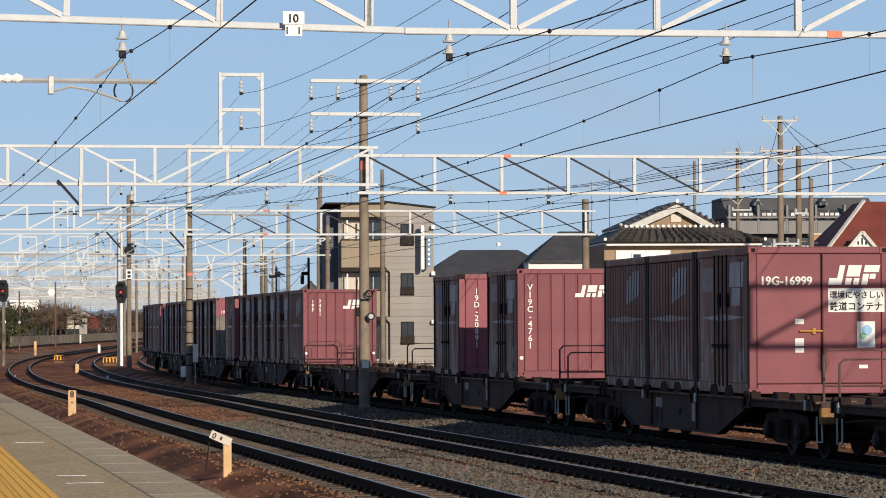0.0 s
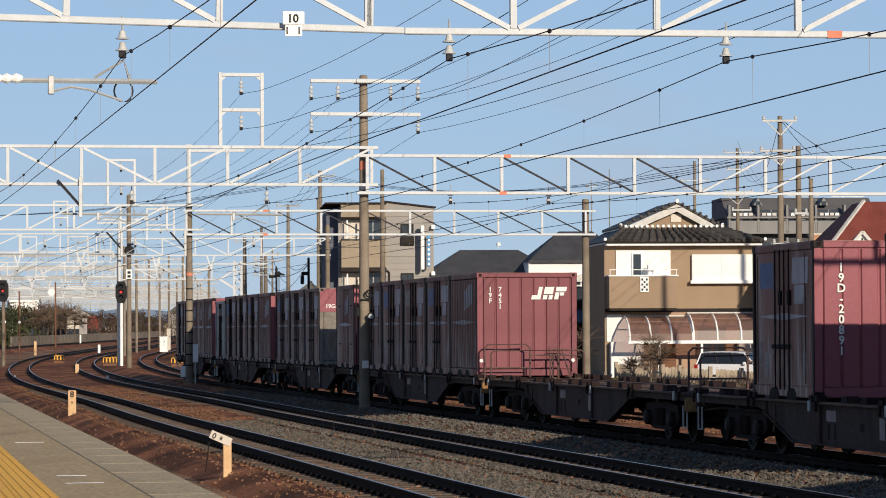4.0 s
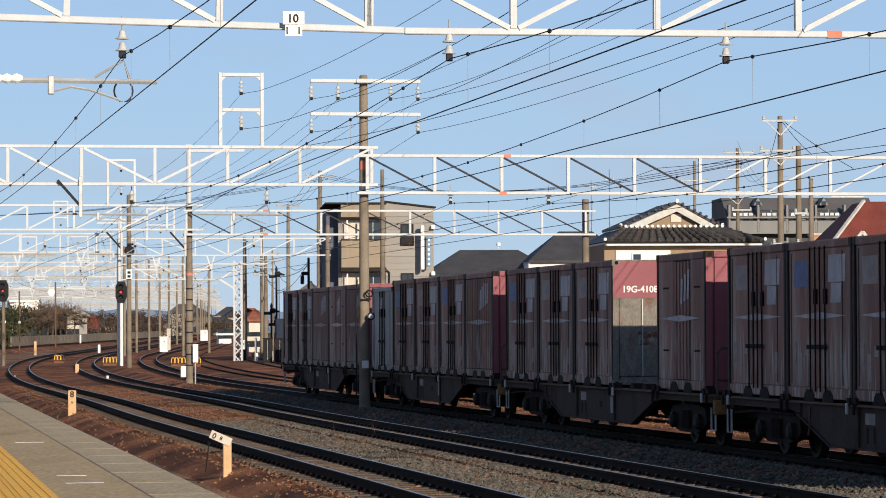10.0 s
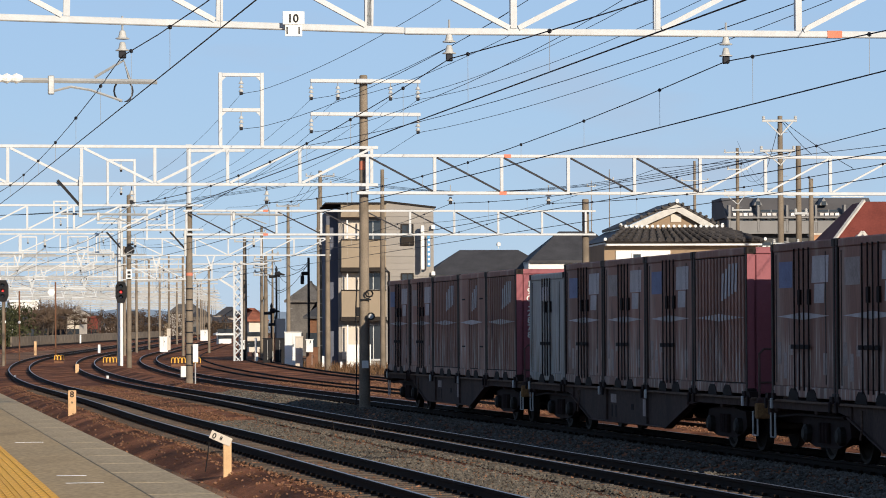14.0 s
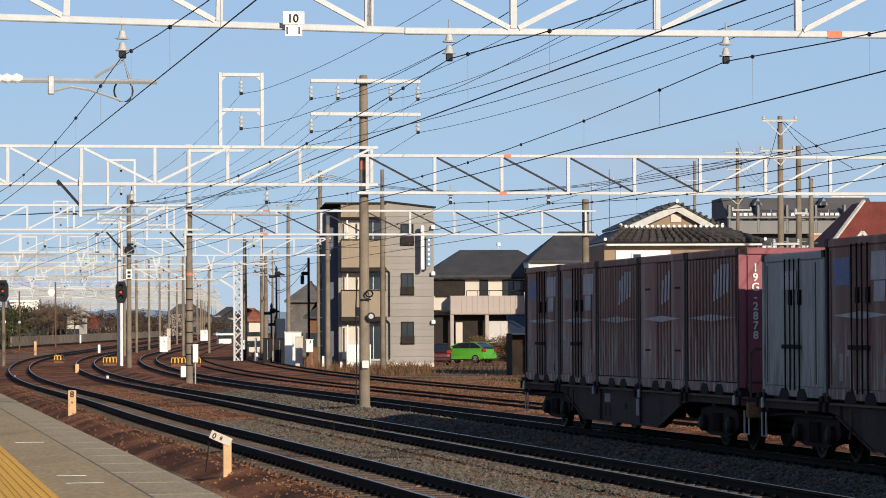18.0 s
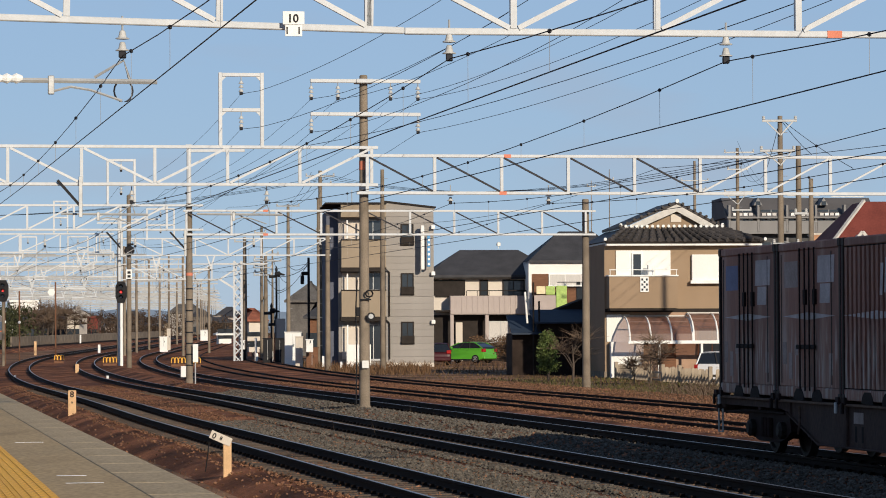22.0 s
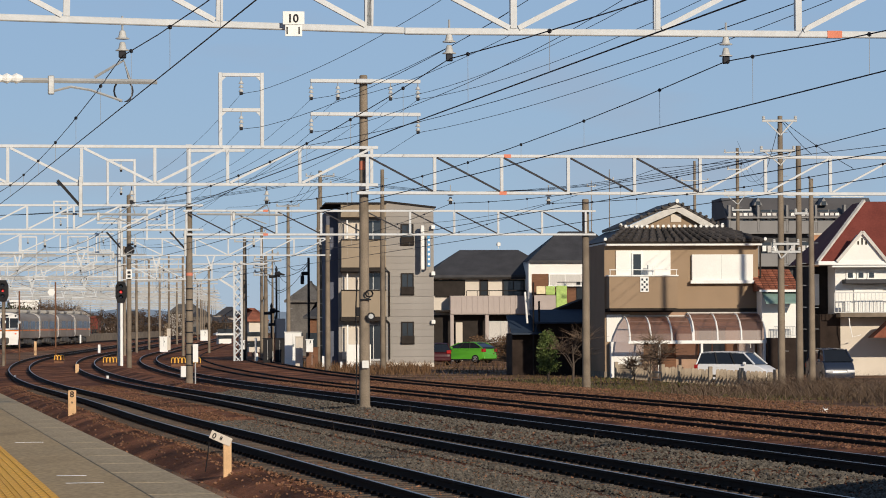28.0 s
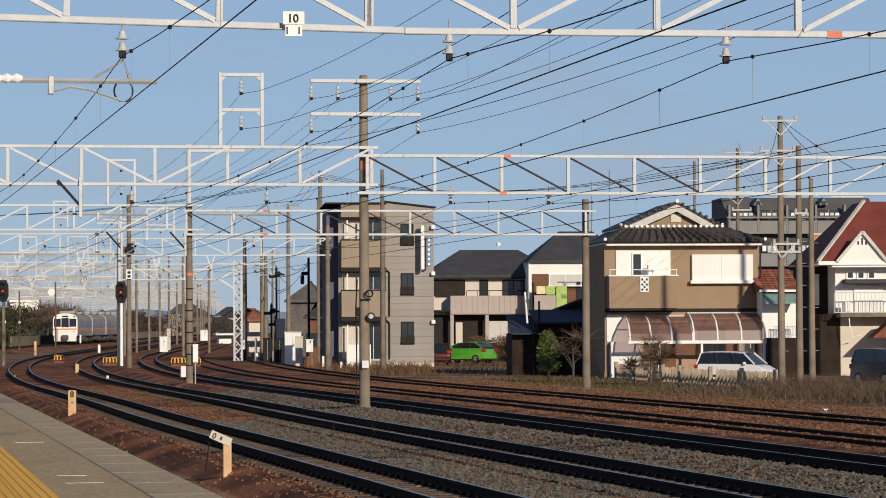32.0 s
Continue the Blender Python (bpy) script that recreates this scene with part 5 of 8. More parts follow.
def commuter_car(cab):
    t = thing("commuter_car", "stainless steel commuter train car with an orange waist stripe", "train car", group="commuter train cars")
    W, L = 1.47, 19.55
    half = [(1.40, 0.95), (W, 1.15), (W, 2.9), (1.40, 3.2), (1.15, 3.45), (0.6, 3.62), (0.0, 3.66)]
    poly = half + [(-x, z) for x, z in half[::-1][1:]]
    part("body_shell", Geo().prism(poly, 'y', 0.0 if not cab else 0.15, L), M_SILVER, t, smooth=True)
    part("roof_sheet", Geo().prism([(1.1, 3.475), (0.6, 3.64), (0, 3.68), (-0.6, 3.64), (-1.1, 3.475)], 'y', 0.3, L - 0.1), M_ROOF_GREY, t)
    for y in (4.0, 13.5):
        part("air_conditioner", Geo().box(-0.95, 0.95, y - 1.6, y + 1.6, 3.6, 3.98, 0.1), M_ROOF_GREY, t)
    for y in (7.4, 10.6, 17.6):
        part("roof_box", Geo().box(-0.6, 0.6, y - 0.5, y + 0.5, 3.6, 3.85, 0.06), M_ROOF_GREY, t)
    for sg in (-1, 1):
        a, b = sorted((sg * (W - 0.01), sg * (W + 0.006)))
        part("waist_stripe", Geo().box(a, b, 0.2, L - 0.02, 1.72, 1.84), M_TRAIN_ORANGE, t, "orange waist stripe")
        for y in (3.0, 9.6, 16.2):
            d = part("door", Geo().box(a, b + 0.0, y - 0.65, y + 0.65, 1.05, 2.92, 0.004), M_SILVER, t)
            for e in (-0.32, 0.32):
                part("door_window", Geo().box(min(a, b) - 0.004, max(a, b) + 0.006, y + e - 0.22, y + e + 0.22, 1.95, 2.7), M_TRAIN_GLASS, d)
        for y0, y1 in ((4.1, 6.1), (6.3, 8.5), (10.7, 12.7), (12.9, 15.1), (17.3, 18.9)):
            part("window", Geo().box(a - 0.002, b + 0.002, y0, y1, 1.95, 2.75, 0.004), M_TRAIN_GLASS, t)
    for y in (3.0, 16.5):
        part("bogie", Geo().box(-1.2, 1.2, y - 1.5, y + 1.5, 0.25, 0.75, 0.1), M_SKIRT, t)
        for e in (-1.05, 1.05):
            part("wheel", Geo().lathe([(0.1, -1.15), (0.43, -1.15), (0.43, -1.0), (0.12, -0.98)], 14, (0, y + e, 0.43), 'x'), M_WHEEL, t)
            part("wheel", Geo().lathe([(0.12, 0.98), (0.43, 1.0), (0.43, 1.15), (0.1, 1.15)], 14, (0, y + e, 0.43), 'x'), M_WHEEL, t)
    for y0, y1 in ((5.6, 8.2), (8.6, 10.4), (10.9, 13.6)):
        part("underfloor_box", Geo().box(-1.3, 1.3, y0, y1, 0.38, 0.94, 0.05), M_SKIRT, t)
    for ya, yb in ((0.16, 0.34), (L - 0.2, L + 0.02)):
        part("end_frame", Geo().prism([(x * 1.012, z * 1.003) for x, z in poly], 'y', ya, yb), M_TRAIN_WHITE, t, "pale car end frame")
    part("gangway", Geo().box(-0.5, 0.5, L - 0.02, L + 0.4, 1.0, 3.1, 0.03), M_SKIRT, t)
    if cab:
        part("cab_mask", Geo().prism([(x * 0.995, z) for x, z in poly], 'y', 0.0, 0.17), M_TRAIN_WHITE, t, "white cab front")
        for x0, x1, z0, z1 in ((-1.34, -0.52, 2.05, 3.02), (-0.44, 0.44, 2.0, 3.1), (0.52, 1.34, 2.05, 3.02)):
            part("cab_window", Geo().box(x0, x1, -0.02, 0.02, z0, z1, 0.01), M_TRAIN_GLASS, t, "black cab window")
        part("cab_stripe", Geo().box(-1.4, 1.4, -0.012, 0.02, 1.70, 1.84), M_TRAIN_ORANGE, t, "orange waist stripe")
        part("destination_display", Geo().box(-0.36, 0.36, -0.015, 0.02, 3.2, 3.38, 0.006), M_TRAIN_GLASS, t)
        for x in (-1.1, 1.1):
            part("tail_lamp", Geo().lathe([(0.09, -0.03), (0.1, 0.03)], 10, (x, 0, 1.45), 'y'), glow("tail_lamp_glow", (0.7, 0.12, 0.05), 0.6), t, "red tail lamp")
            part("head_lamp", Geo().lathe([(0.1, -0.03), (0.11, 0.03)], 10, (x, 0, 3.27), 'y'), M_TRAIN_GLASS, t)
        part("skirt", Geo().prism([(-1.35, 0.95), (-1.3, 0.3), (1.3, 0.3), (1.35, 0.95)], 'y', 0.0, 0.5), M_TRAIN_WHITE, t)
        part("coupler", Geo().box(-0.42, 0.42, -0.42, 0.05, 0.42, 1.05, 0.1), M_SKIRT, t)
    return t


def build_commuter():
    for i in range(4):
        COMMUTER.append((commuter_car(i == 0), i * 20.0))
    t = thing("railway_track", "far line track climbing into the distance", "railway track", kind="structure")
    for sg in (-1, 1):
        g = Geo()
        pts = [Vector((-45.1 - 0.0105 * (y - 375) + sg * 0.565, y, rise(y) - 0.02)) for y in range(-100, 800, 20)]
        for p, q in zip(pts, pts[1:]):
            g.beam(p, q, 0.07, 0.15)
        part("rail", g, M_RAIL, t)
    bed = Geo()
    ys = list(range(-100, 800, 20))
    for y in ys:
        x = -45.1 - 0.0105 * (y - 375)
        bed.v += [(x - 2.6, y, rise(y) - 0.43), (x - 1.6, y, rise(y) - 0.14), (x + 1.6, y, rise(y) - 0.14), (x + 2.6, y, rise(y) - 0.43)]
    bed.f = [(j * 4 + i, j * 4 + i + 1, j * 4 + i + 5, j * 4 + i + 4) for j in range(len(ys) - 1) for i in range(3)]
    part("ballast", bed, M_BALLAST, t)


build_commuter()


# ---- houses behind the yard ----
M_TAN = mat("tan_plaster", (0.299, 0.216, 0.143), 0.9, vary=0.06, scale=0.7, fine=30, bump=0.15, bump_scale=90)
M_TAN_BRICK = mat("tan_lower_wall", (0.36, 0.24, 0.17), 0.9, vary=0.1, scale=2, fine=30)
M_SIDING = mat("grey_siding", (0.305, 0.284, 0.260), 0.85, vary=0.06, scale=0.8, fine=20, rand=0.05)
M_SLATE = mat("shaded_slate_blue_wall", (0.11, 0.12, 0.155), 0.8, vary=0.08, scale=1)
M_TANB = mat("balcony_tan", (0.306, 0.248, 0.180), 0.85, vary=0.05, scale=1)
M_TILE_DARK = mat("dark_roof_tile", (0.062, 0.056, 0.054), 0.55, vary=0.2, scale=2, fine=20, rand=0.2)
M_SLATE_ROOF = mat("grey_slate_roof", (0.060, 0.060, 0.065), 0.7, vary=0.18, scale=1, fine=12, bump=0.3, bump_scale=8)
M_ROOF_RED = mat("red_brown_roof", (0.17, 0.045, 0.035), 0.7, vary=0.15, scale=1, fine=10)
M_TILE_RED = mat("old_red_tile", (0.25, 0.09, 0.055), 0.8, vary=0.3, scale=2, fine=12, rand=0.3)
M_GREEN_AWN = mat("faded_green_awning", (0.20, 0.30, 0.26), 0.8, vary=0.1, scale=2)
M_WALLW = mat("white_wall", (0.78, 0.77, 0.73), 0.85, vary=0.05, scale=0.8, fine=15)
M_WALL_CREAM = mat("cream_wall", (0.60, 0.54, 0.46), 0.85, vary=0.06, scale=0.8)
M_WALL_PINK = mat("pinkish_wall", (0.42, 0.36, 0.33), 0.85, vary=0.06, scale=1.5)
M_GLASS = glass_mat("window_glass", (0.03, 0.036, 0.042))
M_BARGE = mat("weathered_barge", (0.55, 0.53, 0.49), 0.8, vary=0.12, scale=3)
# dark brown boards with the shed's shade put into their colour
M_SHED = mat("shaded_brown_boards", (0.030, 0.021, 0.017), 0.9, vary=0.3, scale=2)
# dark timber, also laid where a space is only in shade
M_WOOD_SHADE = mat("dark_timber_and_shade", (0.030, 0.025, 0.022), 0.85, vary=0.2, scale=2)
M_BROWNWOOD = mat("brown_shutter", (0.17, 0.085, 0.05), 0.8, vary=0.15, scale=2, stretch=(1, 1, 6))
M_BLUEROOF = mat("blue_sheet_roof", (0.030, 0.044, 0.068), 0.6, vary=0.15, scale=2)
M_BRICK_OR = mat("orange_brick", (0.45, 0.24, 0.14), 0.9, vary=0.15, scale=6)
M_CURTAIN = mat("curtain", (0.55, 0.53, 0.50), 0.9, vary=0.1, scale=4, stretch=(8, 1, 1))
M_LAUNDRY_G = mat("green_towel", (0.38, 0.52, 0.16), 0.95, vary=0.15, scale=6)
M_LAUNDRY_Y = mat("cream_towel", (0.72, 0.62, 0.40), 0.95, vary=0.12, scale=6)
M_SIGNBLUE = mat("blue_sign", (0.12, 0.32, 0.58), 0.6, vary=0.05)
M_POLY = bpy.data.materials.new("polycarbonate_sheet")
M_POLY.use_nodes = True
_nt = M_POLY.node_tree
_b = _nt.nodes["Principled BSDF"]
_b.inputs["Base Color"].default_value = (0.26, 0.165, 0.14, 1)
_b.inputs["Roughness"].default_value = 0.3
_tr = _nt.nodes.new("ShaderNodeBsdfTransparent")
_tr.inputs[0].default_value = (0.70, 0.56, 0.52, 1)
_mx = _nt.nodes.new("ShaderNodeMixShader")
_mx.inputs[0].default_value = 0.45
_nt.links.new(_tr.outputs[0], _mx.inputs[1])
_nt.links.new(_b.outputs[0], _mx.inputs[2])
_nt.links.new(_mx.outputs[0], _nt.nodes["Material Output"].inputs[0])


def window(parent, x0, x1, z0, z1, y=0.0, frame_m=None, mull=1, name="window", glass=None, deep=0.06):
    """A framed window on a wall whose face lies at y and looks along -y."""
    fm = frame_m or M_GALV
    w = part(name, Geo().box(x0, x1, y - deep * 0.5, y + deep, z0, z1), glass or M_GLASS, parent)
    for a, b, c, d in ((x0 - 0.05, x0 + 0.03, z0 - 0.05, z1 + 0.05), (x1 - 0.03, x1 + 0.05, z0 - 0.05, z1 + 0.05)):
        part("window_frame", Geo().box(a, b, y - deep, y + deep, c, d, 0.008), fm, w)
    part("window_frame", Geo().box(x0 + 0.03, x1 - 0.03, y - deep, y + deep, z1 - 0.03, z1 + 0.05, 0.008), fm, w)
    part("window_sill", Geo().box(x0 - 0.08, x1 + 0.08, y - deep - 0.05, y + deep, z0 - 0.10, z0 + 0.02, 0.008), fm, w)
    for i in range(mull):
        x = x0 + (x1 - x0) * (i + 1) / (mull + 1)
        part("mullion", Geo().box(x - 0.025, x + 0.025, y - deep * 0.8, y + deep, z0 + 0.02, z1 - 0.03), fm, w)
    return w


def railing(parent, x0, x1, y, z0, z1, material, n=12):
    part("top_rail", Geo().box(x0, x1, y - 0.03, y + 0.03, z1 - 0.05, z1, 0.008), material, parent)
    part("bottom_rail", Geo().box(x0, x1, y - 0.02, y + 0.02, z0, z0 + 0.04), material, parent)
    bar = Geo().box(-0.012, 0.012, -0.012, 0.012, z0, z1 - 0.04).mesh("baluster", material)
    for i in range(n + 1):
        part("baluster", bar, None, parent, at=pose(x0 + (x1 - x0) * i / n, y, 0))


def hip_roof(x0, x1, y0, y1, z, h, over=0.5, ridge_along='x', inset=None, thick=0.18):
    """A closed hipped roof over a rectangle, with eaves."""
    X0, X1, Y0, Y1 = x0 - over, x1 + over, y0 - over, y1 + over
    ins = inset if inset is not None else min(X1 - X0, Y1 - Y0) / 2
    if ridge_along == 'x':
        r = [(X0 + ins, (Y0 + Y1) / 2, z + h), (X1 - ins, (Y0 + Y1) / 2, z + h)]
    else:
        r = [((X0 + X1) / 2, Y0 + ins, z + h), ((X0 + X1) / 2, Y1 - ins, z + h)]
    b = [(X0, Y0, z), (X1, Y0, z), (X1, Y1, z), (X0, Y1, z)]
    lo = [(x, y, z - thick) for x, y, _ in b]
    g = Geo()
    if ridge_along == 'x':
        g.add(b + r + lo, [(0, 1, 5, 4), (1, 2, 5), (2, 3, 4, 5), (3, 0, 4), (6, 7, 1, 0), (7, 8, 2, 1), (8, 9, 3, 2), (9, 6, 0, 3), (9, 8, 7, 6)])
    else:
        g.add(b + r + lo, [(0, 1, 4), (1, 2, 5, 4), (2, 3, 5), (3, 0, 4, 5), (6, 7, 1, 0), (7, 8, 2, 1), (8, 9, 3, 2), (9, 6, 0, 3), (9, 8, 7, 6)])
    return g


def house_tan():
    """Two-storey tan house with a tiled hip-and-gable roof and a glazed lean-to."""
    t = thing("tan_house", "two-storey tan rendered house with dark tiled gable roof", "house", pose(8.35, 180, -0.4, 0, 0, 5))
    W, D = 8.05, 8.5
    part("wall", Geo().box(0, W, 0, D, 0, 6.95), M_TAN, t)
    part("plinth", Geo().box(-0.04, W + 0.04, -0.05, D, 0, 0.35), M_CONCRETE, t)
    # eaves and roof
    part("eave_board", Geo().box(0.03, W + 0.12, -0.6, D + 0.3, 6.85, 7.05, 0.02), M_WHITE, t, "white eave board")
    part("gutter", Geo().box(-0.03, W + 0.2, -0.72, -0.6, 6.98, 7.1, 0.03), M_WOOD_SHADE, t)
    z0, z1 = 7.08, 7.76
    X0, X1, Y0, Y1 = -0.05, W + 0.25, -0.75, D + 0.5
    i, il, ir = 1.35, 1.1, 1.9
    g = Geo()
    g.add([(X0, Y0, z0), (X1, Y0, z0), (X1, Y1, z0), (X0, Y1, z0), (X0 + il, Y0 + i, z1), (X1 - ir, Y0 + i, z1), (X1 - ir, Y1 - i, z1), (X0 + il, Y1 - i, z1)],
          [(0, 1, 5, 4), (1, 2, 6, 5), (2, 3, 7, 6), (3, 0, 4, 7), (3, 2, 1, 0), (4, 5, 6, 7)])
    skirt = part("lower_roof", g, M_TILE_DARK, t, "dark glazed tile skirt roof")
    n = 19
    for k in range(n):
        f = (k + 0.5) / n
        xa, xb = X0 + (X1 - X0) * f, X0 + il + (X1 - X0 - il - ir) * f
        g = Geo()
        foot, head = Vector((xa, Y0 - 0.04, z0 + 0.02)), Vector((xb, Y0 + i, z1 + 0.02))
        for q in range(4):      # four courses, each lapping over the one below
            g.tube([foot.lerp(head, q / 4) + Vector((0, 0, 0.045)), foot.lerp(head, (q + 1.12) / 4)], 0.125, 8, 0.10)
        part("cover_tile", g, M_TILE_DARK, skirt, smooth=True)
        part("ridge_cap", Geo().lathe([(0.075, -0.05), (0.085, 0.0), (0.075, 0.05)], 10, (xb, Y0 + i - 0.14, z1 + 0.13), 'y'), M_WHITE, skirt, "white tile end")
    # gable above
    xc, zt = 3.9, 9.08
    xl, xr = 1.15, 6.1
    yg = Y0 + i + 0.1
    part("gable_wall", Geo().prism([(xl + 0.3, z1), (xr - 0.3, z1), (xc, zt - 0.25)], 'y', yg + 0.25, yg + 0.45), M_TAN, t)
    part("gable_vent", Geo().box(xc - 0.28, xc + 0.28, yg + 0.2, yg + 0.26, z1 + 0.35, z1 + 0.78, 0.01), M_WALL_CREAM, t, "cream gable vent panel")
    for xa in (xl - 0.15, xr + 0.15):
        part("barge_board", Geo().prism([(xa, z1 - 0.02), (xc, zt - 0.05), (xc, zt - 0.42), (xa + (0.12 if xa < xc else -0.12), z1 - 0.32)], 'y', yg - 0.12, yg - 0.04), M_BARGE, t, "weathered pale barge board")
        g = Geo()
        sg = 1 if xa < xc else -1
        g.add([(xa - sg * 0.1, yg - 0.15, z1 + 0.12), (xc, yg - 0.15, zt + 0.1), (xc, Y1 - i, zt + 0.1), (xa - sg * 0.1, Y1 - i, z1 + 0.12),
               (xa - sg * 0.1, yg - 0.15, z1 - 0.02), (xc, yg - 0.15, zt - 0.04), (xc, Y1 - i, zt - 0.04), (xa - sg * 0.1, Y1 - i, z1 - 0.02)],
              [(0, 1, 2, 3), (7, 6, 5, 4), (0, 4, 5, 1), (1, 5, 6, 2), (2, 6, 7, 3), (3, 7, 4, 0)])
        r = part("upper_roof", g, M_TILE_DARK, t)
        for k in range(9):
            f = k / 8
            p = Vector((xa - sg * 0.1, yg - 0.17, z1 + 0.12)).lerp(Vector((xc, yg - 0.17, zt + 0.1)), f)
            part("verge_tile", Geo().lathe([(0.075, -0.1), (0.08, 0.1)], 8, (p.x, p.y, p.z + 0.03), 'y'), M_TILE_DARK, r)
    part("ridge_end_tile", Geo().lathe([(0.1, -0.08), (0.12, 0.0), (0.1, 0.08)], 12, (xc, yg - 0.2, zt + 0.12), 'y'), M_WHITE, t)
    for x, z in ((X0, z0), (X1, z0), (xr + 0.2, z1 + 0.1), (xl - 0.2, z1 + 0.1)):
        part("corner_tile", Geo().lathe([(0.08, -0.08), (0.095, 0.0), (0.08, 0.08)], 10, (x, Y0 + (0 if z < 7.5 else i), z + 0.1), 'y'), M_WHITE, t)
    # upper balcony
    b = part("balcony", Geo().box(0.1, 3.65, -1.1, 0.0, 3.62, 5.25), M_TAN, t)
    part("balcony_cap", Geo().box(0.05, 3.7, -1.16, 0.02, 5.25, 5.33, 0.02), M_WHITE, b)
    # soffit coloured dark for the shadow under the balcony
    part("balcony_soffit", Geo().box(0.15, 3.6, -1.05, 0.0, 3.5, 3.62), M_WOOD_SHADE, b)
    part("white_wall_panel", Geo().box(0.6, 3.45, -0.06, 0.0, 5.3, 6.62), M_WALLW, t, "white upper wall panel")
    window(t, 1.46, 1.92, 5.33, 6.45, -0.07, M_WHITE, 0)
    part("balcony_rail", Geo().tube([(0.1, -1.08, 5.6), (3.65, -1.08, 5.6)], 0.025, 6), M_WHITE, b)
    for x in (0.15, 1.3, 2.45, 3.6):
        part("rail_post", Geo().tube([(x, -1.08, 5.3), (x, -1.08, 5.6)], 0.02, 5), M_WHITE, b)
    part("air_conditioner", Geo().box(2.15, 2.45, -0.9, -0.5, 5.33, 5.85, 0.02), M_WHITE, b)
    w = part("lattice_window", Geo().box(1.70, 2.14, -1.16, -1.10, 4.45, 5.24, 0.01), M_WHITE, b, "white lattice window")
    for r in range(5):
        for c in range(3):
            if (r + c) % 2 == 0:
                part("lattice_hole", Geo().box(1.76 + c * 0.115, 1.86 + c * 0.115, -1.168, -1.15, 4.52 + r * 0.13, 4.63 + r * 0.13), M_GLASS, w)
    # shutter box at the right
    s = part("shutter_window", Geo().box(4.55, 7.75, -0.22, 0.0, 5.05, 6.40, 0.02), M_WALLW, t, "closed white storm shutters")
    part("shutter_seam", Geo().box(6.08, 6.10, -0.225, -0.2, 5.1, 6.38), M_GALV, s)
    part("shutter_tray", Geo().box(4.45, 7.85, -0.4, 0.0, 4.88, 5.05, 0.02), M_WHITE, s)
    part("downpipe", Geo().tube([(W + 0.1, -0.1, 6.9), (W + 0.1, -0.1, 0.2)], 0.05, 6), M_WOOD_SHADE, t)
    # ground floor
    # dark band painted where the balcony's shadow lies on the wall
    part("ground_band", Geo().box(0.02, W - 0.02, -0.04, 0, 3.42, 3.6), M_WOOD_SHADE, t)
    part("white_annex", Geo().box(0.25, 1.95, -0.5, 0.0, 0.0, 1.9, 0.02), M_WALLW, t, "white annex wall")
    part("white_panel", Geo().box(0.1, 1.3, -0.05, 0.0, 1.9, 3.3), M_WALLW, t)
    for x0, x1 in ((2.75, 3.7),):
        part("brown_shutter", Geo().box(x0, x1, -0.12, 0.0, 0.5, 2.3, 0.02), M_BROWNWOOD, t, "brown louvred shutter")
    window(t, 4.9, 6.3, 1.0, 2.6, -0.02, M_BROWNWOOD, 1)
    part("window_box", Geo().box(4.85, 6.4, -0.35, 0.0, 0.55, 0.72, 0.02), M_WALL_CREAM, t)
    part("brick_wall", Geo().box(2.2, W - 0.05, -0.03, 0.0, 0.3, 3.4), M_TAN_BRICK, t)
    part("white_pillar", Geo().box(6.9, 7.75, -0.6, -0.02, 0.0, 1.9, 0.02), M_WALLW, t)
    # lean-to with curved ribs and clear sheets
    for x0, x1, zt2 in ((1.0, 4.25, 3.2), (4.3, 8.0, 3.35)):
        prof = [(-0.05, zt2), (-0.9, zt2 - 0.12), (-1.7, zt2 - 0.45), (-2.15, zt2 - 0.9), (-2.25, 1.9)]
        k = 3
        for q in range(k + 1):
            x = x0 + (x1 - x0) * q / k
            part("lean_to_rib", Geo().tube([(x, y, z) for y, z in prof], 0.05, 6), M_WHITE, t, "white curved aluminium rib")
            if q < k:
                g = Geo()
                xb = x0 + (x1 - x0) * (q + 1) / k
                for (ya, za), (yb, zb) in zip(prof, prof[1:]):
                    g.add([(x + 0.03, ya, za), (xb - 0.03, ya, za), (xb - 0.03, yb, zb), (x + 0.03, yb, zb)], [(0, 1, 2, 3)])
                part("clear_sheet", g, M_POLY, t, "rose-tinted clear roof sheet")
        part("wall_plate", Geo().box(x0, x1, -0.1, 0.0, zt2 - 0.05, zt2 + 0.06, 0.01), M_BARGE, t)
        part("purlin", Geo().tube([(x0, -1.2, zt2 - 0.28), (x1, -1.2, zt2 - 0.28)], 0.03, 6), M_WHITE, t)
    part("front_beam", Geo().box(0.9, 8.25, -2.33, -2.2, 1.78, 1.95, 0.015), M_WHITE, t, "white lean-to beam")
    for x in (2.5, 4.7, 7.95):
        part("lean_to_post", Geo().box(x - 0.06, x + 0.06, -2.32, -2.2, 0, 1.8, 0.01), M_WHITE, t)
    for x in (4.72,):
        part("post_block", Geo().box(x - 0.14, x + 0.14, -2.4, -2.12, 0, 1.3, 0.03), M_BARGE, t)


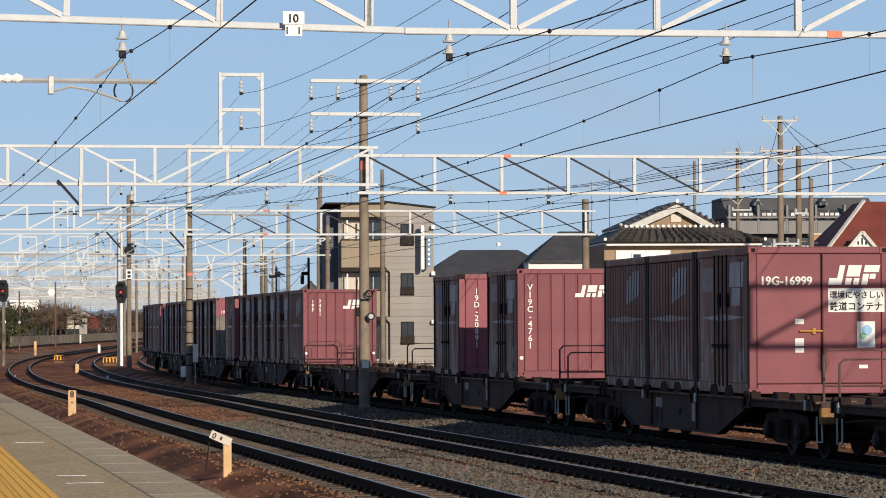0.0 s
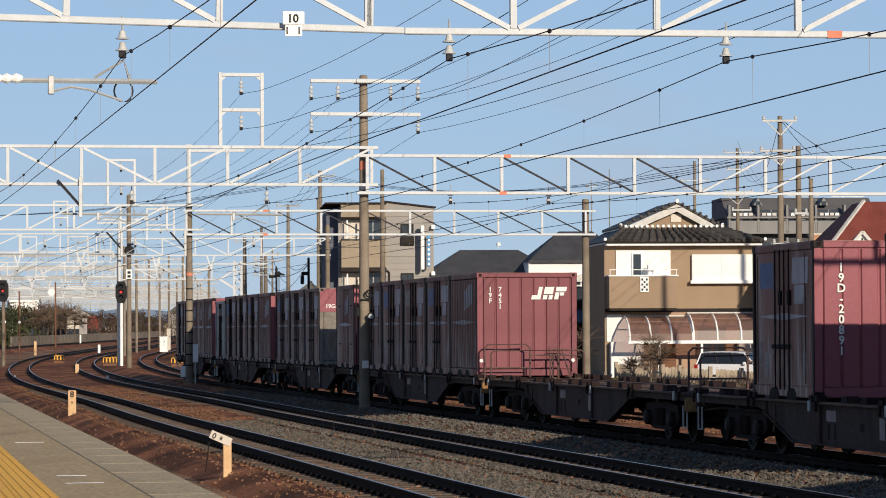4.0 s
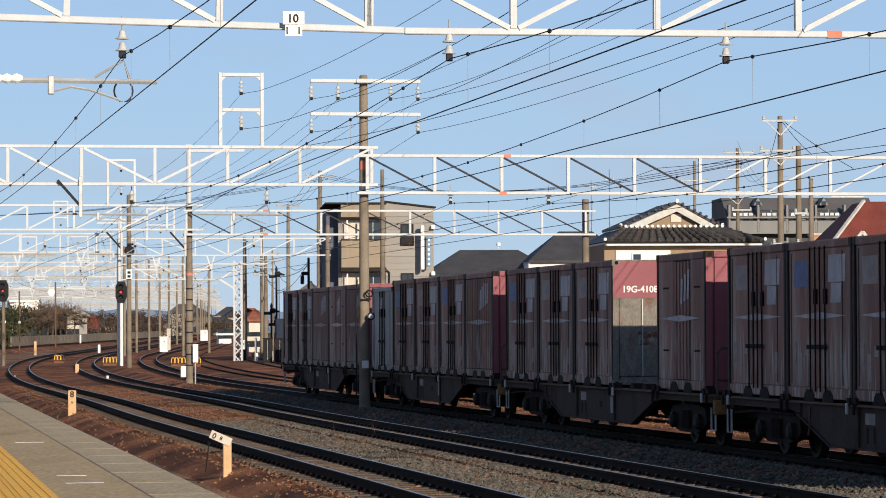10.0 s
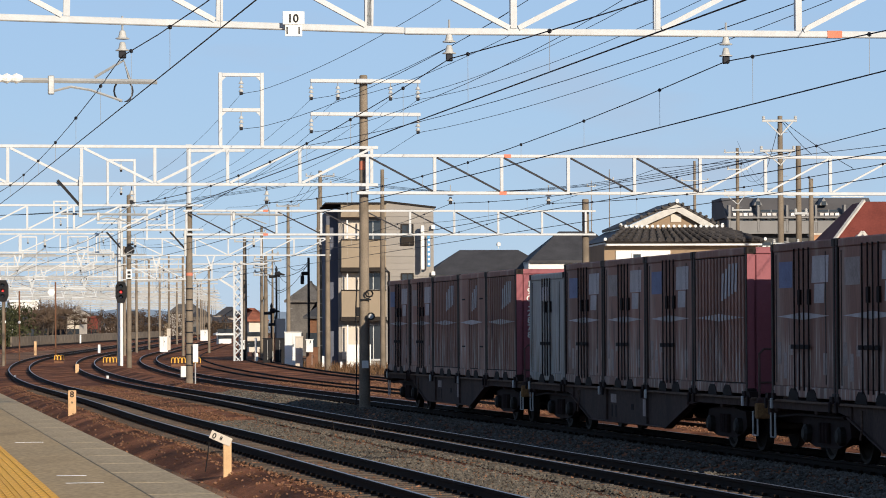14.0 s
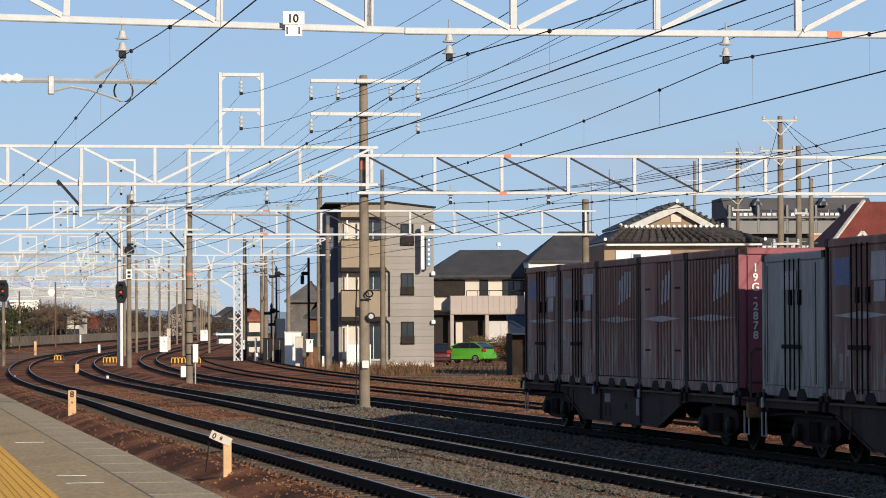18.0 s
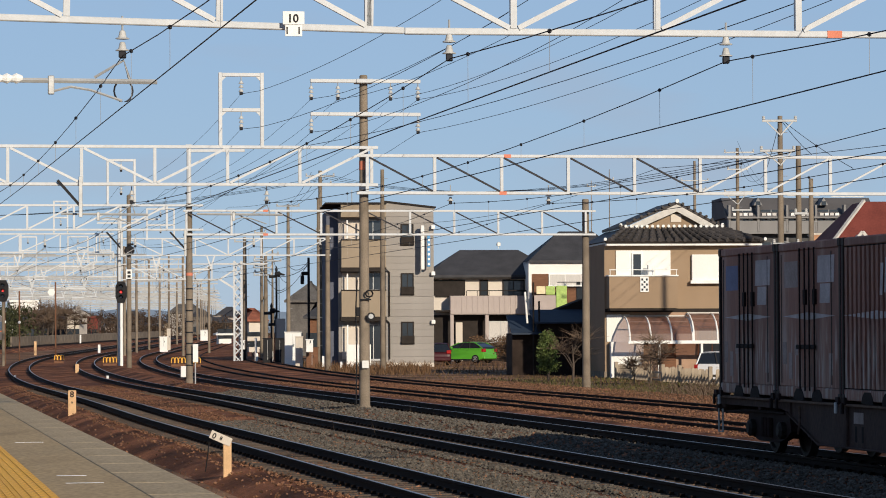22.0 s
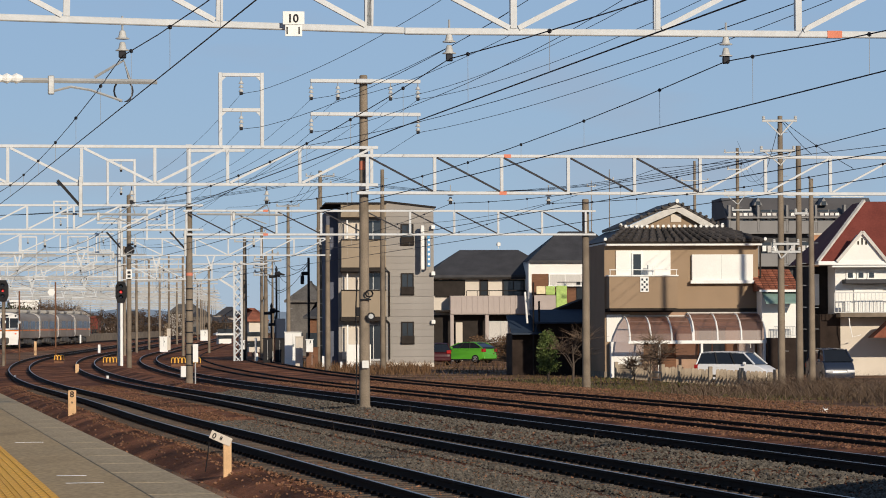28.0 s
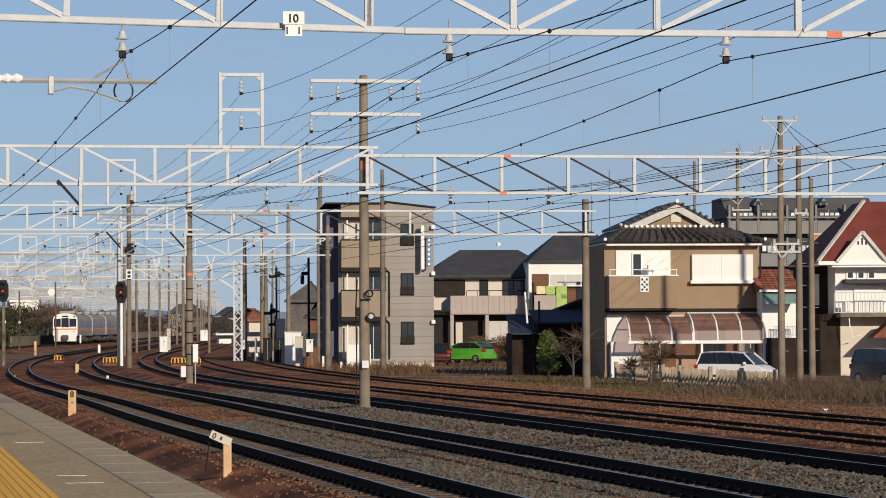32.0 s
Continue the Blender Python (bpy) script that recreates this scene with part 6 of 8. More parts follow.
def house_grey():
    """Three-storey house with lap siding and stacked balconies."""
    t = thing("grey_house", "three-storey grey sided house with tan balconies and shaded slate-blue side", "house", pose(-6.8, 226, -0.25, 0, 0, 4))
    k = 226 / 6153

    def zz(y):
        return 2.08 + (587 - y) * k + 0.25
    xs = lambda p: (p - 600) * k
    D = 9.0
    W = xs(769)
    part("core_wall", Geo().box(0.0, W - 0.05, 0.12, D, 0, 10.3), M_SIDING, t)
    # side facing away from the sun, its shade put into the slate-blue
    part("blue_side_wall", Geo().box(-0.75, 0.02, 0.9, D, 0, 10.2), M_SLATE, t, "side wall coloured slate-blue for its shade")
    # lap boards of the sided bay
    n = 23
    x0, x1 = xs(684), W
    hh = 10.0 / n
    tops = Geo().box(0, x1 - x0, 0, 0.1, 0.004, hh - 0.004, 0.007).mesh("siding_board", M_SIDING)
    for i in range(n):
        part("siding_board", tops, None, t, at=pose(x0, 0.02 - 0.0 + (i % 2) * 0.004, 0.25 + i * hh))
    part("parapet", Geo().prism([(x0 - 0.1, 10.25), (W + 0.08, 10.25), (W + 0.08, 10.35), (x0 - 0.1, 10.75)], 'y', -0.12, D), M_SIDING, t)
    part("roof_edge", Geo().beam((x0 - 0.15, -0.1, 10.80), (W + 0.15, -0.1, 10.40), 0.3, 0.1), M_WOOD_SHADE, t)
    part("base_course", Geo().box(x0, W, -0.02, 0.1, 0, 0.3), M_WALL_CREAM, t)
    for ya, yb in ((398, 432), (485, 520), (571, 607)):
        w = window(t, xs(712), xs(732), zz(yb), zz(ya), 0.0, M_WOOD_SHADE, 1, "barred_window")
        part("window_grille", Geo().box(xs(711), xs(734), -0.16, -0.12, zz(yb) - 0.05, zz(yb) + 0.45), M_WOOD_SHADE, w)
    # balconies
    xa, xb = xs(604), xs(683)
    part("roof_band", Geo().box(xa - 0.02, xb, -0.9, 0.12, zz(385), zz(362), 0.02), M_TANB, t)
    part("flat_roof", Geo().box(-0.9, xb + 0.05, -1.05, D, zz(362), zz(359), 0.02), M_WOOD_SHADE, t)
    for ya, yb in ((426, 474), (515, 561)):
        b = part("balcony", Geo().box(xa, xb, -0.95, 0.1, zz(yb), zz(ya), 0.02), M_TANB, t, "tan balcony front")
        part("balcony_underside", Geo().box(xa - 0.05, xb + 0.02, -0.97, 0.1, zz(yb + 7), zz(yb)), M_WOOD_SHADE, b)
        part("balcony_cap", Geo().box(xa - 0.03, xb + 0.02, -1.0, -0.85, zz(ya), zz(ya - 2), 0.01), M_WOOD_SHADE, b)
    for za, zb in ((390, 424), (483, 513), (575, 636)):
        window(t, xs(643), xs(680), zz(zb), zz(za), 0.1, M_GALV, 1)
        part("balcony_wall", Geo().box(xs(606), xs(640), 0.06, 0.12, zz(zb), zz(za)), M_WALL_CREAM, t)
        for p in (615, 638):
            part("white_post", Geo().box(xs(p) - 0.05, xs(p) + 0.05, -0.6, -0.5, zz(zb), zz(za), 0.01), M_WHITE, t)
    part("garden_wall", Geo().box(xs(612), xs(655), -1.4, -1.25, 0, 1.5, 0.02), M_WALLW, t)
    for p in (690,):
        g = Geo()
        g.tube([(xs(p), -0.1, zz(636)), (xs(p), -0.1, zz(572)), (xs(p - 7), -0.1, zz(566))], 0.05, 6)
        part("drain_pipe", g, M_WOOD_SHADE, t, "dark drain pipe")
        g = Geo()
        g.tube([(xs(p), -0.1, zz(560)), (xs(p), -0.1, zz(482)), (xs(p - 7), -0.1, zz(476))], 0.05, 6)
        part("drain_pipe", g, M_WOOD_SHADE, t, "dark drain pipe")
    part("sign_board", Geo().box(xs(745), xs(751), -0.9, -0.5, zz(478), zz(400), 0.02), M_WHITE, t, "white vertical sign board")
    sb = part("sign_board", Geo().box(xs(756), xs(761.5), -0.9, -0.5, zz(473), zz(415), 0.02), M_SIGNBLUE, t, "blue vertical sign board")
    for i in range(6):
        part("sign_bar", Geo().box(xs(757), xs(760.5), -0.906, -0.9, zz(470 - i * 8.5), zz(466 - i * 8.5)), M_WHITE, sb)
    for y in (402, 484, 570):
        part("wall_lamp", Geo().box(xs(764), xs(771), -0.3, 0.0, zz(y + 4), zz(y - 3), 0.03), M_WHITE, t)
    part("roof_antenna", Geo().tube([(xs(626), 1.5, 10.6), (xs(626), 1.5, 11.6)], 0.03, 5), M_GALV, t)


def house_dark_roof():
    t = thing("dark_roof_house", "cream two-storey house with dark slate hip roof and balcony", "house", pose(-0.7, 255, -0.25, 0, 0, 4))
    k = 255 / 6153
    zz = lambda y: 2.08 + (586.5 - y) * k + 0.25
    xs = lambda p: (p - 768) * k
    W = xs(934)
    part("wall", Geo().box(0, W, 1.2, 9, 0, zz(489)), M_WALL_CREAM, t)
    part("roof", hip_roof(0, xs(985), 1.2, 9.0, zz(487), zz(440) - zz(487), 0.6, 'x', 2.9), M_SLATE_ROOF, t, "dark slate hip roof")
    part("eave", Geo().box(-0.55, W, 0.65, 1.2, zz(494), zz(490)), M_WOOD_SHADE, t)
    part("wall_recess", Geo().box(xs(768), xs(826), 1.1, 1.2, zz(523), zz(496)), M_WOOD_SHADE, t)
    window(t, xs(775), xs(822), zz(523), zz(500), 1.15, M_WOOD_SHADE, 2)
    window(t, xs(853), xs(866), zz(523), zz(497), 1.18, M_WOOD_SHADE, 0, "balcony_door")
    window(t, xs(894), xs(931), zz(523), zz(497), 1.18, M_WOOD_SHADE, 1)
    b = part("balcony", Geo().box(xs(797), xs(931), -0.3, 1.2, zz(557), zz(524)), M_WALL_PINK, t, "pale panelled balcony front")
    n = 14
    pm = Geo().box(0.01, (xs(932) - xs(797)) / n - 0.01, -0.33, -0.3, zz(556), zz(525), 0.006).mesh("balcony_panel", M_WALL_PINK)
    for i in range(n):
        part("balcony_panel", pm, None, b, at=pose(xs(797) + i * (xs(932) - xs(797)) / n, 0, 0))
    part("balcony_rail", Geo().tube([(xs(826), -0.2, zz(515)), (xs(932), -0.2, zz(515))], 0.03, 5), M_WOOD_SHADE, b)
    for p in (826, 845, 866, 890, 932):
        part("rail_post", Geo().tube([(xs(p), -0.2, zz(524)), (xs(p), -0.2, zz(515))], 0.025, 5), M_WOOD_SHADE, b)
    # dark sheet fills the carport to stand for its shade
    part("carport_shade", Geo().box(xs(770), xs(932), 1.0, 1.2, 0, zz(558)), M_WOOD_SHADE, t)
    for p in (800, 862):
        part("pillar", Geo().box(xs(p) - 0.13, xs(p) + 0.13, -0.25, 0.1, 0, zz(558), 0.02), M_WALL_PINK, t)
    part("panel_wall", Geo().box(xs(808), xs(820), 0.6, 0.8, 0, zz(571)), M_WALL_CREAM, t)
    window(t, xs(868), xs(910), zz(605), zz(570), 0.98, M_GALV, 1, glass=M_CURTAIN)
    part("side_canopy", Geo().box(xs(770), xs(797), -0.2, 1.2, zz(552), zz(549)), M_WOOD_SHADE, t)
    part("roof_lamp", Geo().lathe([(0.02, zz(438)), (0.03, zz(434)), (0.16, zz(433)), (0.16, zz(428)), (0.05, zz(426))], 10, (xs(893), 4.5, 0)), M_WHITE, t)
    # a neighbour just to its side, nearer
    t = thing("white_house", "white and brown two-storey house with laundry on its balcony", "house", pose(6.26, 253.5, -0.3, 0, 0, 4))
    k = 253.5 / 6153
    zz = lambda y: 2.08 + (585.5 - y) * k + 0.3
    xs = lambda p: (p - 936) * k
    W = xs(1062)
    part("wall", Geo().box(0, W, 0, 8, 0, zz(462)), M_WALLW, t)
    part("roof", hip_roof(0.5, W + 2, 0.2, 7.6, zz(461), zz(407) - zz(461), 0.5, 'x', 2.6), M_SLATE_ROOF, t, "dark slate hip roof")
    part("brown_band", Geo().box(xs(941), xs(1030), -0.04, 0, zz(540), zz(485)), M_BROWNWOOD, t)
    window(t, xs(972), xs(1028), zz(505), zz(486), -0.05, M_WHITE, 1, glass=M_CURTAIN)
    part("downpipe", Geo().tube([(0.0, -0.1, zz(462)), (0.0, -0.1, 0.2)], 0.06, 6), M_WALLW, t)
    part("balcony", Geo().box(xs(941), xs(983), -1.2, 0, zz(556), zz(523)), M_WALL_PINK, t)
    part("balcony_rail", Geo().tube([(xs(983), -1.1, zz(500)), (xs(1040), -1.1, zz(500))], 0.03, 5), M_WOOD_SHADE, t)
    part("dark_window", Geo().box(xs(1020), xs(1050), -0.1, 0, zz(545), zz(500)), M_GLASS, t)
    for i, (p0, p1, y0, y1, m) in enumerate(((946, 962, 507, 521, M_LAUNDRY_Y), (963, 979, 507, 522, M_LAUNDRY_G), (981, 1000, 506, 545, M_LAUNDRY_G))):
        l = solid("hanging_towel", Geo().box(xs(p0), xs(p1), -1.3, -1.24, zz(y1), zz(y0), 0.02), m, "patterned towel hung over the balcony to dry" if i else "cream patterned towel hung out to dry", "towel", pose(6.26, 253.5, -0.3, 0, 0, 4), "laundry")


def house_shed():
    t = thing("dark_shed", "dark timber shed with a faded blue sheet roof", "shed", pose(3.75, 188, -0.4, 0, 0, 4))
    k = 188 / 6153
    zz = lambda y: 2.08 + (585.5 - y) * k + 0.4
    xs = lambda p: (p - 907) * k
    part("wall", Geo().box(0, xs(952), 0.3, 4, 0, zz(590)), M_SHED, t)
    part("wall", Geo().box(xs(952), xs(1042), 0, 5, 0, zz(572)), M_SHED, t)
    g = Geo()
    for (x0, x1, ya, yb) in ((907, 957, 560, 592), (948, 1042, 550, 573)):
        part("roof", Geo().prism([(-0.5, zz(yb)), (-0.5, zz(yb) + 0.08), (3.0, zz(ya) + 0.08), (3.0, zz(ya))], 'x', xs(x0) - 0.1, xs(x1)), M_BLUEROOF, t, "blue corrugated sheet roof")
    for i in range(9):
        x = xs(952) + i * 0.33
        part("wall_batten", Geo().box(x - 0.03, x + 0.03, -0.03, 0, 0, zz(573)), M_SHED, t)
    part("lean_roof", Geo().prism([(xs(975), zz(555)), (xs(1045), zz(528)), (xs(1045), zz(570)), (xs(975), zz(570))], 'y', 3.2, 6.0), M_SHED, t)
    for p, y0, w, m in ((928, 517, 0.06, M_WHITE), (943, 500, 0.05, M_WOOD_SHADE), (953, 533, 0.05, M_WOOD_SHADE)):
        v = solid("vent_pipe", Geo().tube([(xs(p) + (0.12 if w > 0.055 else 0), -0.3, zz(572) if w > 0.055 else 0), (xs(p), -0.3, zz(y0))], w, 8), m, "slender vent pipe standing beside the shed", "pipe", pose(3.75, 188, -0.4, 0, 0, 4), "vent pipes")


def house_white_red():
    t = thing("white_house", "white house with a steep red-brown roof and balcony", "house", pose(19.9, 183, -0.4, 0, 0, 4))
    k = 183 / 6153
    zz = lambda y: 2.08 + (583.3 - y) * k + 0.4
    xs = lambda p: (p - 1453) * k
    part("wall", Geo().box(xs(1478), xs(1640), 0, 8, 0, zz(468)), M_WALLW, t)
    # wall coloured near black to stand for the shaded gap beside the house
    part("side_wall", Geo().box(xs(1449), xs(1478), 2.2, 8, 0, zz(470)), M_WOOD_SHADE, t)
    part("side_window", Geo().box(xs(1450), xs(1462), 2.1, 2.2, zz(540), zz(484), 0.02), M_WHITE, t, "white side shutter")
    g = Geo()
    a, b = xs(1446), xs(1548)
    g.add([(a, -0.5, zz(465)), (b, 2.5, zz(354)), (b + 5, 2.5, zz(354)), (b + 5, -0.5, zz(465)), (a, 9, zz(465)), (b, 6, zz(354)), (b + 5, 6, zz(354)), (b + 5, 9, zz(465))],
          [(0, 3, 2, 1), (4, 0, 1, 5), (7, 4, 5, 6), (1, 2, 6, 5), (0, 4, 7, 3), (3, 7, 6, 2)])
    part("roof", g, M_ROOF_RED, t, "steep red-brown roof")
    part("verge_trim", Geo().beam((a - 0.05, -0.55, zz(463)), (b - 0.05, 2.45, zz(352)), 0.18, 0.12), M_BARGE, t)
    # dormer gable
    d = part("dormer", Geo().prism([(xs(1480), zz(463)), (xs(1562), zz(463)), (xs(1522), zz(415))], 'y', -0.7, 2), M_WALLW, t, "white dormer gable")
    for q0, q1 in (((xs(1476), zz(464)), (xs(1522), zz(411))), ((xs(1522), zz(411)), (xs(1566), zz(464)))):
        part("dormer_trim", Geo().beam((q0[0], -0.85, q0[1]), (q1[0], -0.85, q1[1]), 0.12, 0.16), M_BARGE, d)
    for p in (-1, 0, 1):
        part("dormer_scroll", Geo().box(xs(1522 + p * 7) - 0.04, xs(1522 + p * 7) + 0.04, -0.72, -0.7, zz(434), zz(428 if p else 422)), M_WOOD_SHADE, d)
    part("cornice", Geo().box(xs(1443), xs(1640), -0.8, 0.2, zz(470), zz(463), 0.03), M_WHITE, t, "white cornice")
    part("cornice", Geo().box(xs(1467), xs(1640), -0.9, 0.2, zz(474), zz(471), 0.02), M_WHITE, t)
    for p in (1499, 1518, 1537):
        window(t, xs(p), xs(p + 11), zz(493), zz(482), -0.02, M_WHITE, 0)
    part("balcony_canopy", Geo().box(xs(1490), xs(1640), -1.0, 0, zz(503), zz(495), 0.03), M_SLATE_ROOF, t)
    part("shutter", Geo().box(xs(1511), xs(1562), -0.1, 0, zz(555), zz(505), 0.01), M_WHITE, t, "white roller shutter")
    part("balcony_floor", Geo().box(xs(1478), xs(1640), -1.4, 0, zz(562), zz(554), 0.02), M_CONCRETE, t)
    railing(t, xs(1468), xs(1640), -1.35, zz(554), zz(518), M_GALV, 26)
    part("air_conditioner", Geo().box(xs(1487), xs(1498), -1.2, -0.8, zz(553), zz(535), 0.03), M_WHITE, t)
    part("hose", Geo().tube([(xs(1494), -1.2, zz(555)), (xs(1495), -1.3, zz(575)), (xs(1500), -1.3, zz(597)), (xs(1515), -1.3, zz(593))], 0.03, 6), M_WHITE, t)
    part("lower_wall", Geo().box(xs(1486), xs(1640), -0.06, 0.0, 0, zz(563)), M_WALL_CREAM, t)
    # near-black block stands for the shaded space under the balcony
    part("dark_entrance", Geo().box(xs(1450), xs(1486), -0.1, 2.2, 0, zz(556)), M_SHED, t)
    part("carport_roof", Geo().prism([(xs(1525), zz(598)), (xs(1640), zz(598)), (xs(1640), zz(550)), (xs(1560), zz(566))], 'y', -3, -1.6), M_TILE_RED, t, "old red tile porch roof")
    # low house between, with a tiled roof and awning
    t = thing("low_tile_house", "low white house with old red tiles and a green awning", "house", pose(16.3, 179, -0.4, 0, 0, 4))
    k = 179 / 6153
    zz = lambda y: 2.08 + (583.6 - y) * k + 0.4
    xs = lambda p: (p - 1344) * k
    part("wall", Geo().box(0.1, xs(1410), 0, 6, 0, zz(512)), M_WALLW, t)
    r = part("roof", Geo().prism([(-0.4, zz(515)), (3.2, zz(476)), (6.4, zz(515))], 'x', -0.1, xs(1414)), M_TILE_RED, t, "weathered red tile roof")
    tm = Geo().box(-0.15, 0.15, -0.14, 0.14, 0, 0.05, 0.015).mesh("roof_tile", M_TILE_RED)
    sl = math.atan2(zz(476) - zz(515), 3.6)
    for i in range(7):
        for j in range(9):
            f = (j + 0.5) / 9
            part("roof_tile", tm, None, r, at=pose(0.05 + i * 0.31, -0.4 + 3.6 * f, zz(515) + (zz(476) - zz(515)) * f + 0.02) @ Matrix.Rotation(sl, 4, 'X'))
    part("gutter", Geo().box(-0.1, xs(1414), -0.55, -0.42, zz(517), zz(513)), M_WHITE, t)
    # solid dark block in place of a shaded opening below the wall
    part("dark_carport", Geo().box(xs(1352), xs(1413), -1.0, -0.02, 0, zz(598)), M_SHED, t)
    part("awning", Geo().prism([(-1.3, zz(536)), (-0.05, zz(516)), (-0.05, zz(519)), (-1.3, zz(538))], 'x', 0.1, xs(1408)), M_GREEN_AWN, t, "faded green awning")
    railing(t, xs(1366), xs(1404), -0.5, zz(595), zz(577), M_GALV, 14)
    t = thing("brick_chimney_house", "orange brick stair tower of a house", "tower", pose(22.4, 210, -0.4))
    part("tower_wall", Geo().box(0, 0.75, 0, 3, 0, 2.08 + (583 - 416) * 210 / 6153 + 0.4), M_BRICK_OR, t)
    part("coping", Geo().box(-0.05, 0.8, -0.05, 3.05, 8.18, 8.3, 0.02), M_WALL_CREAM, t)


def apartment_block():
    t = thing("apartment_block", "grey five-storey apartment block with balconies and dormers", "apartment building", pose(33.0, 400, 0, 0, 0, 4))
    k = 400 / 6153
    zz = lambda y: 2.08 + (583 - y) * k
    xs = lambda p: (p - 1302) * k
    W = xs(1560)
    m_wall = mat("apartment_wall", (0.23, 0.225, 0.22), 0.85, vary=0.1, scale=0.3)
    # darker copy of the wall grey, for shade behind the balconies
    m_dark = mat("apartment_recess_shade", (0.07, 0.07, 0.072), 0.8, vary=0.2, scale=1)
    m_roof = mat("apartment_roof", (0.115, 0.11, 0.11), 0.8, vary=0.1, scale=0.5)
    part("wall", Geo().box(0, W, 1.3, 12, -1, zz(384)), m_dark, t)
    part("roof", Geo().prism([(0.0, zz(384)), (4.5, zz(347)), (12, zz(347)), (12, zz(384))], 'x', -0.3, W + 0.3), m_roof, t, "dark mansard roof")
    part("eave", Geo().box(-0.3, W + 0.3, -0.3, 1.3, zz(386), zz(383)), m_wall, t)
    for row, y in enumerate((412, 470, 530)):
        part("slab", Geo().box(0, W, 0, 1.3, zz(y + 1), zz(y - 3)), m_wall, t)
        for i in range(5):
            x = i * W / 5
            b = part("balcony", Geo().box(x + 0.15, x + W / 5 - 0.15, 0, 0.12, zz(y - 3), zz(y - 22)), m_wall, t)
            part("bay_wall", Geo().box(x - 0.12, x + 0.12, 0, 1.3, zz(y), zz(y - 50)), m_wall, t)
            w = part("window", Geo().box(x + 0.5, x + W / 5 - 0.5, 1.26, 1.3, zz(y - 8), zz(y - 42)), M_GLASS, t)
            part("window_frame", Geo().box(x + W / 10 - 0.06, x + W / 10 + 0.06, 1.24, 1.3, zz(y - 8), zz(y - 42)), m_wall, w)
            for q in range(4):
                part("laundry", Geo().box(x + 0.5 + q * 0.6, x + 0.95 + q * 0.6, 0.4, 0.45, zz(y - 36), zz(y - 26 + 2 * (q % 2))), M_CURTAIN if (q + i + row) % 2 else M_WHITE, b)
    for p in (1356, 1474):
        d = part("dormer", Geo().prism([(xs(p - 8), zz(362)), (xs(p + 8), zz(362)), (xs(p), zz(348))], 'y', 1.2, 4.5), m_wall, t, "small white dormer")
        part("dormer_window", Geo().box(xs(p - 4), xs(p + 4), 1.15, 1.2, zz(362), zz(355)), M_GLASS, d)
    for p, y in ((1330, 335), (1420, 338), (1500, 340)):
        part("roof_rail", Geo().box(xs(p), xs(p + 60), 6, 6.1, zz(y + 5), zz(y + 3)), M_GALV, t)


house_tan()
house_grey()
house_dark_roof()
house_shed()
house_white_red()
apartment_block()


# ---- vehicles ----
M_TYRE = mat("tyre", (0.02, 0.02, 0.02), 0.85)
M_RIM = mat("alloy_rim", (0.55, 0.55, 0.56), 0.35, 0.7)
M_CARGLASS = glass_mat("car_glass", (0.015, 0.017, 0.02), 0.05)
M_LAMPRED = mat("tail_lens", (0.35, 0.02, 0.02), 0.25)
M_LAMPCLEAR = mat("head_lens", (0.65, 0.66, 0.68), 0.15)


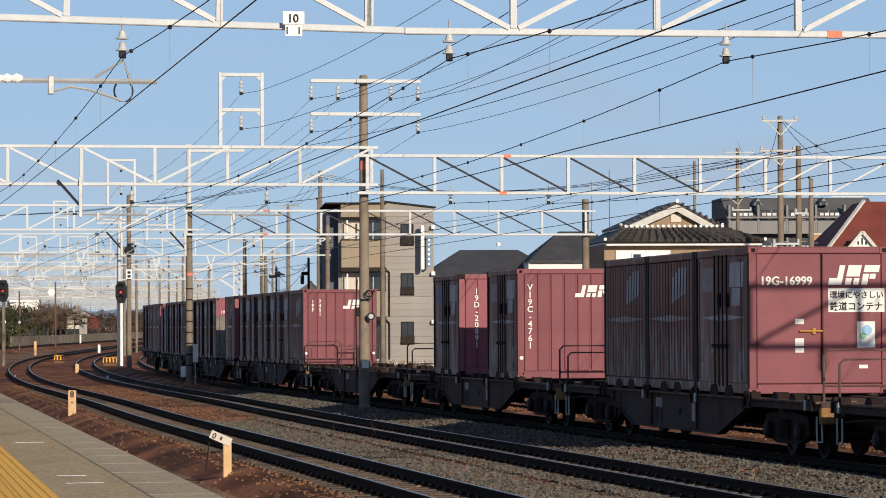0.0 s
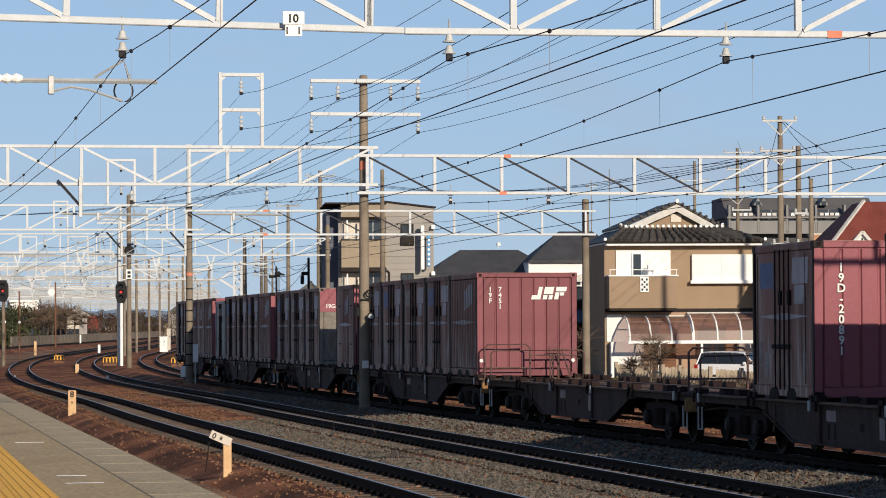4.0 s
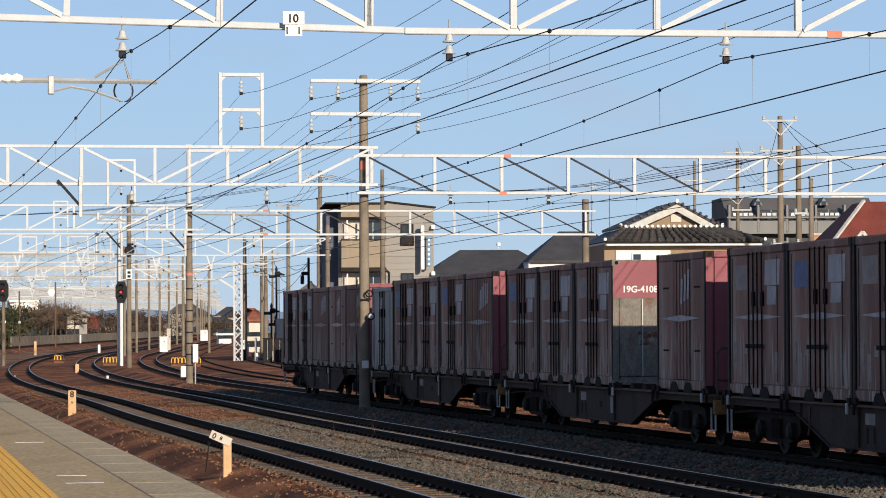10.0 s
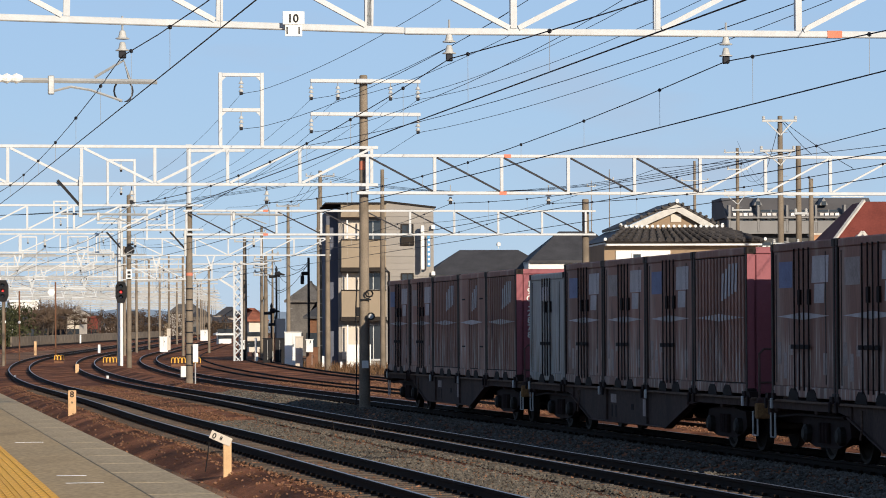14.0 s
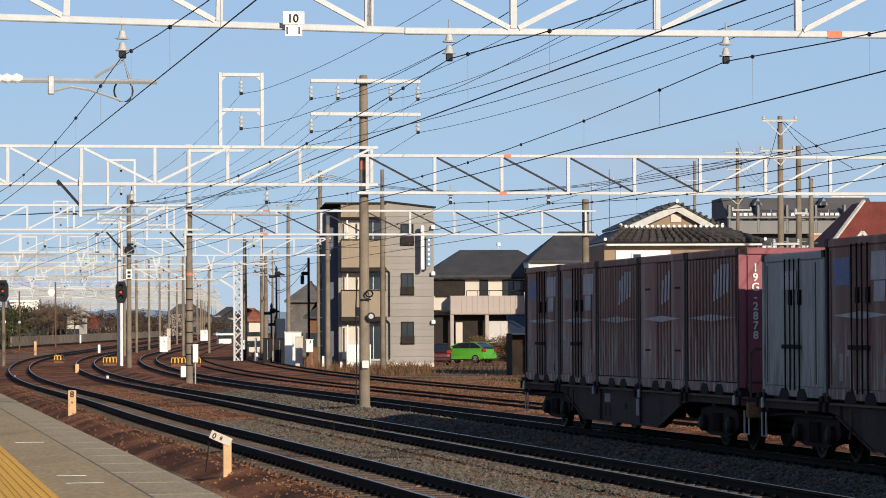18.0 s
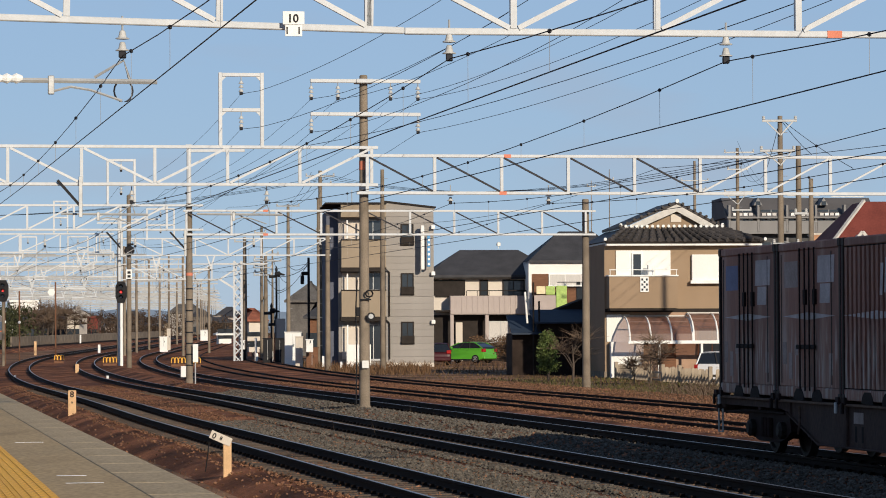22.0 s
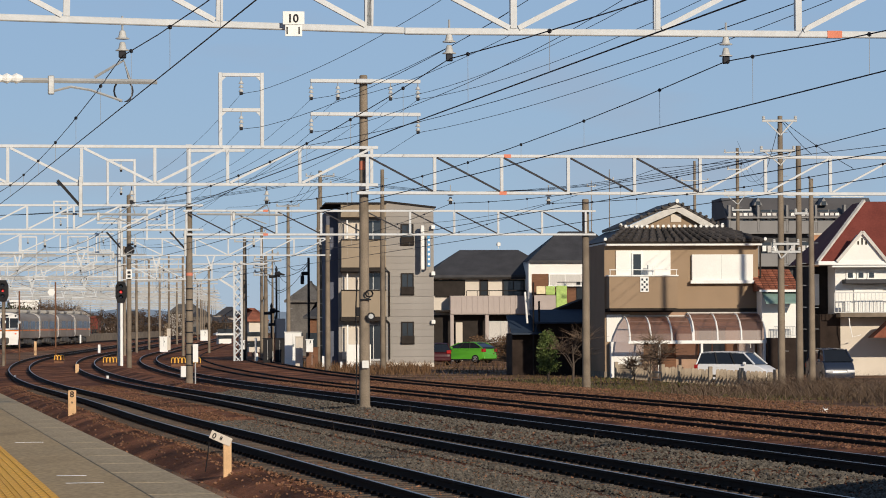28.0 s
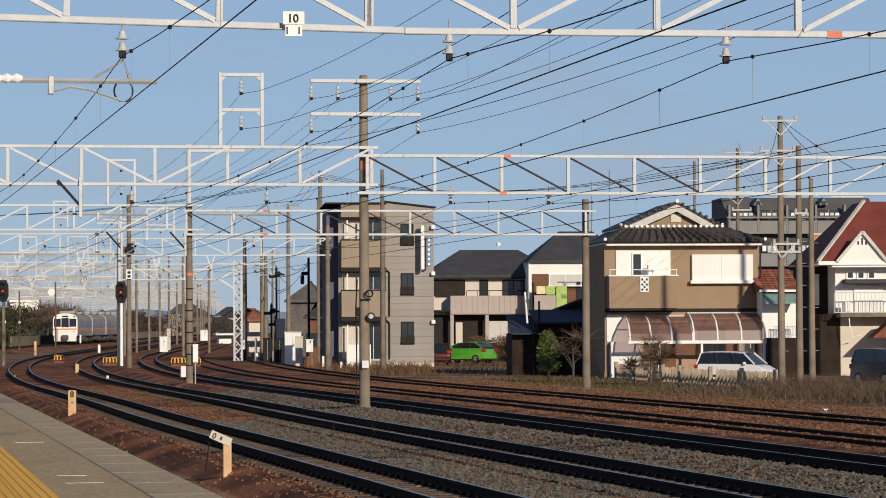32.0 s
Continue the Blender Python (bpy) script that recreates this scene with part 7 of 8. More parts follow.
def car(name, label, paint, m, length=3.9, width=1.69, height=1.48, hood=0.82, hood_len=0.95, van=False):
    """A car with its nose along +x; origin on the ground under its middle."""
    t = thing(name, label, "car", m)
    L, W = length / 2, width / 2
    nose = hood * 0.80
    # rounded lower body, lofted across from one flank to the other
    body = [(-L + 0.05, 0.32), (-L, 0.48), (-L + 0.02, 0.72), (-L + 0.08, hood + 0.02), (-L + 0.2, hood + 0.12), (0.0, hood + 0.11), (L - hood_len, hood + 0.09),
            (L - hood_len * 0.6, hood), (L - hood_len * 0.25, nose + 0.03), (L - 0.06, nose - 0.1), (L, 0.45), (L - 0.05, 0.28), (L - 0.35, 0.2), (-L + 0.35, 0.2)]
    g = Geo()
    n = len(body)
    rings = [(-W, 0.955), (-W + 0.03, 0.978), (-W + 0.12, 0.995), (-W + 0.3, 1.0), (W - 0.3, 1.0), (W - 0.12, 0.995), (W - 0.03, 0.978), (W, 0.955)]
    vs = [(x * k, y, 0.55 + (z - 0.55) * k) for y, k in rings for x, z in body]
    fs = [tuple(range(n)), tuple(range(len(vs) - 1, len(vs) - n - 1, -1))]
    for r in range(len(rings) - 1):
        fs += [(r * n + i, (r + 1) * n + i, (r + 1) * n + (i + 1) % n, r * n + (i + 1) % n) for i in range(n)]
    part("body", g.add(vs, fs), paint, t, smooth=True)
    # greenhouse: curved glass core leaning inwards, a rounded roof panel and pillars
    a0, a1 = -L + (0.10 if van else 0.08), L - hood_len + 0.12
    r0, r1 = -L + (0.28 if van else 0.78), a1 - (0.62 if van else 0.92)
    zb, zt = hood + 0.08, height - 0.07
    w0, w1 = W - 0.05, W - 0.19
    wide = lambda z: w0 - (w0 - w1) * (z - zb) / (zt - zb)
    top = [(r0, zt - 0.02), (r0 + 0.2, zt + 0.02), ((r0 + r1) / 2, zt + 0.035), (r1 - 0.25, zt + 0.01), (r1, zt - 0.03)]
    shell = [(a1, zb), (a0, zb), (a0 + 0.16 * (r0 - a0), zb + 0.3 * (zt - zb))] + top
    n = len(shell)
    core = Geo().add([(x, sg * wide(z), z) for sg in (-1, 1) for x, z in shell], [tuple(range(n)), tuple(range(2 * n - 1, n - 1, -1))] + [(i, n + i, n + (i + 1) % n, (i + 1) % n) for i in range(n)])
    part("cabin_glass", core, M_CARGLASS, t, "dark tinted glass")
    skin = Geo()
    for i, (x, z) in enumerate(top):
        y = wide(z) + 0.015
        skin.v += [(x, -y, z - 0.03), (x, -y + 0.06, z + 0.022), (x, 0, z + 0.045), (x, y - 0.06, z + 0.022), (x, y, z - 0.03)]
        if i:
            skin.f += [(i * 5 + k - 5, i * 5 + k - 4, i * 5 + k + 1, i * 5 + k) for k in range(4)]
    part("roof", skin, paint, t, smooth=True)
    part("tailgate", Geo().prism([(a0 - 0.01, zb - 0.02), (a0 + 0.2 * (r0 - a0), zb + 0.12 * (zt - zb)), (a0 + 0.24 * (r0 - a0), zb + 0.1 * (zt - zb)), (a0 + 0.05, zb - 0.03)], 'y', -w0, w0), paint, t)
    for sg in (-1, 1):
        for f0, f1, pm in ((0.0, 0.0, paint), (0.36, 0.33, M_BLACK), (0.66, 0.68, M_BLACK), (1.0, 1.0, paint)):
            p = (a0 + (a1 - a0) * f0, sg * (w0 + 0.01), zb)
            q = (r0 + (r1 - r0) * f1, sg * (w1 + 0.012), zt)
            part("pillar", Geo().beam(p, q, 0.07, 0.05), pm, t)
        part("door_mirror", Geo().box(a1 - 0.55, a1 - 0.4, sg * W - 0.06 + sg * 0.08, sg * W + 0.06 + sg * 0.08, zb - 0.02, zb + 0.12, 0.03), paint, t)
        for x in (0.15, -0.65):
            part("door_handle", Geo().box(x - 0.08, x + 0.08, min(sg * W, sg * (W + 0.02)), max(sg * W, sg * (W + 0.02)), hood - 0.05, hood - 0.01), paint, t)
        part("sill", Geo().box(-L + 0.75, L - 0.8, min(sg * (W - 0.08), sg * (W + 0.004)), max(sg * (W - 0.08), sg * (W + 0.004)), 0.2, 0.3), M_BLACK, t)
        part("tail_light", Geo().box(-L - 0.01, -L + 0.2, min(sg * (W - 0.3), sg * (W + 0.004)), max(sg * (W - 0.3), sg * (W + 0.004)), 0.78, 1.0, 0.02), M_LAMPRED, t)
        part("headlight", Geo().box(L - 0.3, L + 0.0, min(sg * (W - 0.4), sg * (W - 0.02)), max(sg * (W - 0.4), sg * (W - 0.02)), 0.55, 0.68, 0.02), M_LAMPCLEAR, t)
        for x in (-L + 0.68, L - 0.72):
            y = sg * (W - 0.09)
            w = part("wheel", Geo().lathe([(0.2, -0.1), (0.29, -0.1), (0.305, -0.06), (0.305, 0.06), (0.29, 0.1), (0.2, 0.1)], 18, (x, y, 0.305), 'y'), M_TYRE, t, smooth=True)
            r = Geo().lathe([(0.06, -0.108), (0.195, -0.1), (0.2, 0.0), (0.195, 0.1), (0.06, 0.108)], 14, (x, y, 0.305), 'y')
            part("rim", r, M_RIM, w)
            for k in range(5):
                c, s = math.cos(k * 1.2566), math.sin(k * 1.2566)
                part("rim_gap", Geo().box(-0.03, 0.03, -0.115, 0.115, 0.08, 0.17, 0, pose(x, y, 0.305) @ Matrix.Rotation(k * 1.2566, 4, 'Y')), M_TYRE, w)
    part("rear_bumper", Geo().box(-L - 0.04, -L + 0.1, -W + 0.05, W - 0.05, 0.3, 0.55, 0.04), paint, t)
    return t


M_LIME = mat("lime_green_paint", (0.085, 0.33, 0.03), 0.3, vary=0.05, scale=1, spec=0.4)
M_CARWHITE = mat("white_car_paint", (0.75, 0.76, 0.77), 0.25, vary=0.02, spec=0.6)
M_CARNAVY = mat("dark_blue_paint", (0.02, 0.028, 0.05), 0.25, vary=0.05, spec=0.6)
M_CARPURPLE = mat("plum_paint", (0.05, 0.010, 0.015), 0.4, vary=0.05, spec=0.2)


VAN = []


def build_cars():
    def at(px, Y):
        return (px - 784) * Y / 6153
    car("green_hatchback", "lime green small hatchback parked beside a grey house", M_LIME, pose(at(825, 238), 238, -0.12, 0, 0, 146), 3.88, 1.69, 1.47, 0.93, 0.95)
    car("white_minivan", "white compact minivan parked behind a picket fence", M_CARWHITE, pose(at(1304, 165), 165, -0.55, 0, 0, -27), 3.75, 1.7, 1.62, 0.92, 0.8, True)
    VAN.append(car("dark_minivan", "dark blue small van driving out slowly between the houses", M_CARNAVY, pose(at(1362, 175.5), 175.5, -0.53, 0, 0, -88), 3.4, 1.48, 1.72, 1.0, 0.45, True))
    car("plum_car", "plum red car half hidden by the grey house", M_CARPURPLE, pose(at(776, 234.2), 234.2, -0.2, 0, 0, 93), 3.3, 1.46, 1.5)


# ---- masts, cables and lineside things ----
def utility_pole(px, Y, ytop, arms=(), words="grey concrete utility pole with crossarms", r=0.16, z0=-0.6):
    X = (px - 784) * Y / 6153
    top = 2.08 + (586.4 - 0.0047 * (px - 784) - ytop) * Y / 6153
    t = thing("utility_pole", words, "pole", pose(X, Y, z0), "utility poles")
    H = top - z0
    part("shaft", Geo().lathe([(r, -0.3), (r * 0.85, H * 0.5), (r * 0.62, H)], 12), M_CONCRETE, t, smooth=True)
    for ya, x0, x1, brace in arms:
        z = 2.08 + (586.4 - 0.0047 * (px - 784) - ya) * Y / 6153 - z0
        a = part("crossarm", Geo().box(x0, x1, -0.2, -0.12, z - 0.05, z + 0.05, 0.01), M_GALV, t)
        for x in (x0 + 0.06, x1 - 0.06):
            part("pin_insulator", Geo().lathe([(0.03, z + 0.04), (0.07, z + 0.07), (0.05, z + 0.13), (0.07, z + 0.16), (0.03, z + 0.2)], 8, (x, -0.16, 0)), M_PORCELAIN, a)
        if brace:
            part("brace", Geo().beam((x1 * 0.8, -0.16, z), (0, -0.16, z - 0.6), 0.05), M_GALV, t)
            part("brace", Geo().beam((x0 * 0.8, -0.16, z), (0, -0.16, z - 0.6), 0.05), M_GALV, t)
    for i in range(int(H / 0.9)):
        part("step_bolt", Geo().tube([(r * 0.7, 0, 1.8 + i * 0.9), (r + 0.14, 0, 1.8 + i * 0.9)], 0.012, 4), M_GALV, t) if 1.8 + i * 0.9 < H - 0.5 else None
    return X, Y, top


def cable(a, b, sag=0.5, r=0.009):
    t = thing("overhead_cable", "thin black service cable slung between poles", "cable", group="service cables")
    part("cable", wire_geo(span(a, b, sag, 10), r), M_WIRE, t)


def lattice_mast(px, Y, ytop, wide, material, words, z0, step=0.8):
    X = (px - 784) * Y / 6153
    top = 2.08 + (588 - ytop) * Y / 6153
    t = thing("lattice_mast", words, "mast", pose(X, Y, z0), "lattice masts")
    H, h = top - z0, wide / 2
    for x in (-h, h):
        for y in (-h, h):
            part("leg", Geo().box(x - 0.055, x + 0.055, y - 0.055, y + 0.055, 0, H), material, t)
    n = int(H / step)
    a = Geo().beam((-h, 0, 0), (h, 0, H / n), 0.075).mesh("lacing", material)
    b = Geo().beam((h, 0, 0), (-h, 0, H / n), 0.075).mesh("lacing", material)
    for i in range(n):
        for y in (-h, h):
            part("lacing", a if (i + (y > 0)) % 2 else b, None, t, at=pose(0, y, i * H / n))
    return X, top


def signal(px, Y, y0, y1, ybase, words):
    k = Y / 6153
    X = (px - 784) * k
    yh = 586.4 - 0.0047 * (px - 784)
    zb = 2.08 + (yh - ybase) * k
    z0, z1 = 2.08 + (yh - y1) * k, 2.08 + (yh - y0) * k
    t = thing("railway_signal", words, "signal", pose(X, Y, zb), "colour light signals")
    h0, h1 = z0 - zb, z1 - zb
    part("post", Geo().tube([(0.0, 0.15, -0.6), (0.0, 0.15, h1)], 0.1, 8), M_WHITE if px > 100 else M_CONCRETE, t)
    w = (h1 - h0) * 0.26
    part("backboard", Geo().prism([(-w, h0 + w), (-w * 0.6, h0), (w * 0.6, h0), (w, h0 + w), (w, h1 - w), (w * 0.6, h1), (-w * 0.6, h1), (-w, h1 - w)], 'y', -0.03, 0.03), M_BLACK, t, "black backboard")
    for i in range(3):
        z = h0 + (h1 - h0) * (0.25 + 0.25 * i)
        lit = i == 1
        part("lamp", Geo().lathe([(0.07, -0.06), (0.08, -0.03)], 12, (0, 0, z), 'y'), glow("red_aspect", (0.85, 0.06, 0.05), 0.8) if lit else M_CARGLASS, t, "lit red lamp" if lit else "")
        hood = Geo()
        hood.add([(0.15 * math.cos(a * math.pi / 6), y, z + 0.15 * math.sin(a * math.pi / 6)) for y in (-0.03, -0.32) for a in range(7)], [(a, a + 1, a + 8, a + 7) for a in range(6)])
        part("hood", hood, M_BLACK, t)
    return t


def box_on_ground(name, label, cat, px, Y, x0, x1, y0, y1, material, deep=0.5, group="", lid=True):
    k = Y / 6153
    yh = 586.4 - 0.0047 * (px - 784)
    zb, zt = 2.08 + (yh - y1) * k, 2.08 + (yh - y0) * k
    t = thing(name, label, cat, pose((px - 784) * k, Y, zb), group)
    a, b = (x0 - px) * k, (x1 - px) * k
    H = zt - zb
    part("casing", Geo().box(a, b, 0, deep, -0.4 if lid else -0.06, H, 0.02), material, t)
    if lid:
        part("lid", Geo().box(a - 0.04, b + 0.04, -0.05, deep + 0.04, H, H + 0.06, 0.02), material, t)
        part("door_seam", Geo().box((a + b) / 2 - 0.01, (a + b) / 2 + 0.01, -0.006, 0.0, 0.1, H - 0.08), M_GALV, t)
        part("handle", Geo().box((a + b) / 2 + 0.05, (a + b) / 2 + 0.09, -0.03, 0.0, H * 0.5, H * 0.5 + 0.15), M_BLACK, t)
    return t


def build_lineside():
    # three poles at the yard fence
    a = utility_pole(1382, 143, 205, ((214, -0.75, 0.68, True), (267, -0.85, 0.6, True), (432, -0.35, 0.75, True), (446, -0.4, 0.8, False)))
    b = utility_pole(1414, 143, 258, ((378, -0.2, 0.35, False),), "grey concrete utility pole with cable clamps")
    c = utility_pole(1436, 145.5, 316, (), "plain grey concrete utility pole", 0.15)
    utility_pole(1306, 230, 262, ((270, -0.9, 1.1, False), (300, -0.7, 0.7, False), (340, -0.9, 1.0, False), (346, -0.9, 0.6, True), (372, -0.4, 0.9, False)), "far concrete utility pole with crossarms")
    utility_pole(677, 205, 300, (), "brown concrete pole before the grey house", 0.17)
    d = utility_pole(567, 240, 302, ((312, -1.0, 1.0, False), (325, -0.8, 0.8, False), (408, -0.3, 2.2, False)), "concrete utility pole with stacked crossarms", 0.2)
    utility_pole(563, 225, 350, (), "plain concrete pole at the yard edge", 0.12)
    e = utility_pole(510, 270, 362, ((365, -0.9, 0.9, False), (375, -0.9, 0.9, False)), "far concrete utility pole with crossarms", 0.18)
    utility_pole(433, 265, 420, ((428, -0.8, 0.8, False),), "far weathered concrete pole", 0.2)
    utility_pole(1079, 300, 300, ((318, -0.4, 0.4, False),), "thin aerial mast above a roof", 0.05, -0.5)
    utility_pole(1047, 300, 320, ((330, -0.4, 0.4, False),), "thin aerial mast above a roof", 0.05, -0.5)
    utility_pole(1230, 300, 285, ((320, -1.2, 1.2, False), (335, -1.0, 1.0, False)), "far pole with crossarms behind the tan house", 0.17, -0.5)
    # two more poles of the street line, whose shadows fall on the tan house
    for x, y, h in ((24.78, 160.0, 14.6), (23.2, 153.0, 14.5)):
        utility_pole(784 + 6153 * x / y, y, 586 - (h - 2.08) * 6153 / y, (), "plain grey concrete utility pole of the street", 0.19)
    for x in (-0.6, 0.0, 0.55):
        cable((a[0] + x, 142.8, a[2] - 1.5), (d[0] + x, 240, d[2] - 0.3), 1.4, 0.012)
        cable((d[0] + x, 240, d[2] - 0.1), (e[0] + x * 0.6, 270, e[2] - 0.1), 0.5, 0.014)
        cable((d[0] + x, 240, d[2] - 0.6), (-60 + x, 330, 14), 1.5, 0.014)
        cable((a[0], 143, a[2] - 0.1), (a[0] + x * 3.2 + 1.3, 143 + x, a[2] - 1.6 - abs(x)), 0.1, 0.012)
        cable((a[0] + x, 142.9, a[2] - 2.9 - x), ((1306 - 784) * 230 / 6153, 229.8, 14 + x), 0.9, 0.010)
    # black lamp post and signal group by the points
    t = thing("lamp_post", "black post with a drooping lamp beside the grey house", "lamp post", pose((546 - 784) * 235 / 6153, 235, -0.3))
    part("post", Geo().tube([(0, 0, 0), (0, 0, 7.4)], 0.085, 8), M_BLACK, t)
    part("lamp_head", Geo().box(-0.5, 0.0, -0.1, 0.1, 6.2, 6.45, 0.05), M_BLACK, t)
    part("lamp_head", Geo().box(-0.55, -0.3, -0.1, 0.1, 5.6, 6.2, 0.05), M_BLACK, t)
    utility_pole(463, 262, 400, [(y, -0.55, 0.35, False) for y in (412, 458, 470, 482)], "concrete pole crowded with brackets and insulators", 0.15)
    utility_pole(470, 260, 452, [(y, -0.9, 0.5, False) for y in (462, 474, 487)], "weathered concrete pole crowded with brackets", 0.19)
    utility_pole(482, 268, 440, [(462, -0.7, 0.7, False), (450, -0.5, 0.5, False)], "slim grey pole with short crossarms", 0.1)
    stands = {463: 262, 470: 260, 482: 268, 487: 250, 510: 270, 546: 235}
    for k2, (xa, ya, xb, yb) in enumerate(((463, 470, 487, 500), (463, 480, 546, 470), (470, 490, 510, 505), (510, 470, 546, 462), (482, 455, 510, 500), (463, 530, 470, 490), (487, 520, 546, 465))):
        far_a, far_b = stands[xa], stands[xb]
        ka, kb = far_a / 6153, far_b / 6153
        cable(((xa - 784) * ka, far_a, 2.08 + (588 - ya) * ka), ((xb - 784) * kb, far_b, 2.08 + (588 - yb) * kb), 0.5 + 0.1 * (k2 % 3), 0.022)
    lattice_mast(421, 236, 462, 0.5, M_STEELW, "white lattice mast carrying a gantry", 0.0, 0.5)
    for z0, px in ((480, 489), (565, 488), (545, 480)):
        k = 250 / 6153
        t = thing("black_signal", "black signal head seen from behind", "signal", pose((px - 784) * k, 250, 0.0), "black signals")
        zc = 2.08 + (588 - z0) * k
        part("post", Geo().tube([(0, 0, -0.3), (0, 0, zc + 0.1)], 0.075, 8), M_BLACK, t)
        part("head", Geo().lathe([(0.10, -0.34), (0.16, -0.30), (0.2, 0.0), (0.12, 0.08)], 10, (0.22, -0.1, zc - 0.22), 'x'), M_BLACK, t, smooth=True)
        part("visor", Geo().prism([(0.15, zc - 0.08), (0.62, zc - 0.24), (0.56, zc - 0.34), (0.12, zc - 0.3)], 'y', -0.2, 0.2), M_BLACK, t)
        part("finial", Geo().lathe([(0.05, zc - 0.05), (0.11, zc + 0.08), (0.05, zc + 0.3), (0.01, zc + 0.36)], 8), M_BLACK, t)
        part("ladder_rail", Geo().tube([(0.18, 0.1, 0), (0.18, 0.1, zc)], 0.03, 5), M_BLACK, t)
        part("bracket", Geo().box(-0.55, 0.0, -0.05, 0.05, zc - 0.5, zc - 0.3, 0.02), M_BLACK, t)
    box_on_ground("relay_cabinet", "white relay cabinet beside the yard tracks", "cabinet", 515, 222, 503, 532, 589, 638, M_WHITE, 0.8, "white cabinets")
    box_on_ground("relay_cabinet", "small cream relay cabinet on legs", "cabinet", 528, 220, 522, 535, 597, 640, M_WALL_CREAM, 0.4, "white cabinets")
    box_on_ground("relay_cabinet", "white trackside cabinet on a post", "cabinet", 289, 300, 282, 296, 597, 615, M_WHITE, 0.5, "white cabinets")
    box_on_ground("relay_cabinet", "pale narrow trackside cabinet", "cabinet", 297, 300, 295, 301, 583, 612, M_WALL_CREAM, 0.4, "white cabinets")
    box_on_ground("relay_cabinet", "white cabinet by the yard road", "cabinet", 361, 340, 354, 369, 585, 596, M_WHITE, 0.7, "white cabinets")
    box_on_ground("relay_cabinet", "white small box on a post", "cabinet", 429, 240, 426, 432, 604, 618, M_WHITE, 0.3, "white cabinets")
    box_on_ground("relay_cabinet", "dark equipment rack beside the points", "cabinet", 472, 224, 465, 481, 600, 640, M_BLACK, 0.6, "dark racks")
    box_on_ground("relay_cabinet", "dark equipment rack beside the points", "cabinet", 430, 238, 426, 435, 620, 645, M_BLACK, 0.5, "dark racks")
    box_on_ground("relay_cabinet", "dark equipment box with cables", "cabinet", 494, 226, 486, 503, 600, 642, M_BLACK, 0.6, "dark racks")
    box_on_ground("covered_rack", "equipment rack under a dark blue sheet", "cabinet", 495, 232, 486, 504, 564, 645, M_CARNAVY, 0.7, "dark racks", False)
    box_on_ground("relay_cabinet", "small white junction box on a rusty stand", "cabinet", 547, 218, 541, 553, 602, 612, M_WHITE, 0.4, "white cabinets")
    box_on_ground("rusty_bin", "rust-brown steel bin beside the grey house", "bin", 551, 219, 541, 562, 616, 650, M_BROWNWOOD, 0.6)
    for px, y0, y1, Y in ((452, 598, 640, 235), (454, 625, 638, 230), (481, 622, 646, 232), (571, 630, 648, 215), (603, 640, 650, 205), (490, 605, 645, 240)):
        box_on_ground("marker_post", "short white marker post beside the track", "post", px, Y, px - 2, px + 2, y0, y1, M_WHITE, 0.12, "marker posts", False)
    # signals and the round mirror on a mast
    signal(214, 205.5, 498, 536, 640, "colour light signal showing red on a white post")
    signal(5, 225, 496, 534, 636, "colour light signal showing red at the yard's edge")
    t = thing("white_mast", "slim white steel mast with crossarms", "mast", pose((211 - 784) * 206.3 / 6153, 206.3, -0.3))
    part("shaft", Geo().tube([(0, 0, 0), (0, 0, 9.2)], 0.105, 10), M_STEELW, t)
    for z, x0, x1 in ((9.1, -1.0, 2.4), (8.9, -1.3, 1.3)):
        part("arm", Geo().box(x0, x1, -0.05, 0.05, z - 0.05, z + 0.05), M_STEELW, t)
    for px, Y, top in ((34, 260, 515), (98, 262, 500), (8, 250, 530)):
        k = Y / 6153
        z = 2.08 + (590 - top) * k
        t = thing("trackside_pole", "slim brown pole with white plates beside the line", "pole", pose((px - 784) * k, Y, 0.0), "trackside poles")
        part("shaft", Geo().tube([(0, 0, -0.5), (0, 0, z)], 0.06, 8), M_BROWNWOOD, t)
        if px == 98:
            part("plate", Geo().lathe([(0.3, -0.05), (0.3, -0.03)], 6, (-0.3, 0, z - 0.75), 'y'), M_WHITE, t, "white six-sided plate")
        else:
            part("plate", Geo().lathe([(0.11, -0.08), (0.11, -0.06)], 12, (0, 0, 2.9), 'y'), M_WHITE, t, "small round white plate")
    p = (228 - 784) * 200 / 6153
    concrete_pole(p, 200, -0.4, 10.4, 0.155, 0.12, words="concrete mast with a round black hood and white plate")
    t = thing("round_hood", "round black signal hood clamped to a mast", "signal", pose(p + 0.05, 199.7, 2.08 + (589 - 444) * 200 / 6153))
    part("dish", Geo().lathe([(0.05, -0.12), (0.2, -0.14), (0.3, -0.08), (0.31, 0.05), (0.2, 0.12)], 8, axis='y'), M_BLACK, t)
    part("cap", Geo().box(-0.1, 0.25, -0.1, 0.1, 0.3, 0.42, 0.03), M_BLACK, t)
    t = thing("mast_plate", "small white number plate on a mast", "sign", pose(p + 0.03, 199.75, 2.08 + (589 - 494) * 200 / 6153))
    part("plate", Geo().box(-0.17, 0.17, -0.02, 0.02, 0.0, 0.55, 0.01), M_WHITE, t)
    for z in (0.08, 0.3):
        part("plate_bar", Geo().box(-0.09, 0.09, -0.026, -0.02, z, z + 0.14), M_BLACK, t)
    # plates and gear on the near masts
    q = spot(14.2, 94.4, 0)
    t = thing("mast_box", "pale blue plate strapped to the tall mast", "plate", pose(q.x + 0.02, q.y - 0.22, 1.05))
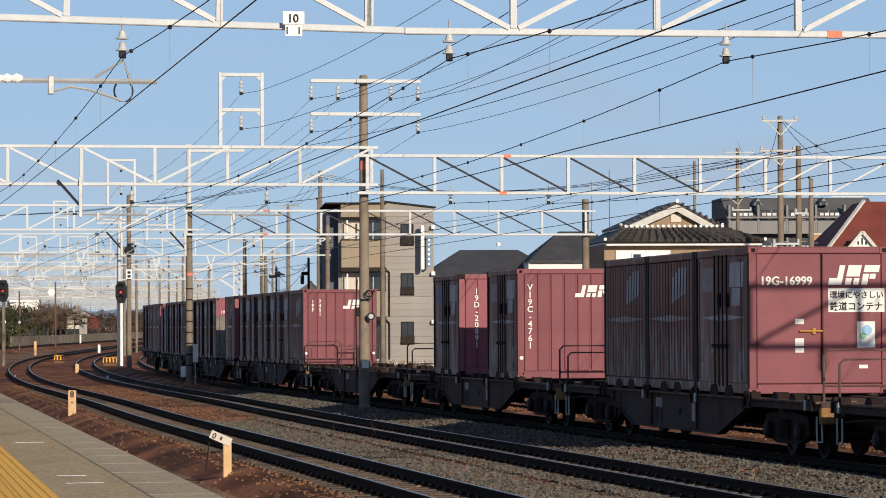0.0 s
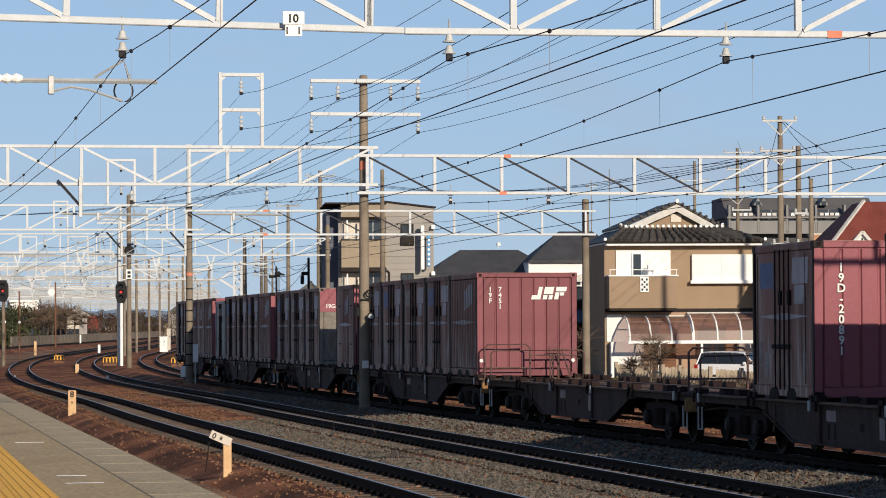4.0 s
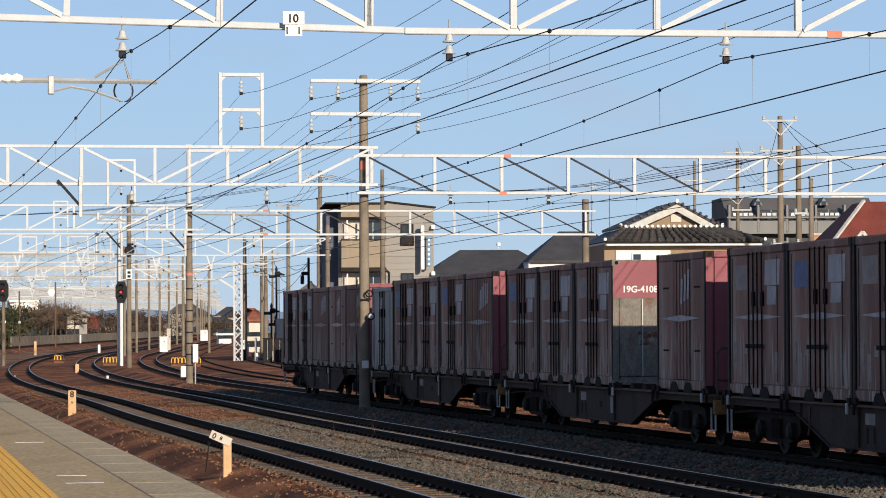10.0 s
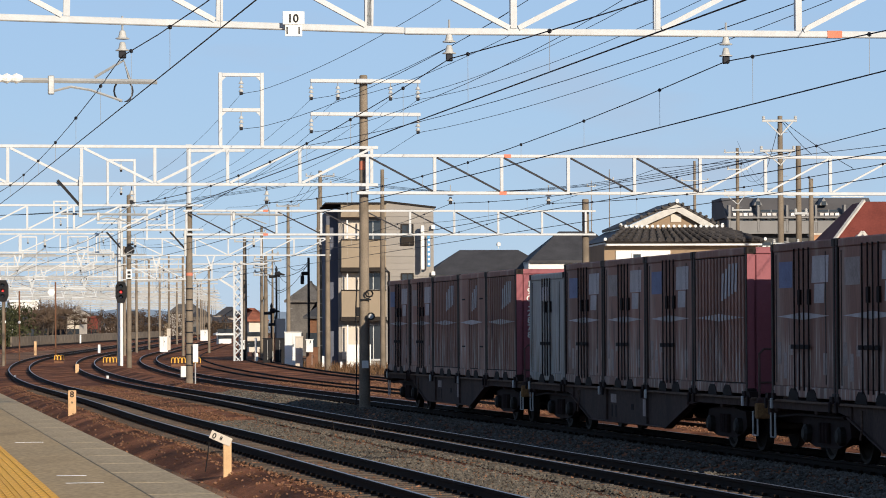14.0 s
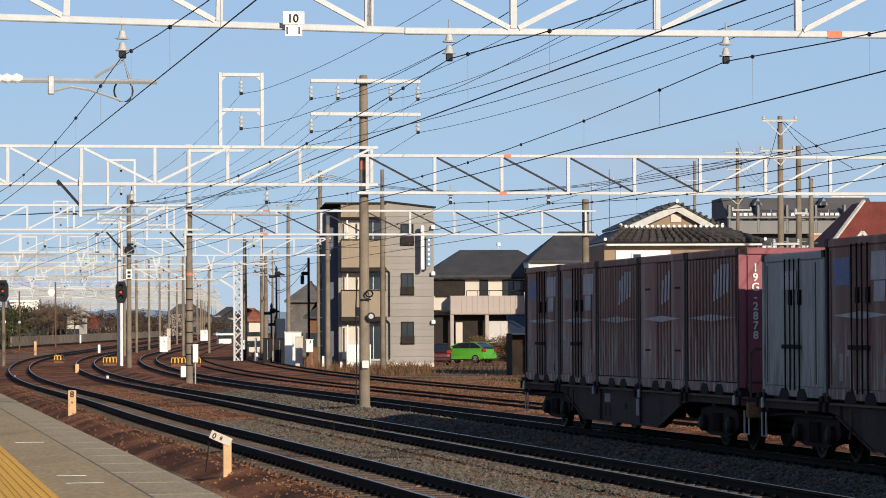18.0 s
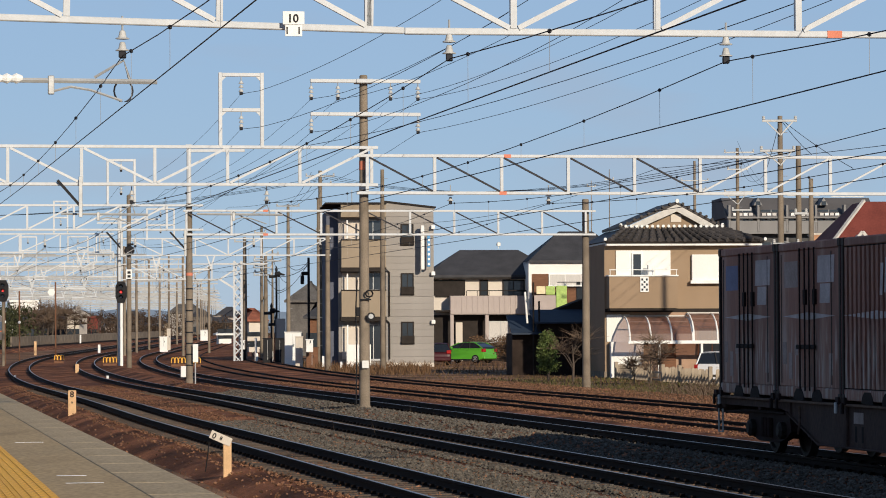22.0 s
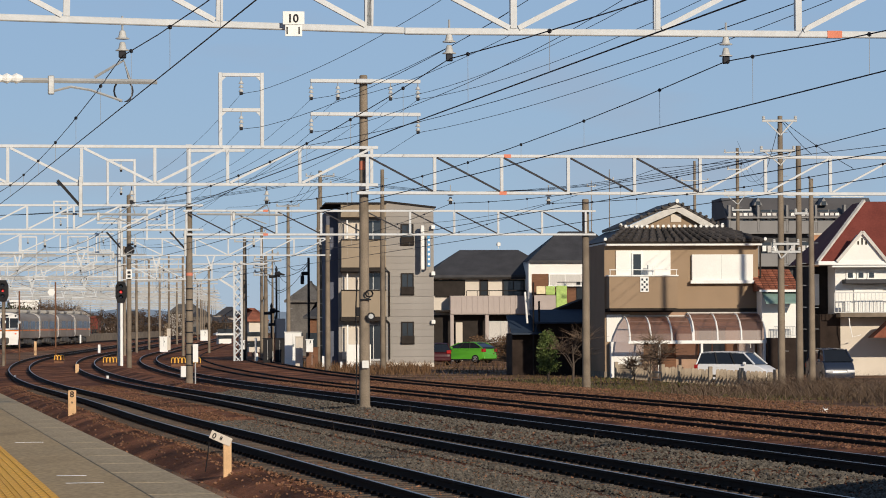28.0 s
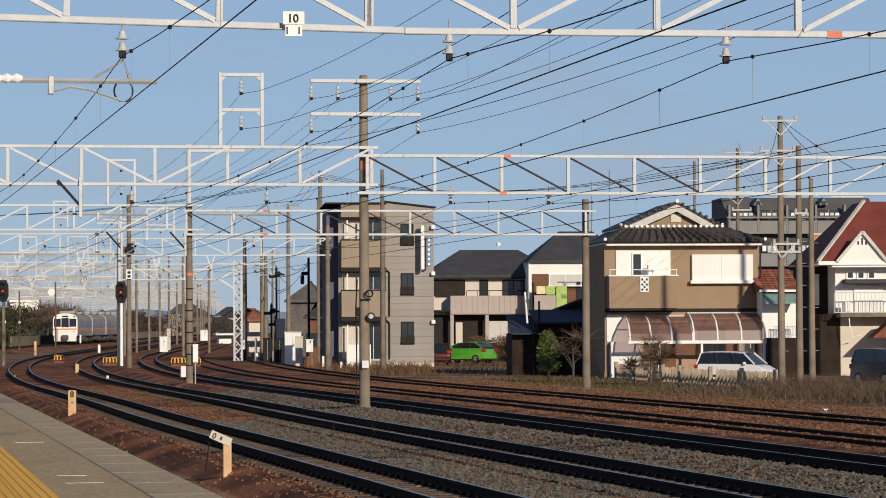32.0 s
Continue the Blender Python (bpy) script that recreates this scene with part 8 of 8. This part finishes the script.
    part("plate", Geo().box(-0.085, 0.1, -0.03, 0.03, 0.03, 0.24, 0.01), M_STICKER, t)
    t = thing("loudspeaker", "dark horn loudspeaker and coiled cable on the tall mast", "loudspeaker", pose(q.x + 0.19, q.y - 0.2, 2.5))
    part("horn", Geo().lathe([(0.03, 0.1), (0.06, 0.0), (0.11, -0.12)], 12, (0, 0, 0), 'y'), M_BLACK, t)
    part("face", Geo().lathe([(0.02, -0.11), (0.07, -0.125)], 10, (0, 0, 0), 'y'), M_GALV, t)
    part("bracket", Geo().box(-0.3, 0.0, 0.0, 0.06, 0.44, 0.48, 0.01), M_BLACK, t)
    part("coil", Geo().tube([(0.1 * math.cos(i * 0.8) - 0.05, -0.05, 0.62 + 0.09 * math.sin(i * 0.8)) for i in range(12)], 0.025, 5), M_BLACK, t)
    part("drop_cable", Geo().tube([(-0.38, 0.05, 1.0), (-0.42, 0.03, 0.2), (-0.4, 0.03, -1.2), (-0.42, 0.0, -2.4)], 0.02, 5), M_BLACK, t)
    part("junction_box", Geo().box(-0.42, -0.3, 0.0, 0.14, 0.0, 0.25, 0.02), M_BLACK, t)
    q = spot(14.3, 143, 0)
    t = thing("mast_board", "narrow white board standing against a mast", "board", pose(q.x + 0.1, q.y - 0.3, 0.85))
    part("board", Geo().box(-0.1, 0.12, -0.03, 0.03, 0, 0.75, 0.01), M_WHITE, t)
    part("stem", Geo().tube([(0, 0.03, -1.2), (0, 0.03, 0)], 0.03, 6), M_GALV, t)
    box_on_ground("trackside_box", "small white trackside box with black marks", "box", 324, 140, 319, 328, 648, 665, M_WHITE, 0.25, "trackside boxes", False)
    # yellow arched covers over the point rods
    for px, Y, n, z in ((194, 205, 4, 638), (315, 195, 4, 639), (104, 215, 3, 634), (345, 195, 3, 639)):
        k = Y / 6153
        yh = 586.4 - 0.0047 * (px - 784)
        t = thing("rod_cover", "yellow painted hoop guards over point rodding", "guard", pose((px - 784) * k, Y, 2.08 + (yh - z) * k - 0.12), "hoop guards")
        for i in range(n):
            x = (i - (n - 1) / 2) * 0.2
            pts = [(x + 0.085 * math.cos(a * math.pi / 6), 0, 0.18 + 0.14 * math.sin(a * math.pi / 6)) for a in range(7)]
            part("hoop", Geo().tube([(pts[0][0], 0, 0)] + pts + [(pts[-1][0], 0, 0)], 0.028, 5), M_TACTILE, t, "yellow hoop")
        part("foot_bar", Geo().box(-n * 0.1, n * 0.1, -0.03, 0.03, -0.2, -0.06, 0.01), M_BROWNWOOD, t)
    # distance posts
    t = thing("distance_post", "cream wooden distance post with a black number", "post", pose((127 - 784) * 100 / 6153, 100, -0.02), "distance posts")
    part("board", Geo().box(-0.115, 0.115, -0.03, 0.03, -0.5, 0.455, 0.012), M_CREAM, t)
    letters("8", 0.24, M_BLACK, t, pose(0, -0.034, 0.26, 90), "number", align='CENTER')
    letters("9", 0.11, M_BLACK, t, pose(0, -0.034, 0.06, 90), "number", align='CENTER')
    t = thing("distance_post", "cream wooden post with a tilted white number plate", "post", pose((401 - 784) * 57.5 / 6153, 57.5, -0.22), "distance posts")
    part("board", Geo().box(-0.07, 0.07, -0.04, 0.04, -0.3, 0.56, 0.015), M_CREAM, t)
    p = part("plate", Geo().box(-0.32, 0.05, -0.055, -0.042, -0.07, 0.07, 0.004), M_WALL_CREAM, t, "tilted white number plate", at=pose(0.02, 0, 0.5, 0, 24, 0))
    letters("0", 0.13, M_BLACK, p, pose(-0.28, -0.057, -0.05, 90), "number")
    letters("8", 0.09, M_BLACK, p, pose(-0.15, -0.057, -0.03, 90), "number")
    part("wire_loop", Geo().tube([(-0.3, 0, 0.5), (-0.32, -0.02, 0.3), (-0.36, -0.02, 0.0)], 0.01, 4), M_BLACK, t)
    for px, Y, h, w, y in ((240, 84, 0.2, 0.07, 770), (136, 190, 0.55, 0.2, 662), (62, 260, 0.75, 0.2, 622), (190, 170, 0.2, 0.12, 672), (26, 165, 0.22, 0.1, 672), (236, 150, 0.15, 0.3, 692), (175, 270, 0.35, 0.2, 618), (142, 330, 0.5, 0.15, 602)):
        k = Y / 6153
        yh = 586.4 - 0.0047 * (px - 784)
        t = thing("marker_stub", "short pale marker stub in the ballast", "post", pose((px - 784) * k, Y, 2.08 + (yh - y) * k), "marker stubs")
        part("stub", Geo().box(-w / 2, w / 2, -0.05, 0.05, -0.3, h, 0.012), M_CREAM if px in (136, 62) else M_WHITE, t)
    g = Geo()
    g.lathe([(0.02, -0.05), (0.13, 0.0), (0.12, 0.07), (0.06, 0.11), (0.02, 0.12)], 9)
    solid("white_stone", g, M_WHITE, "rounded white plastic litter lying beside the siding", "litter", pose((1457 - 784) * 100 / 6153, 100, -0.28), smooth=True)


def build_fence():
    """Concrete picket fence along the yard."""
    t = thing("picket_fence", "weathered concrete picket fence, pickets slightly askew", "fence")
    rng = random.Random(3)
    m_picket = mat("fence_concrete", (0.33, 0.27, 0.20), 0.9, vary=0.2, scale=3, fine=40, rand=0.2)
    g = Geo()
    g.prism([(-0.088, 0), (0.088, 0), (0.088, 0.74), (0.05, 0.82), (-0.05, 0.82), (-0.088, 0.74)], 'y', -0.03, 0.03)
    me = g.mesh("picket", m_picket)
    s = 141.0
    n = 0
    while s < 176:
        gap = 152.5 < s < 153.6 or 163.5 < s < 166.5
        if not gap:
            m = along(38.5, s, -0.52 + rng.uniform(-0.03, 0.03)) @ pose(0, 0, 0, rng.uniform(-2, 2), rng.uniform(-3, 3), -8 + rng.uniform(-8, 8))
            part("picket", me, None, t, at=m)
        s += 0.72
        n += 1
    for z in (-0.35, 0.0):
        for a in range(141, 175, 5):
            p, q = along(38.67, a, z).translation, along(38.67, a + 5, z).translation
            part("fence_rail", Geo().beam(p, q, 0.08, 0.1), m_picket, t)
    for s in (141.0, 147.0, 153.0, 159.5, 163.4, 166.6, 175.5):
        part("fence_post", Geo().box(-0.09, 0.09, -0.09, 0.09, -0.8, 0.42, 0.02), m_picket, t, at=along(38.45, s, 0))


# ---- plants ----
M_LEAF = mat("evergreen_leaf", (0.085, 0.115, 0.035), 0.7, vary=0.3, scale=3, rand=0.5, island=True)
M_LEAF_DRY = mat("dry_leaf", (0.13, 0.075, 0.04), 0.85, vary=0.3, scale=3, rand=0.5, island=True)
M_LEAF_WILT = mat("wilted_leaf", (0.075, 0.050, 0.034), 0.85, vary=0.3, scale=1, rand=0.5, island=True)
M_LEAF_FAR = mat("far_leaf", (0.05, 0.055, 0.025), 0.8, vary=0.3, scale=1, rand=0.4, island=True)
M_TWIG = mat("twig", (0.128, 0.090, 0.063), 0.9, vary=0.2, scale=5, rand=0.3, island=True)
M_GRASS = mat("dry_grass", (0.137, 0.090, 0.045), 0.9, vary=0.3, scale=2, rand=0.45, island=True)
M_GRASS_GREEN = mat("green_grass", (0.085, 0.078, 0.03), 0.9, vary=0.3, scale=2, rand=0.45, island=True)
M_BARK = mat("bark", (0.09, 0.07, 0.055), 0.9, vary=0.3, scale=4)


def leaves(pts, size, seed):
    rng = np.random.RandomState(seed)
    g = Geo()
    for p in pts:
        a, b = rng.normal(size=3), rng.normal(size=3)
        a /= np.linalg.norm(a)
        b -= a * a.dot(b)
        b /= np.linalg.norm(b)
        s = size * (0.6 + 0.8 * rng.rand())
        p = np.array(p)
        o = len(g.v)
        g.v += [tuple(p - a * s), tuple(p + b * s * 0.5), tuple(p + a * s), tuple(p - b * s * 0.5)]
        g.f.append((o, o + 1, o + 2, o + 3))
    return g


def leaf_mesh(name, g, material):
    me = bpy.data.meshes.new(name)
    me.from_pydata(g.v, [], g.f)
    me.materials.append(material)
    return me


def tree(name, label, m, h, r, n, size, leaf, seed, bare=False, group="", low=0.25, limbs=7):
    """A tapered trunk with limbs and a crown of small leaves in uneven clumps."""
    rng = np.random.RandomState(seed)
    t = thing(name, label, "tree" if h > 2.6 else "bush", m, group)
    g = Geo()
    g.tube([(0, 0, -0.3), (0.05 * h * rng.randn() * 0.3, 0, h * 0.4), (0.0, 0.03 * h, h * 0.85)], 0.035 * h ** 0.9, 7, 0.01 * h)
    part("trunk", g, M_BARK, t)
    pts, tips = [], []
    for i in range(limbs):
        a = i * 2.4 + rng.rand()
        z0 = h * (low + 0.5 * rng.rand())
        tip = (r * 0.75 * math.cos(a) * (0.6 + 0.5 * rng.rand()), r * 0.75 * math.sin(a), min(h * 0.95, z0 + h * (0.15 + 0.25 * rng.rand())))
        part("limb", Geo().tube([(0, 0, z0), (tip[0] * 0.5, tip[1] * 0.5, (z0 + tip[2]) / 2 + 0.05 * h), tip], 0.012 * h, 5, 0.004 * h), M_BARK, t)
        tips.append(tip)
    if bare:
        g = Geo()
        for tip in tips + [(0, 0, h * 0.85)]:
            for j in range(n // len(tips)):
                d = rng.normal(size=3) * r * 0.45
                q = (tip[0] + d[0], tip[1] + d[1], tip[2] + abs(d[2]) * 0.8)
                g.tube([tip, (tip[0] + d[0] * 0.5 + rng.randn() * 0.05, tip[1] + d[1] * 0.5, tip[2] + abs(d[2]) * 0.5), q], size, 3, size * 0.4, False)
        part("twig_mass", leaf_mesh("twig_mass", g, leaf), None, t)
        t.children[-1]["kind"] = "stuff"
        return t
    for k in range(int(n / 14)):
        f = rng.rand()
        z = h * (low + (1 - low) * f)
        rad = r * math.sqrt(max(0.02, 1 - (2 * f - 0.75) ** 2 / 1.6)) * (0.5 + 0.55 * rng.rand())
        a = rng.rand() * 6.283
        c = (rad * math.cos(a), rad * math.sin(a), z)
        for j in range(14):
            pts.append([c[i] + rng.normal() * 0.13 * r for i in range(3)])
    part("crown", leaf_mesh("crown", leaves(pts, size, seed + 1), leaf), None, t)
    return t


def blades(name, label, material, spots, h, seed, lean=0.5, w=0.02):
    rng = np.random.RandomState(seed)
    vs, fs = [], []
    for p in spots:
        k = h * (0.4 + 0.9 * rng.rand())
        a = rng.rand() * 6.283
        dx, dy = math.cos(a) * w, math.sin(a) * w
        lx, ly = rng.randn() * lean * k, rng.randn() * lean * k
        o = len(vs)
        vs += [(p[0] - dx, p[1] - dy, p[2]), (p[0] + dx, p[1] + dy, p[2]), (p[0] + lx * 0.4 + dx * 0.7, p[1] + ly * 0.4 + dy * 0.7, p[2] + k * 0.6), (p[0] + lx * 0.4 - dx * 0.7, p[1] + ly * 0.4 - dy * 0.7, p[2] + k * 0.6), (p[0] + lx, p[1] + ly, p[2] + k)]
        fs += [(o, o + 1, o + 2, o + 3), (o + 3, o + 2, o + 4)]
    me = bpy.data.meshes.new(name)
    me.from_pydata(vs, [], fs)
    me.materials.append(material)
    return tagged(new(name, me), label, "weeds", kind="stuff")


def build_plants():
    rng = np.random.RandomState(8)
    tree("evergreen_bush", "dense dark evergreen bush beside the dark shed", pose((968 - 784) * 168 / 6153, 168, -0.5), 2.5, 0.5, 4200, 0.055, M_LEAF, 11)
    for px, Y, h, sd in ((1012, 165, 2.3, 1), (1150, 158, 1.7, 2), (1120, 160, 1.3, 3), (905, 200, 1.6, 4), (855, 248, 1.9, 5), (890, 240, 1.7, 6), (1165, 172, 2.2, 7)):
        tree("bare_shrub", "leafless brown shrub beside the houses", pose((px - 784) * Y / 6153, Y, -0.5), h, h * 0.42, 260, 0.012, M_TWIG, sd, True, "bare shrubs")
    for px, Y, sd in ((845, 250, 21), (885, 247, 22), (902, 232, 23)):
        tree("dry_shrub", "brown withered shrub behind the parked cars", pose((px - 784) * Y / 6153, Y, -0.3), 1.9, 0.9, 1500, 0.06, M_LEAF_DRY, sd, False, "withered shrubs")
    # weeds along the yard edge
    band = []
    for i in range(4500):
        s = 92 + 130 * rng.rand()
        d = 26.3 + 11.6 * rng.rand() ** 0.8
        p = spot(d, s, 0)
        band.append((p.x, p.y, p.z - 0.42))
    blades("dry_weeds", "dry straw-coloured weeds along the yard edge", M_GRASS, band, 0.10, 31)
    band = []
    for i in range(3500):
        s = 118 + 55 * rng.rand()
        d = 30.5 + 7.5 * rng.rand()
        p = spot(d, s, 0)
        band.append((p.x, p.y, p.z - 0.42))
    blades("green_weeds", "low green weeds before the picket fence", M_GRASS_GREEN, band, 0.13, 32)
    brush = []
    for i in range(5200):
        c = rng.rand()
        s = 108 + 33 * c ** 0.8
        p = spot(36.0 + 1.2 * rng.randn() - (8 * (1 - c) if rng.rand() < 0.12 else 0), s, 0)
        brush.append((p.x, p.y, p.z - 0.42))
    blades("dry_brush", "tangled grey-brown dry brush before the fence", M_TWIG, [b for b in brush if b[1] > 136], 0.2, 33, 1.1, 0.014)
    blades("tall_brush", "tall tangle of dark dry brush beside the yard", M_TWIG, [b for b in brush if b[1] <= 136], 0.75, 37, 1.2, 0.013)
    rusty = []
    for i in range(5000):
        s = 190 + 55 * rng.rand()
        p = spot(26 + 13 * rng.rand(), s, 0)
        if p.x > -0.004 * p.y and rng.rand() > 0.12:
            continue
        rusty.append((p.x, p.y, p.z - 0.42))
    blades("withered_grass", "withered rust-coloured grass before the grey house", M_LEAF_DRY, rusty, 0.45, 34)
    thin = []
    for i in range(110):
        d = [9.9, 14.0, 17.9, 21.5, 10.1][i % 5] + 0.5 * rng.randn()
        p = spot(d, 45 + 60 * rng.rand(), 0)
        thin.append((p.x, p.y, p.z - 0.25))
    blades("thin_stalks", "thin dry stalks growing in the ballast", M_TWIG, thin, 0.4, 35, 0.12, 0.005)
    thin = []
    for i in range(2500):
        p = spot(3.2 + 3.0 * rng.rand(), 30 + 150 * rng.rand() ** 1.4, 0)
        thin.append((p.x, p.y, p.z - 0.42))
    blades("low_weeds", "low brown weeds on the earth beside the platform", M_TWIG, thin, 0.07, 36, 0.9, 0.012)


# ---- the far town and hills ----
def far_house(x, y, w, h, d, wall, roof, kind, z0, seed):
    t = thing("far_house", "distant house with a plain pitched roof", "house", pose(x, y, z0, 0, 0, (seed * 37) % 30 - 10), "distant houses")
    part("wall", Geo().box(0, w, 0, d, -1, h), wall, t)
    if kind:
        part("roof", hip_roof(0, w, 0, d, h, h * 0.35, 0.4, 'x', d * 0.3), roof, t)
    else:
        part("roof", Geo().box(-0.2, w + 0.2, -0.2, d, h, h + 0.4, 0.05), roof, t)
    n = max(2, int(w / 2.4))
    for i in range(n):
        for r in range(max(1, int(h / 2.8))):
            xx = w * (i + 0.5) / n
            part("window", Geo().box(xx - 0.5, xx + 0.5, -0.04, 0.02, 0.9 + r * 2.8, 2.1 + r * 2.8), M_GLASS, t)


M_NETTED = mat("netted_grey", (0.13, 0.12, 0.11), 0.9, vary=0.25, scale=1, fine=8)


def build_far():
    rng = random.Random(21)
    walls = [M_WALL_CREAM, M_WALL_PINK, M_SIDING, M_TANB, M_NETTED, M_SIDING, M_WOOD_SHADE]
    roofs = [M_SLATE_ROOF, M_TILE_DARK, M_NETTED, M_SLATE_ROOF]

    def at(px, Y):
        return (px - 784) * Y / 6153
    i = 0
    for px in range(-10, 430, 11):
        Y = rng.uniform(720, 1000)
        h = rng.choice([2.4, 2.8, 3.2, 4.4, 5.2])
        far_house(at(px + rng.uniform(-6, 6), Y), Y, rng.uniform(3.5, 7), h, 8, rng.choice(walls), rng.choice(roofs), rng.random() < 0.75, (rise(min(Y, 700)) - 0.45), i)
        i += 1
    far_house(at(18, 600), 600, 4.8, 6.8, 8, M_WALLW, M_WALLW, False, 0.6, 50)
    far_house(at(40, 540), 540, 7.2, 3.6, 8, M_WOOD_SHADE, M_SLATE_ROOF, True, 0.6, 51)
    far_house(at(119, 530), 530, 1.8, 4.2, 6, M_WALL_CREAM, M_WALL_CREAM, True, 0.6, 52)
    far_house(at(150, 600), 600, 2.2, 4.0, 6, M_ROOF_RED, M_ROOF_RED, False, 0.6, 53)
    far_house(at(387, 420), 420, 1.5, 1.5, 4, M_WALLW, M_WALLW, True, 0.4, 54)
    far_house(at(440, 340), 340, 1.5, 3.3, 5, M_WALL_CREAM, M_TILE_RED, True, 0.0, 55)
    far_house(at(512, 300), 300, 2.6, 4.9, 6, M_NETTED, M_NETTED, True, -0.1, 56)
    far_house(at(545, 275), 275, 1.6, 3.4, 5, M_BROWNWOOD, M_SLATE_ROOF, True, -0.1, 57)
    far_house(at(440, 300), 300, 0.9, 1.4, 3, M_WALL_CREAM, M_WALL_CREAM, False, -0.1, 58)
    t = thing("low_wall", "low grey concrete wall beside the far line", "wall")
    for a in range(16):
        y = 395 + a * 14
        part("wall_block", Geo().box(0, 0.2, 0, 13.9, -0.6, 1.0, 0.02), M_CONCRETE, t, at=pose(-49.2 - 0.004 * (y - 395), y, rise(y)))
    for sd, px in enumerate(range(-24, 470, 8), 61):
        green = px < 34
        Y = rng.uniform(400, 450) if green else rng.uniform(540, 640) if px < 240 else rng.uniform(640, 820)
        hh = rng.uniform(3.6, 5.4) if green else rng.uniform(4.0, 6.2) if px < 130 else rng.uniform(3.6, 5.6) if px < 340 else rng.uniform(2.6, 4.2)
        words = "distant dark evergreen tree" if green else "distant brown tree with withered leaves"
        tree("far_tree", words, pose(at(px + rng.uniform(-3, 3), Y), Y, rise(Y) - 0.5), hh, hh * 0.5, 560, 0.2 if green else 0.15, M_LEAF_FAR if green else M_LEAF_WILT, sd, False, "distant trees", 0.08, 2)
        if not green and px < 130:
            tree("far_tree", "distant leafless tree in winter", pose(at(px + 4, Y - 60), Y - 60, rise(Y) - 0.5), hh * 0.9, hh * 0.45, 260, 0.018, M_TWIG, sd + 200, True, "distant trees", 0.15, 3)
    # far hills
    g = Geo()
    n = 90
    for i in range(n + 1):
        x = -1400 + 2800 * i / n
        hgt = 24 + 26 * noise.noise(Vector((i * 0.11, 3.1, 0))) + 10 * noise.noise(Vector((i * 0.5, 1.1, 0)))
        g.v += [(x, 4300, -20), (x, 4400, max(14, hgt)), (x, 4700, -20)]
    g.f = [(i * 3 + k, i * 3 + 3 + k, i * 3 + 4 + k, i * 3 + 1 + k) for i in range(n) for k in range(2)]
    solid("far_hills", g, mat("hazy_hill", (0.19, 0.25, 0.33), 1.0, vary=0.08, scale=0.01, fine=0.05), "hazy blue hills on the horizon", "hills", kind="structure")


build_cars()
build_lineside()
build_fence()
build_plants()
build_far()
scatter_stones("grey_ballast_stones", M_STONE_GREY, "loose grey ballast stones between the main lines", 24000, 12.4, 15.6, 40, 125, 0.034, 71)
scatter_stones("scattered_grey_stones", M_STONE_GREY, "grey stones lying between the two main lines", 19000, 8.7, 11.0, 36, 90, 0.034, 73)
scatter_stones("rusty_ballast_stones", M_STONE_RUST, "loose rust-brown ballast stones among the tracks", 125000, 5.0, 28, 34, 150, 0.024, 72)
motions()
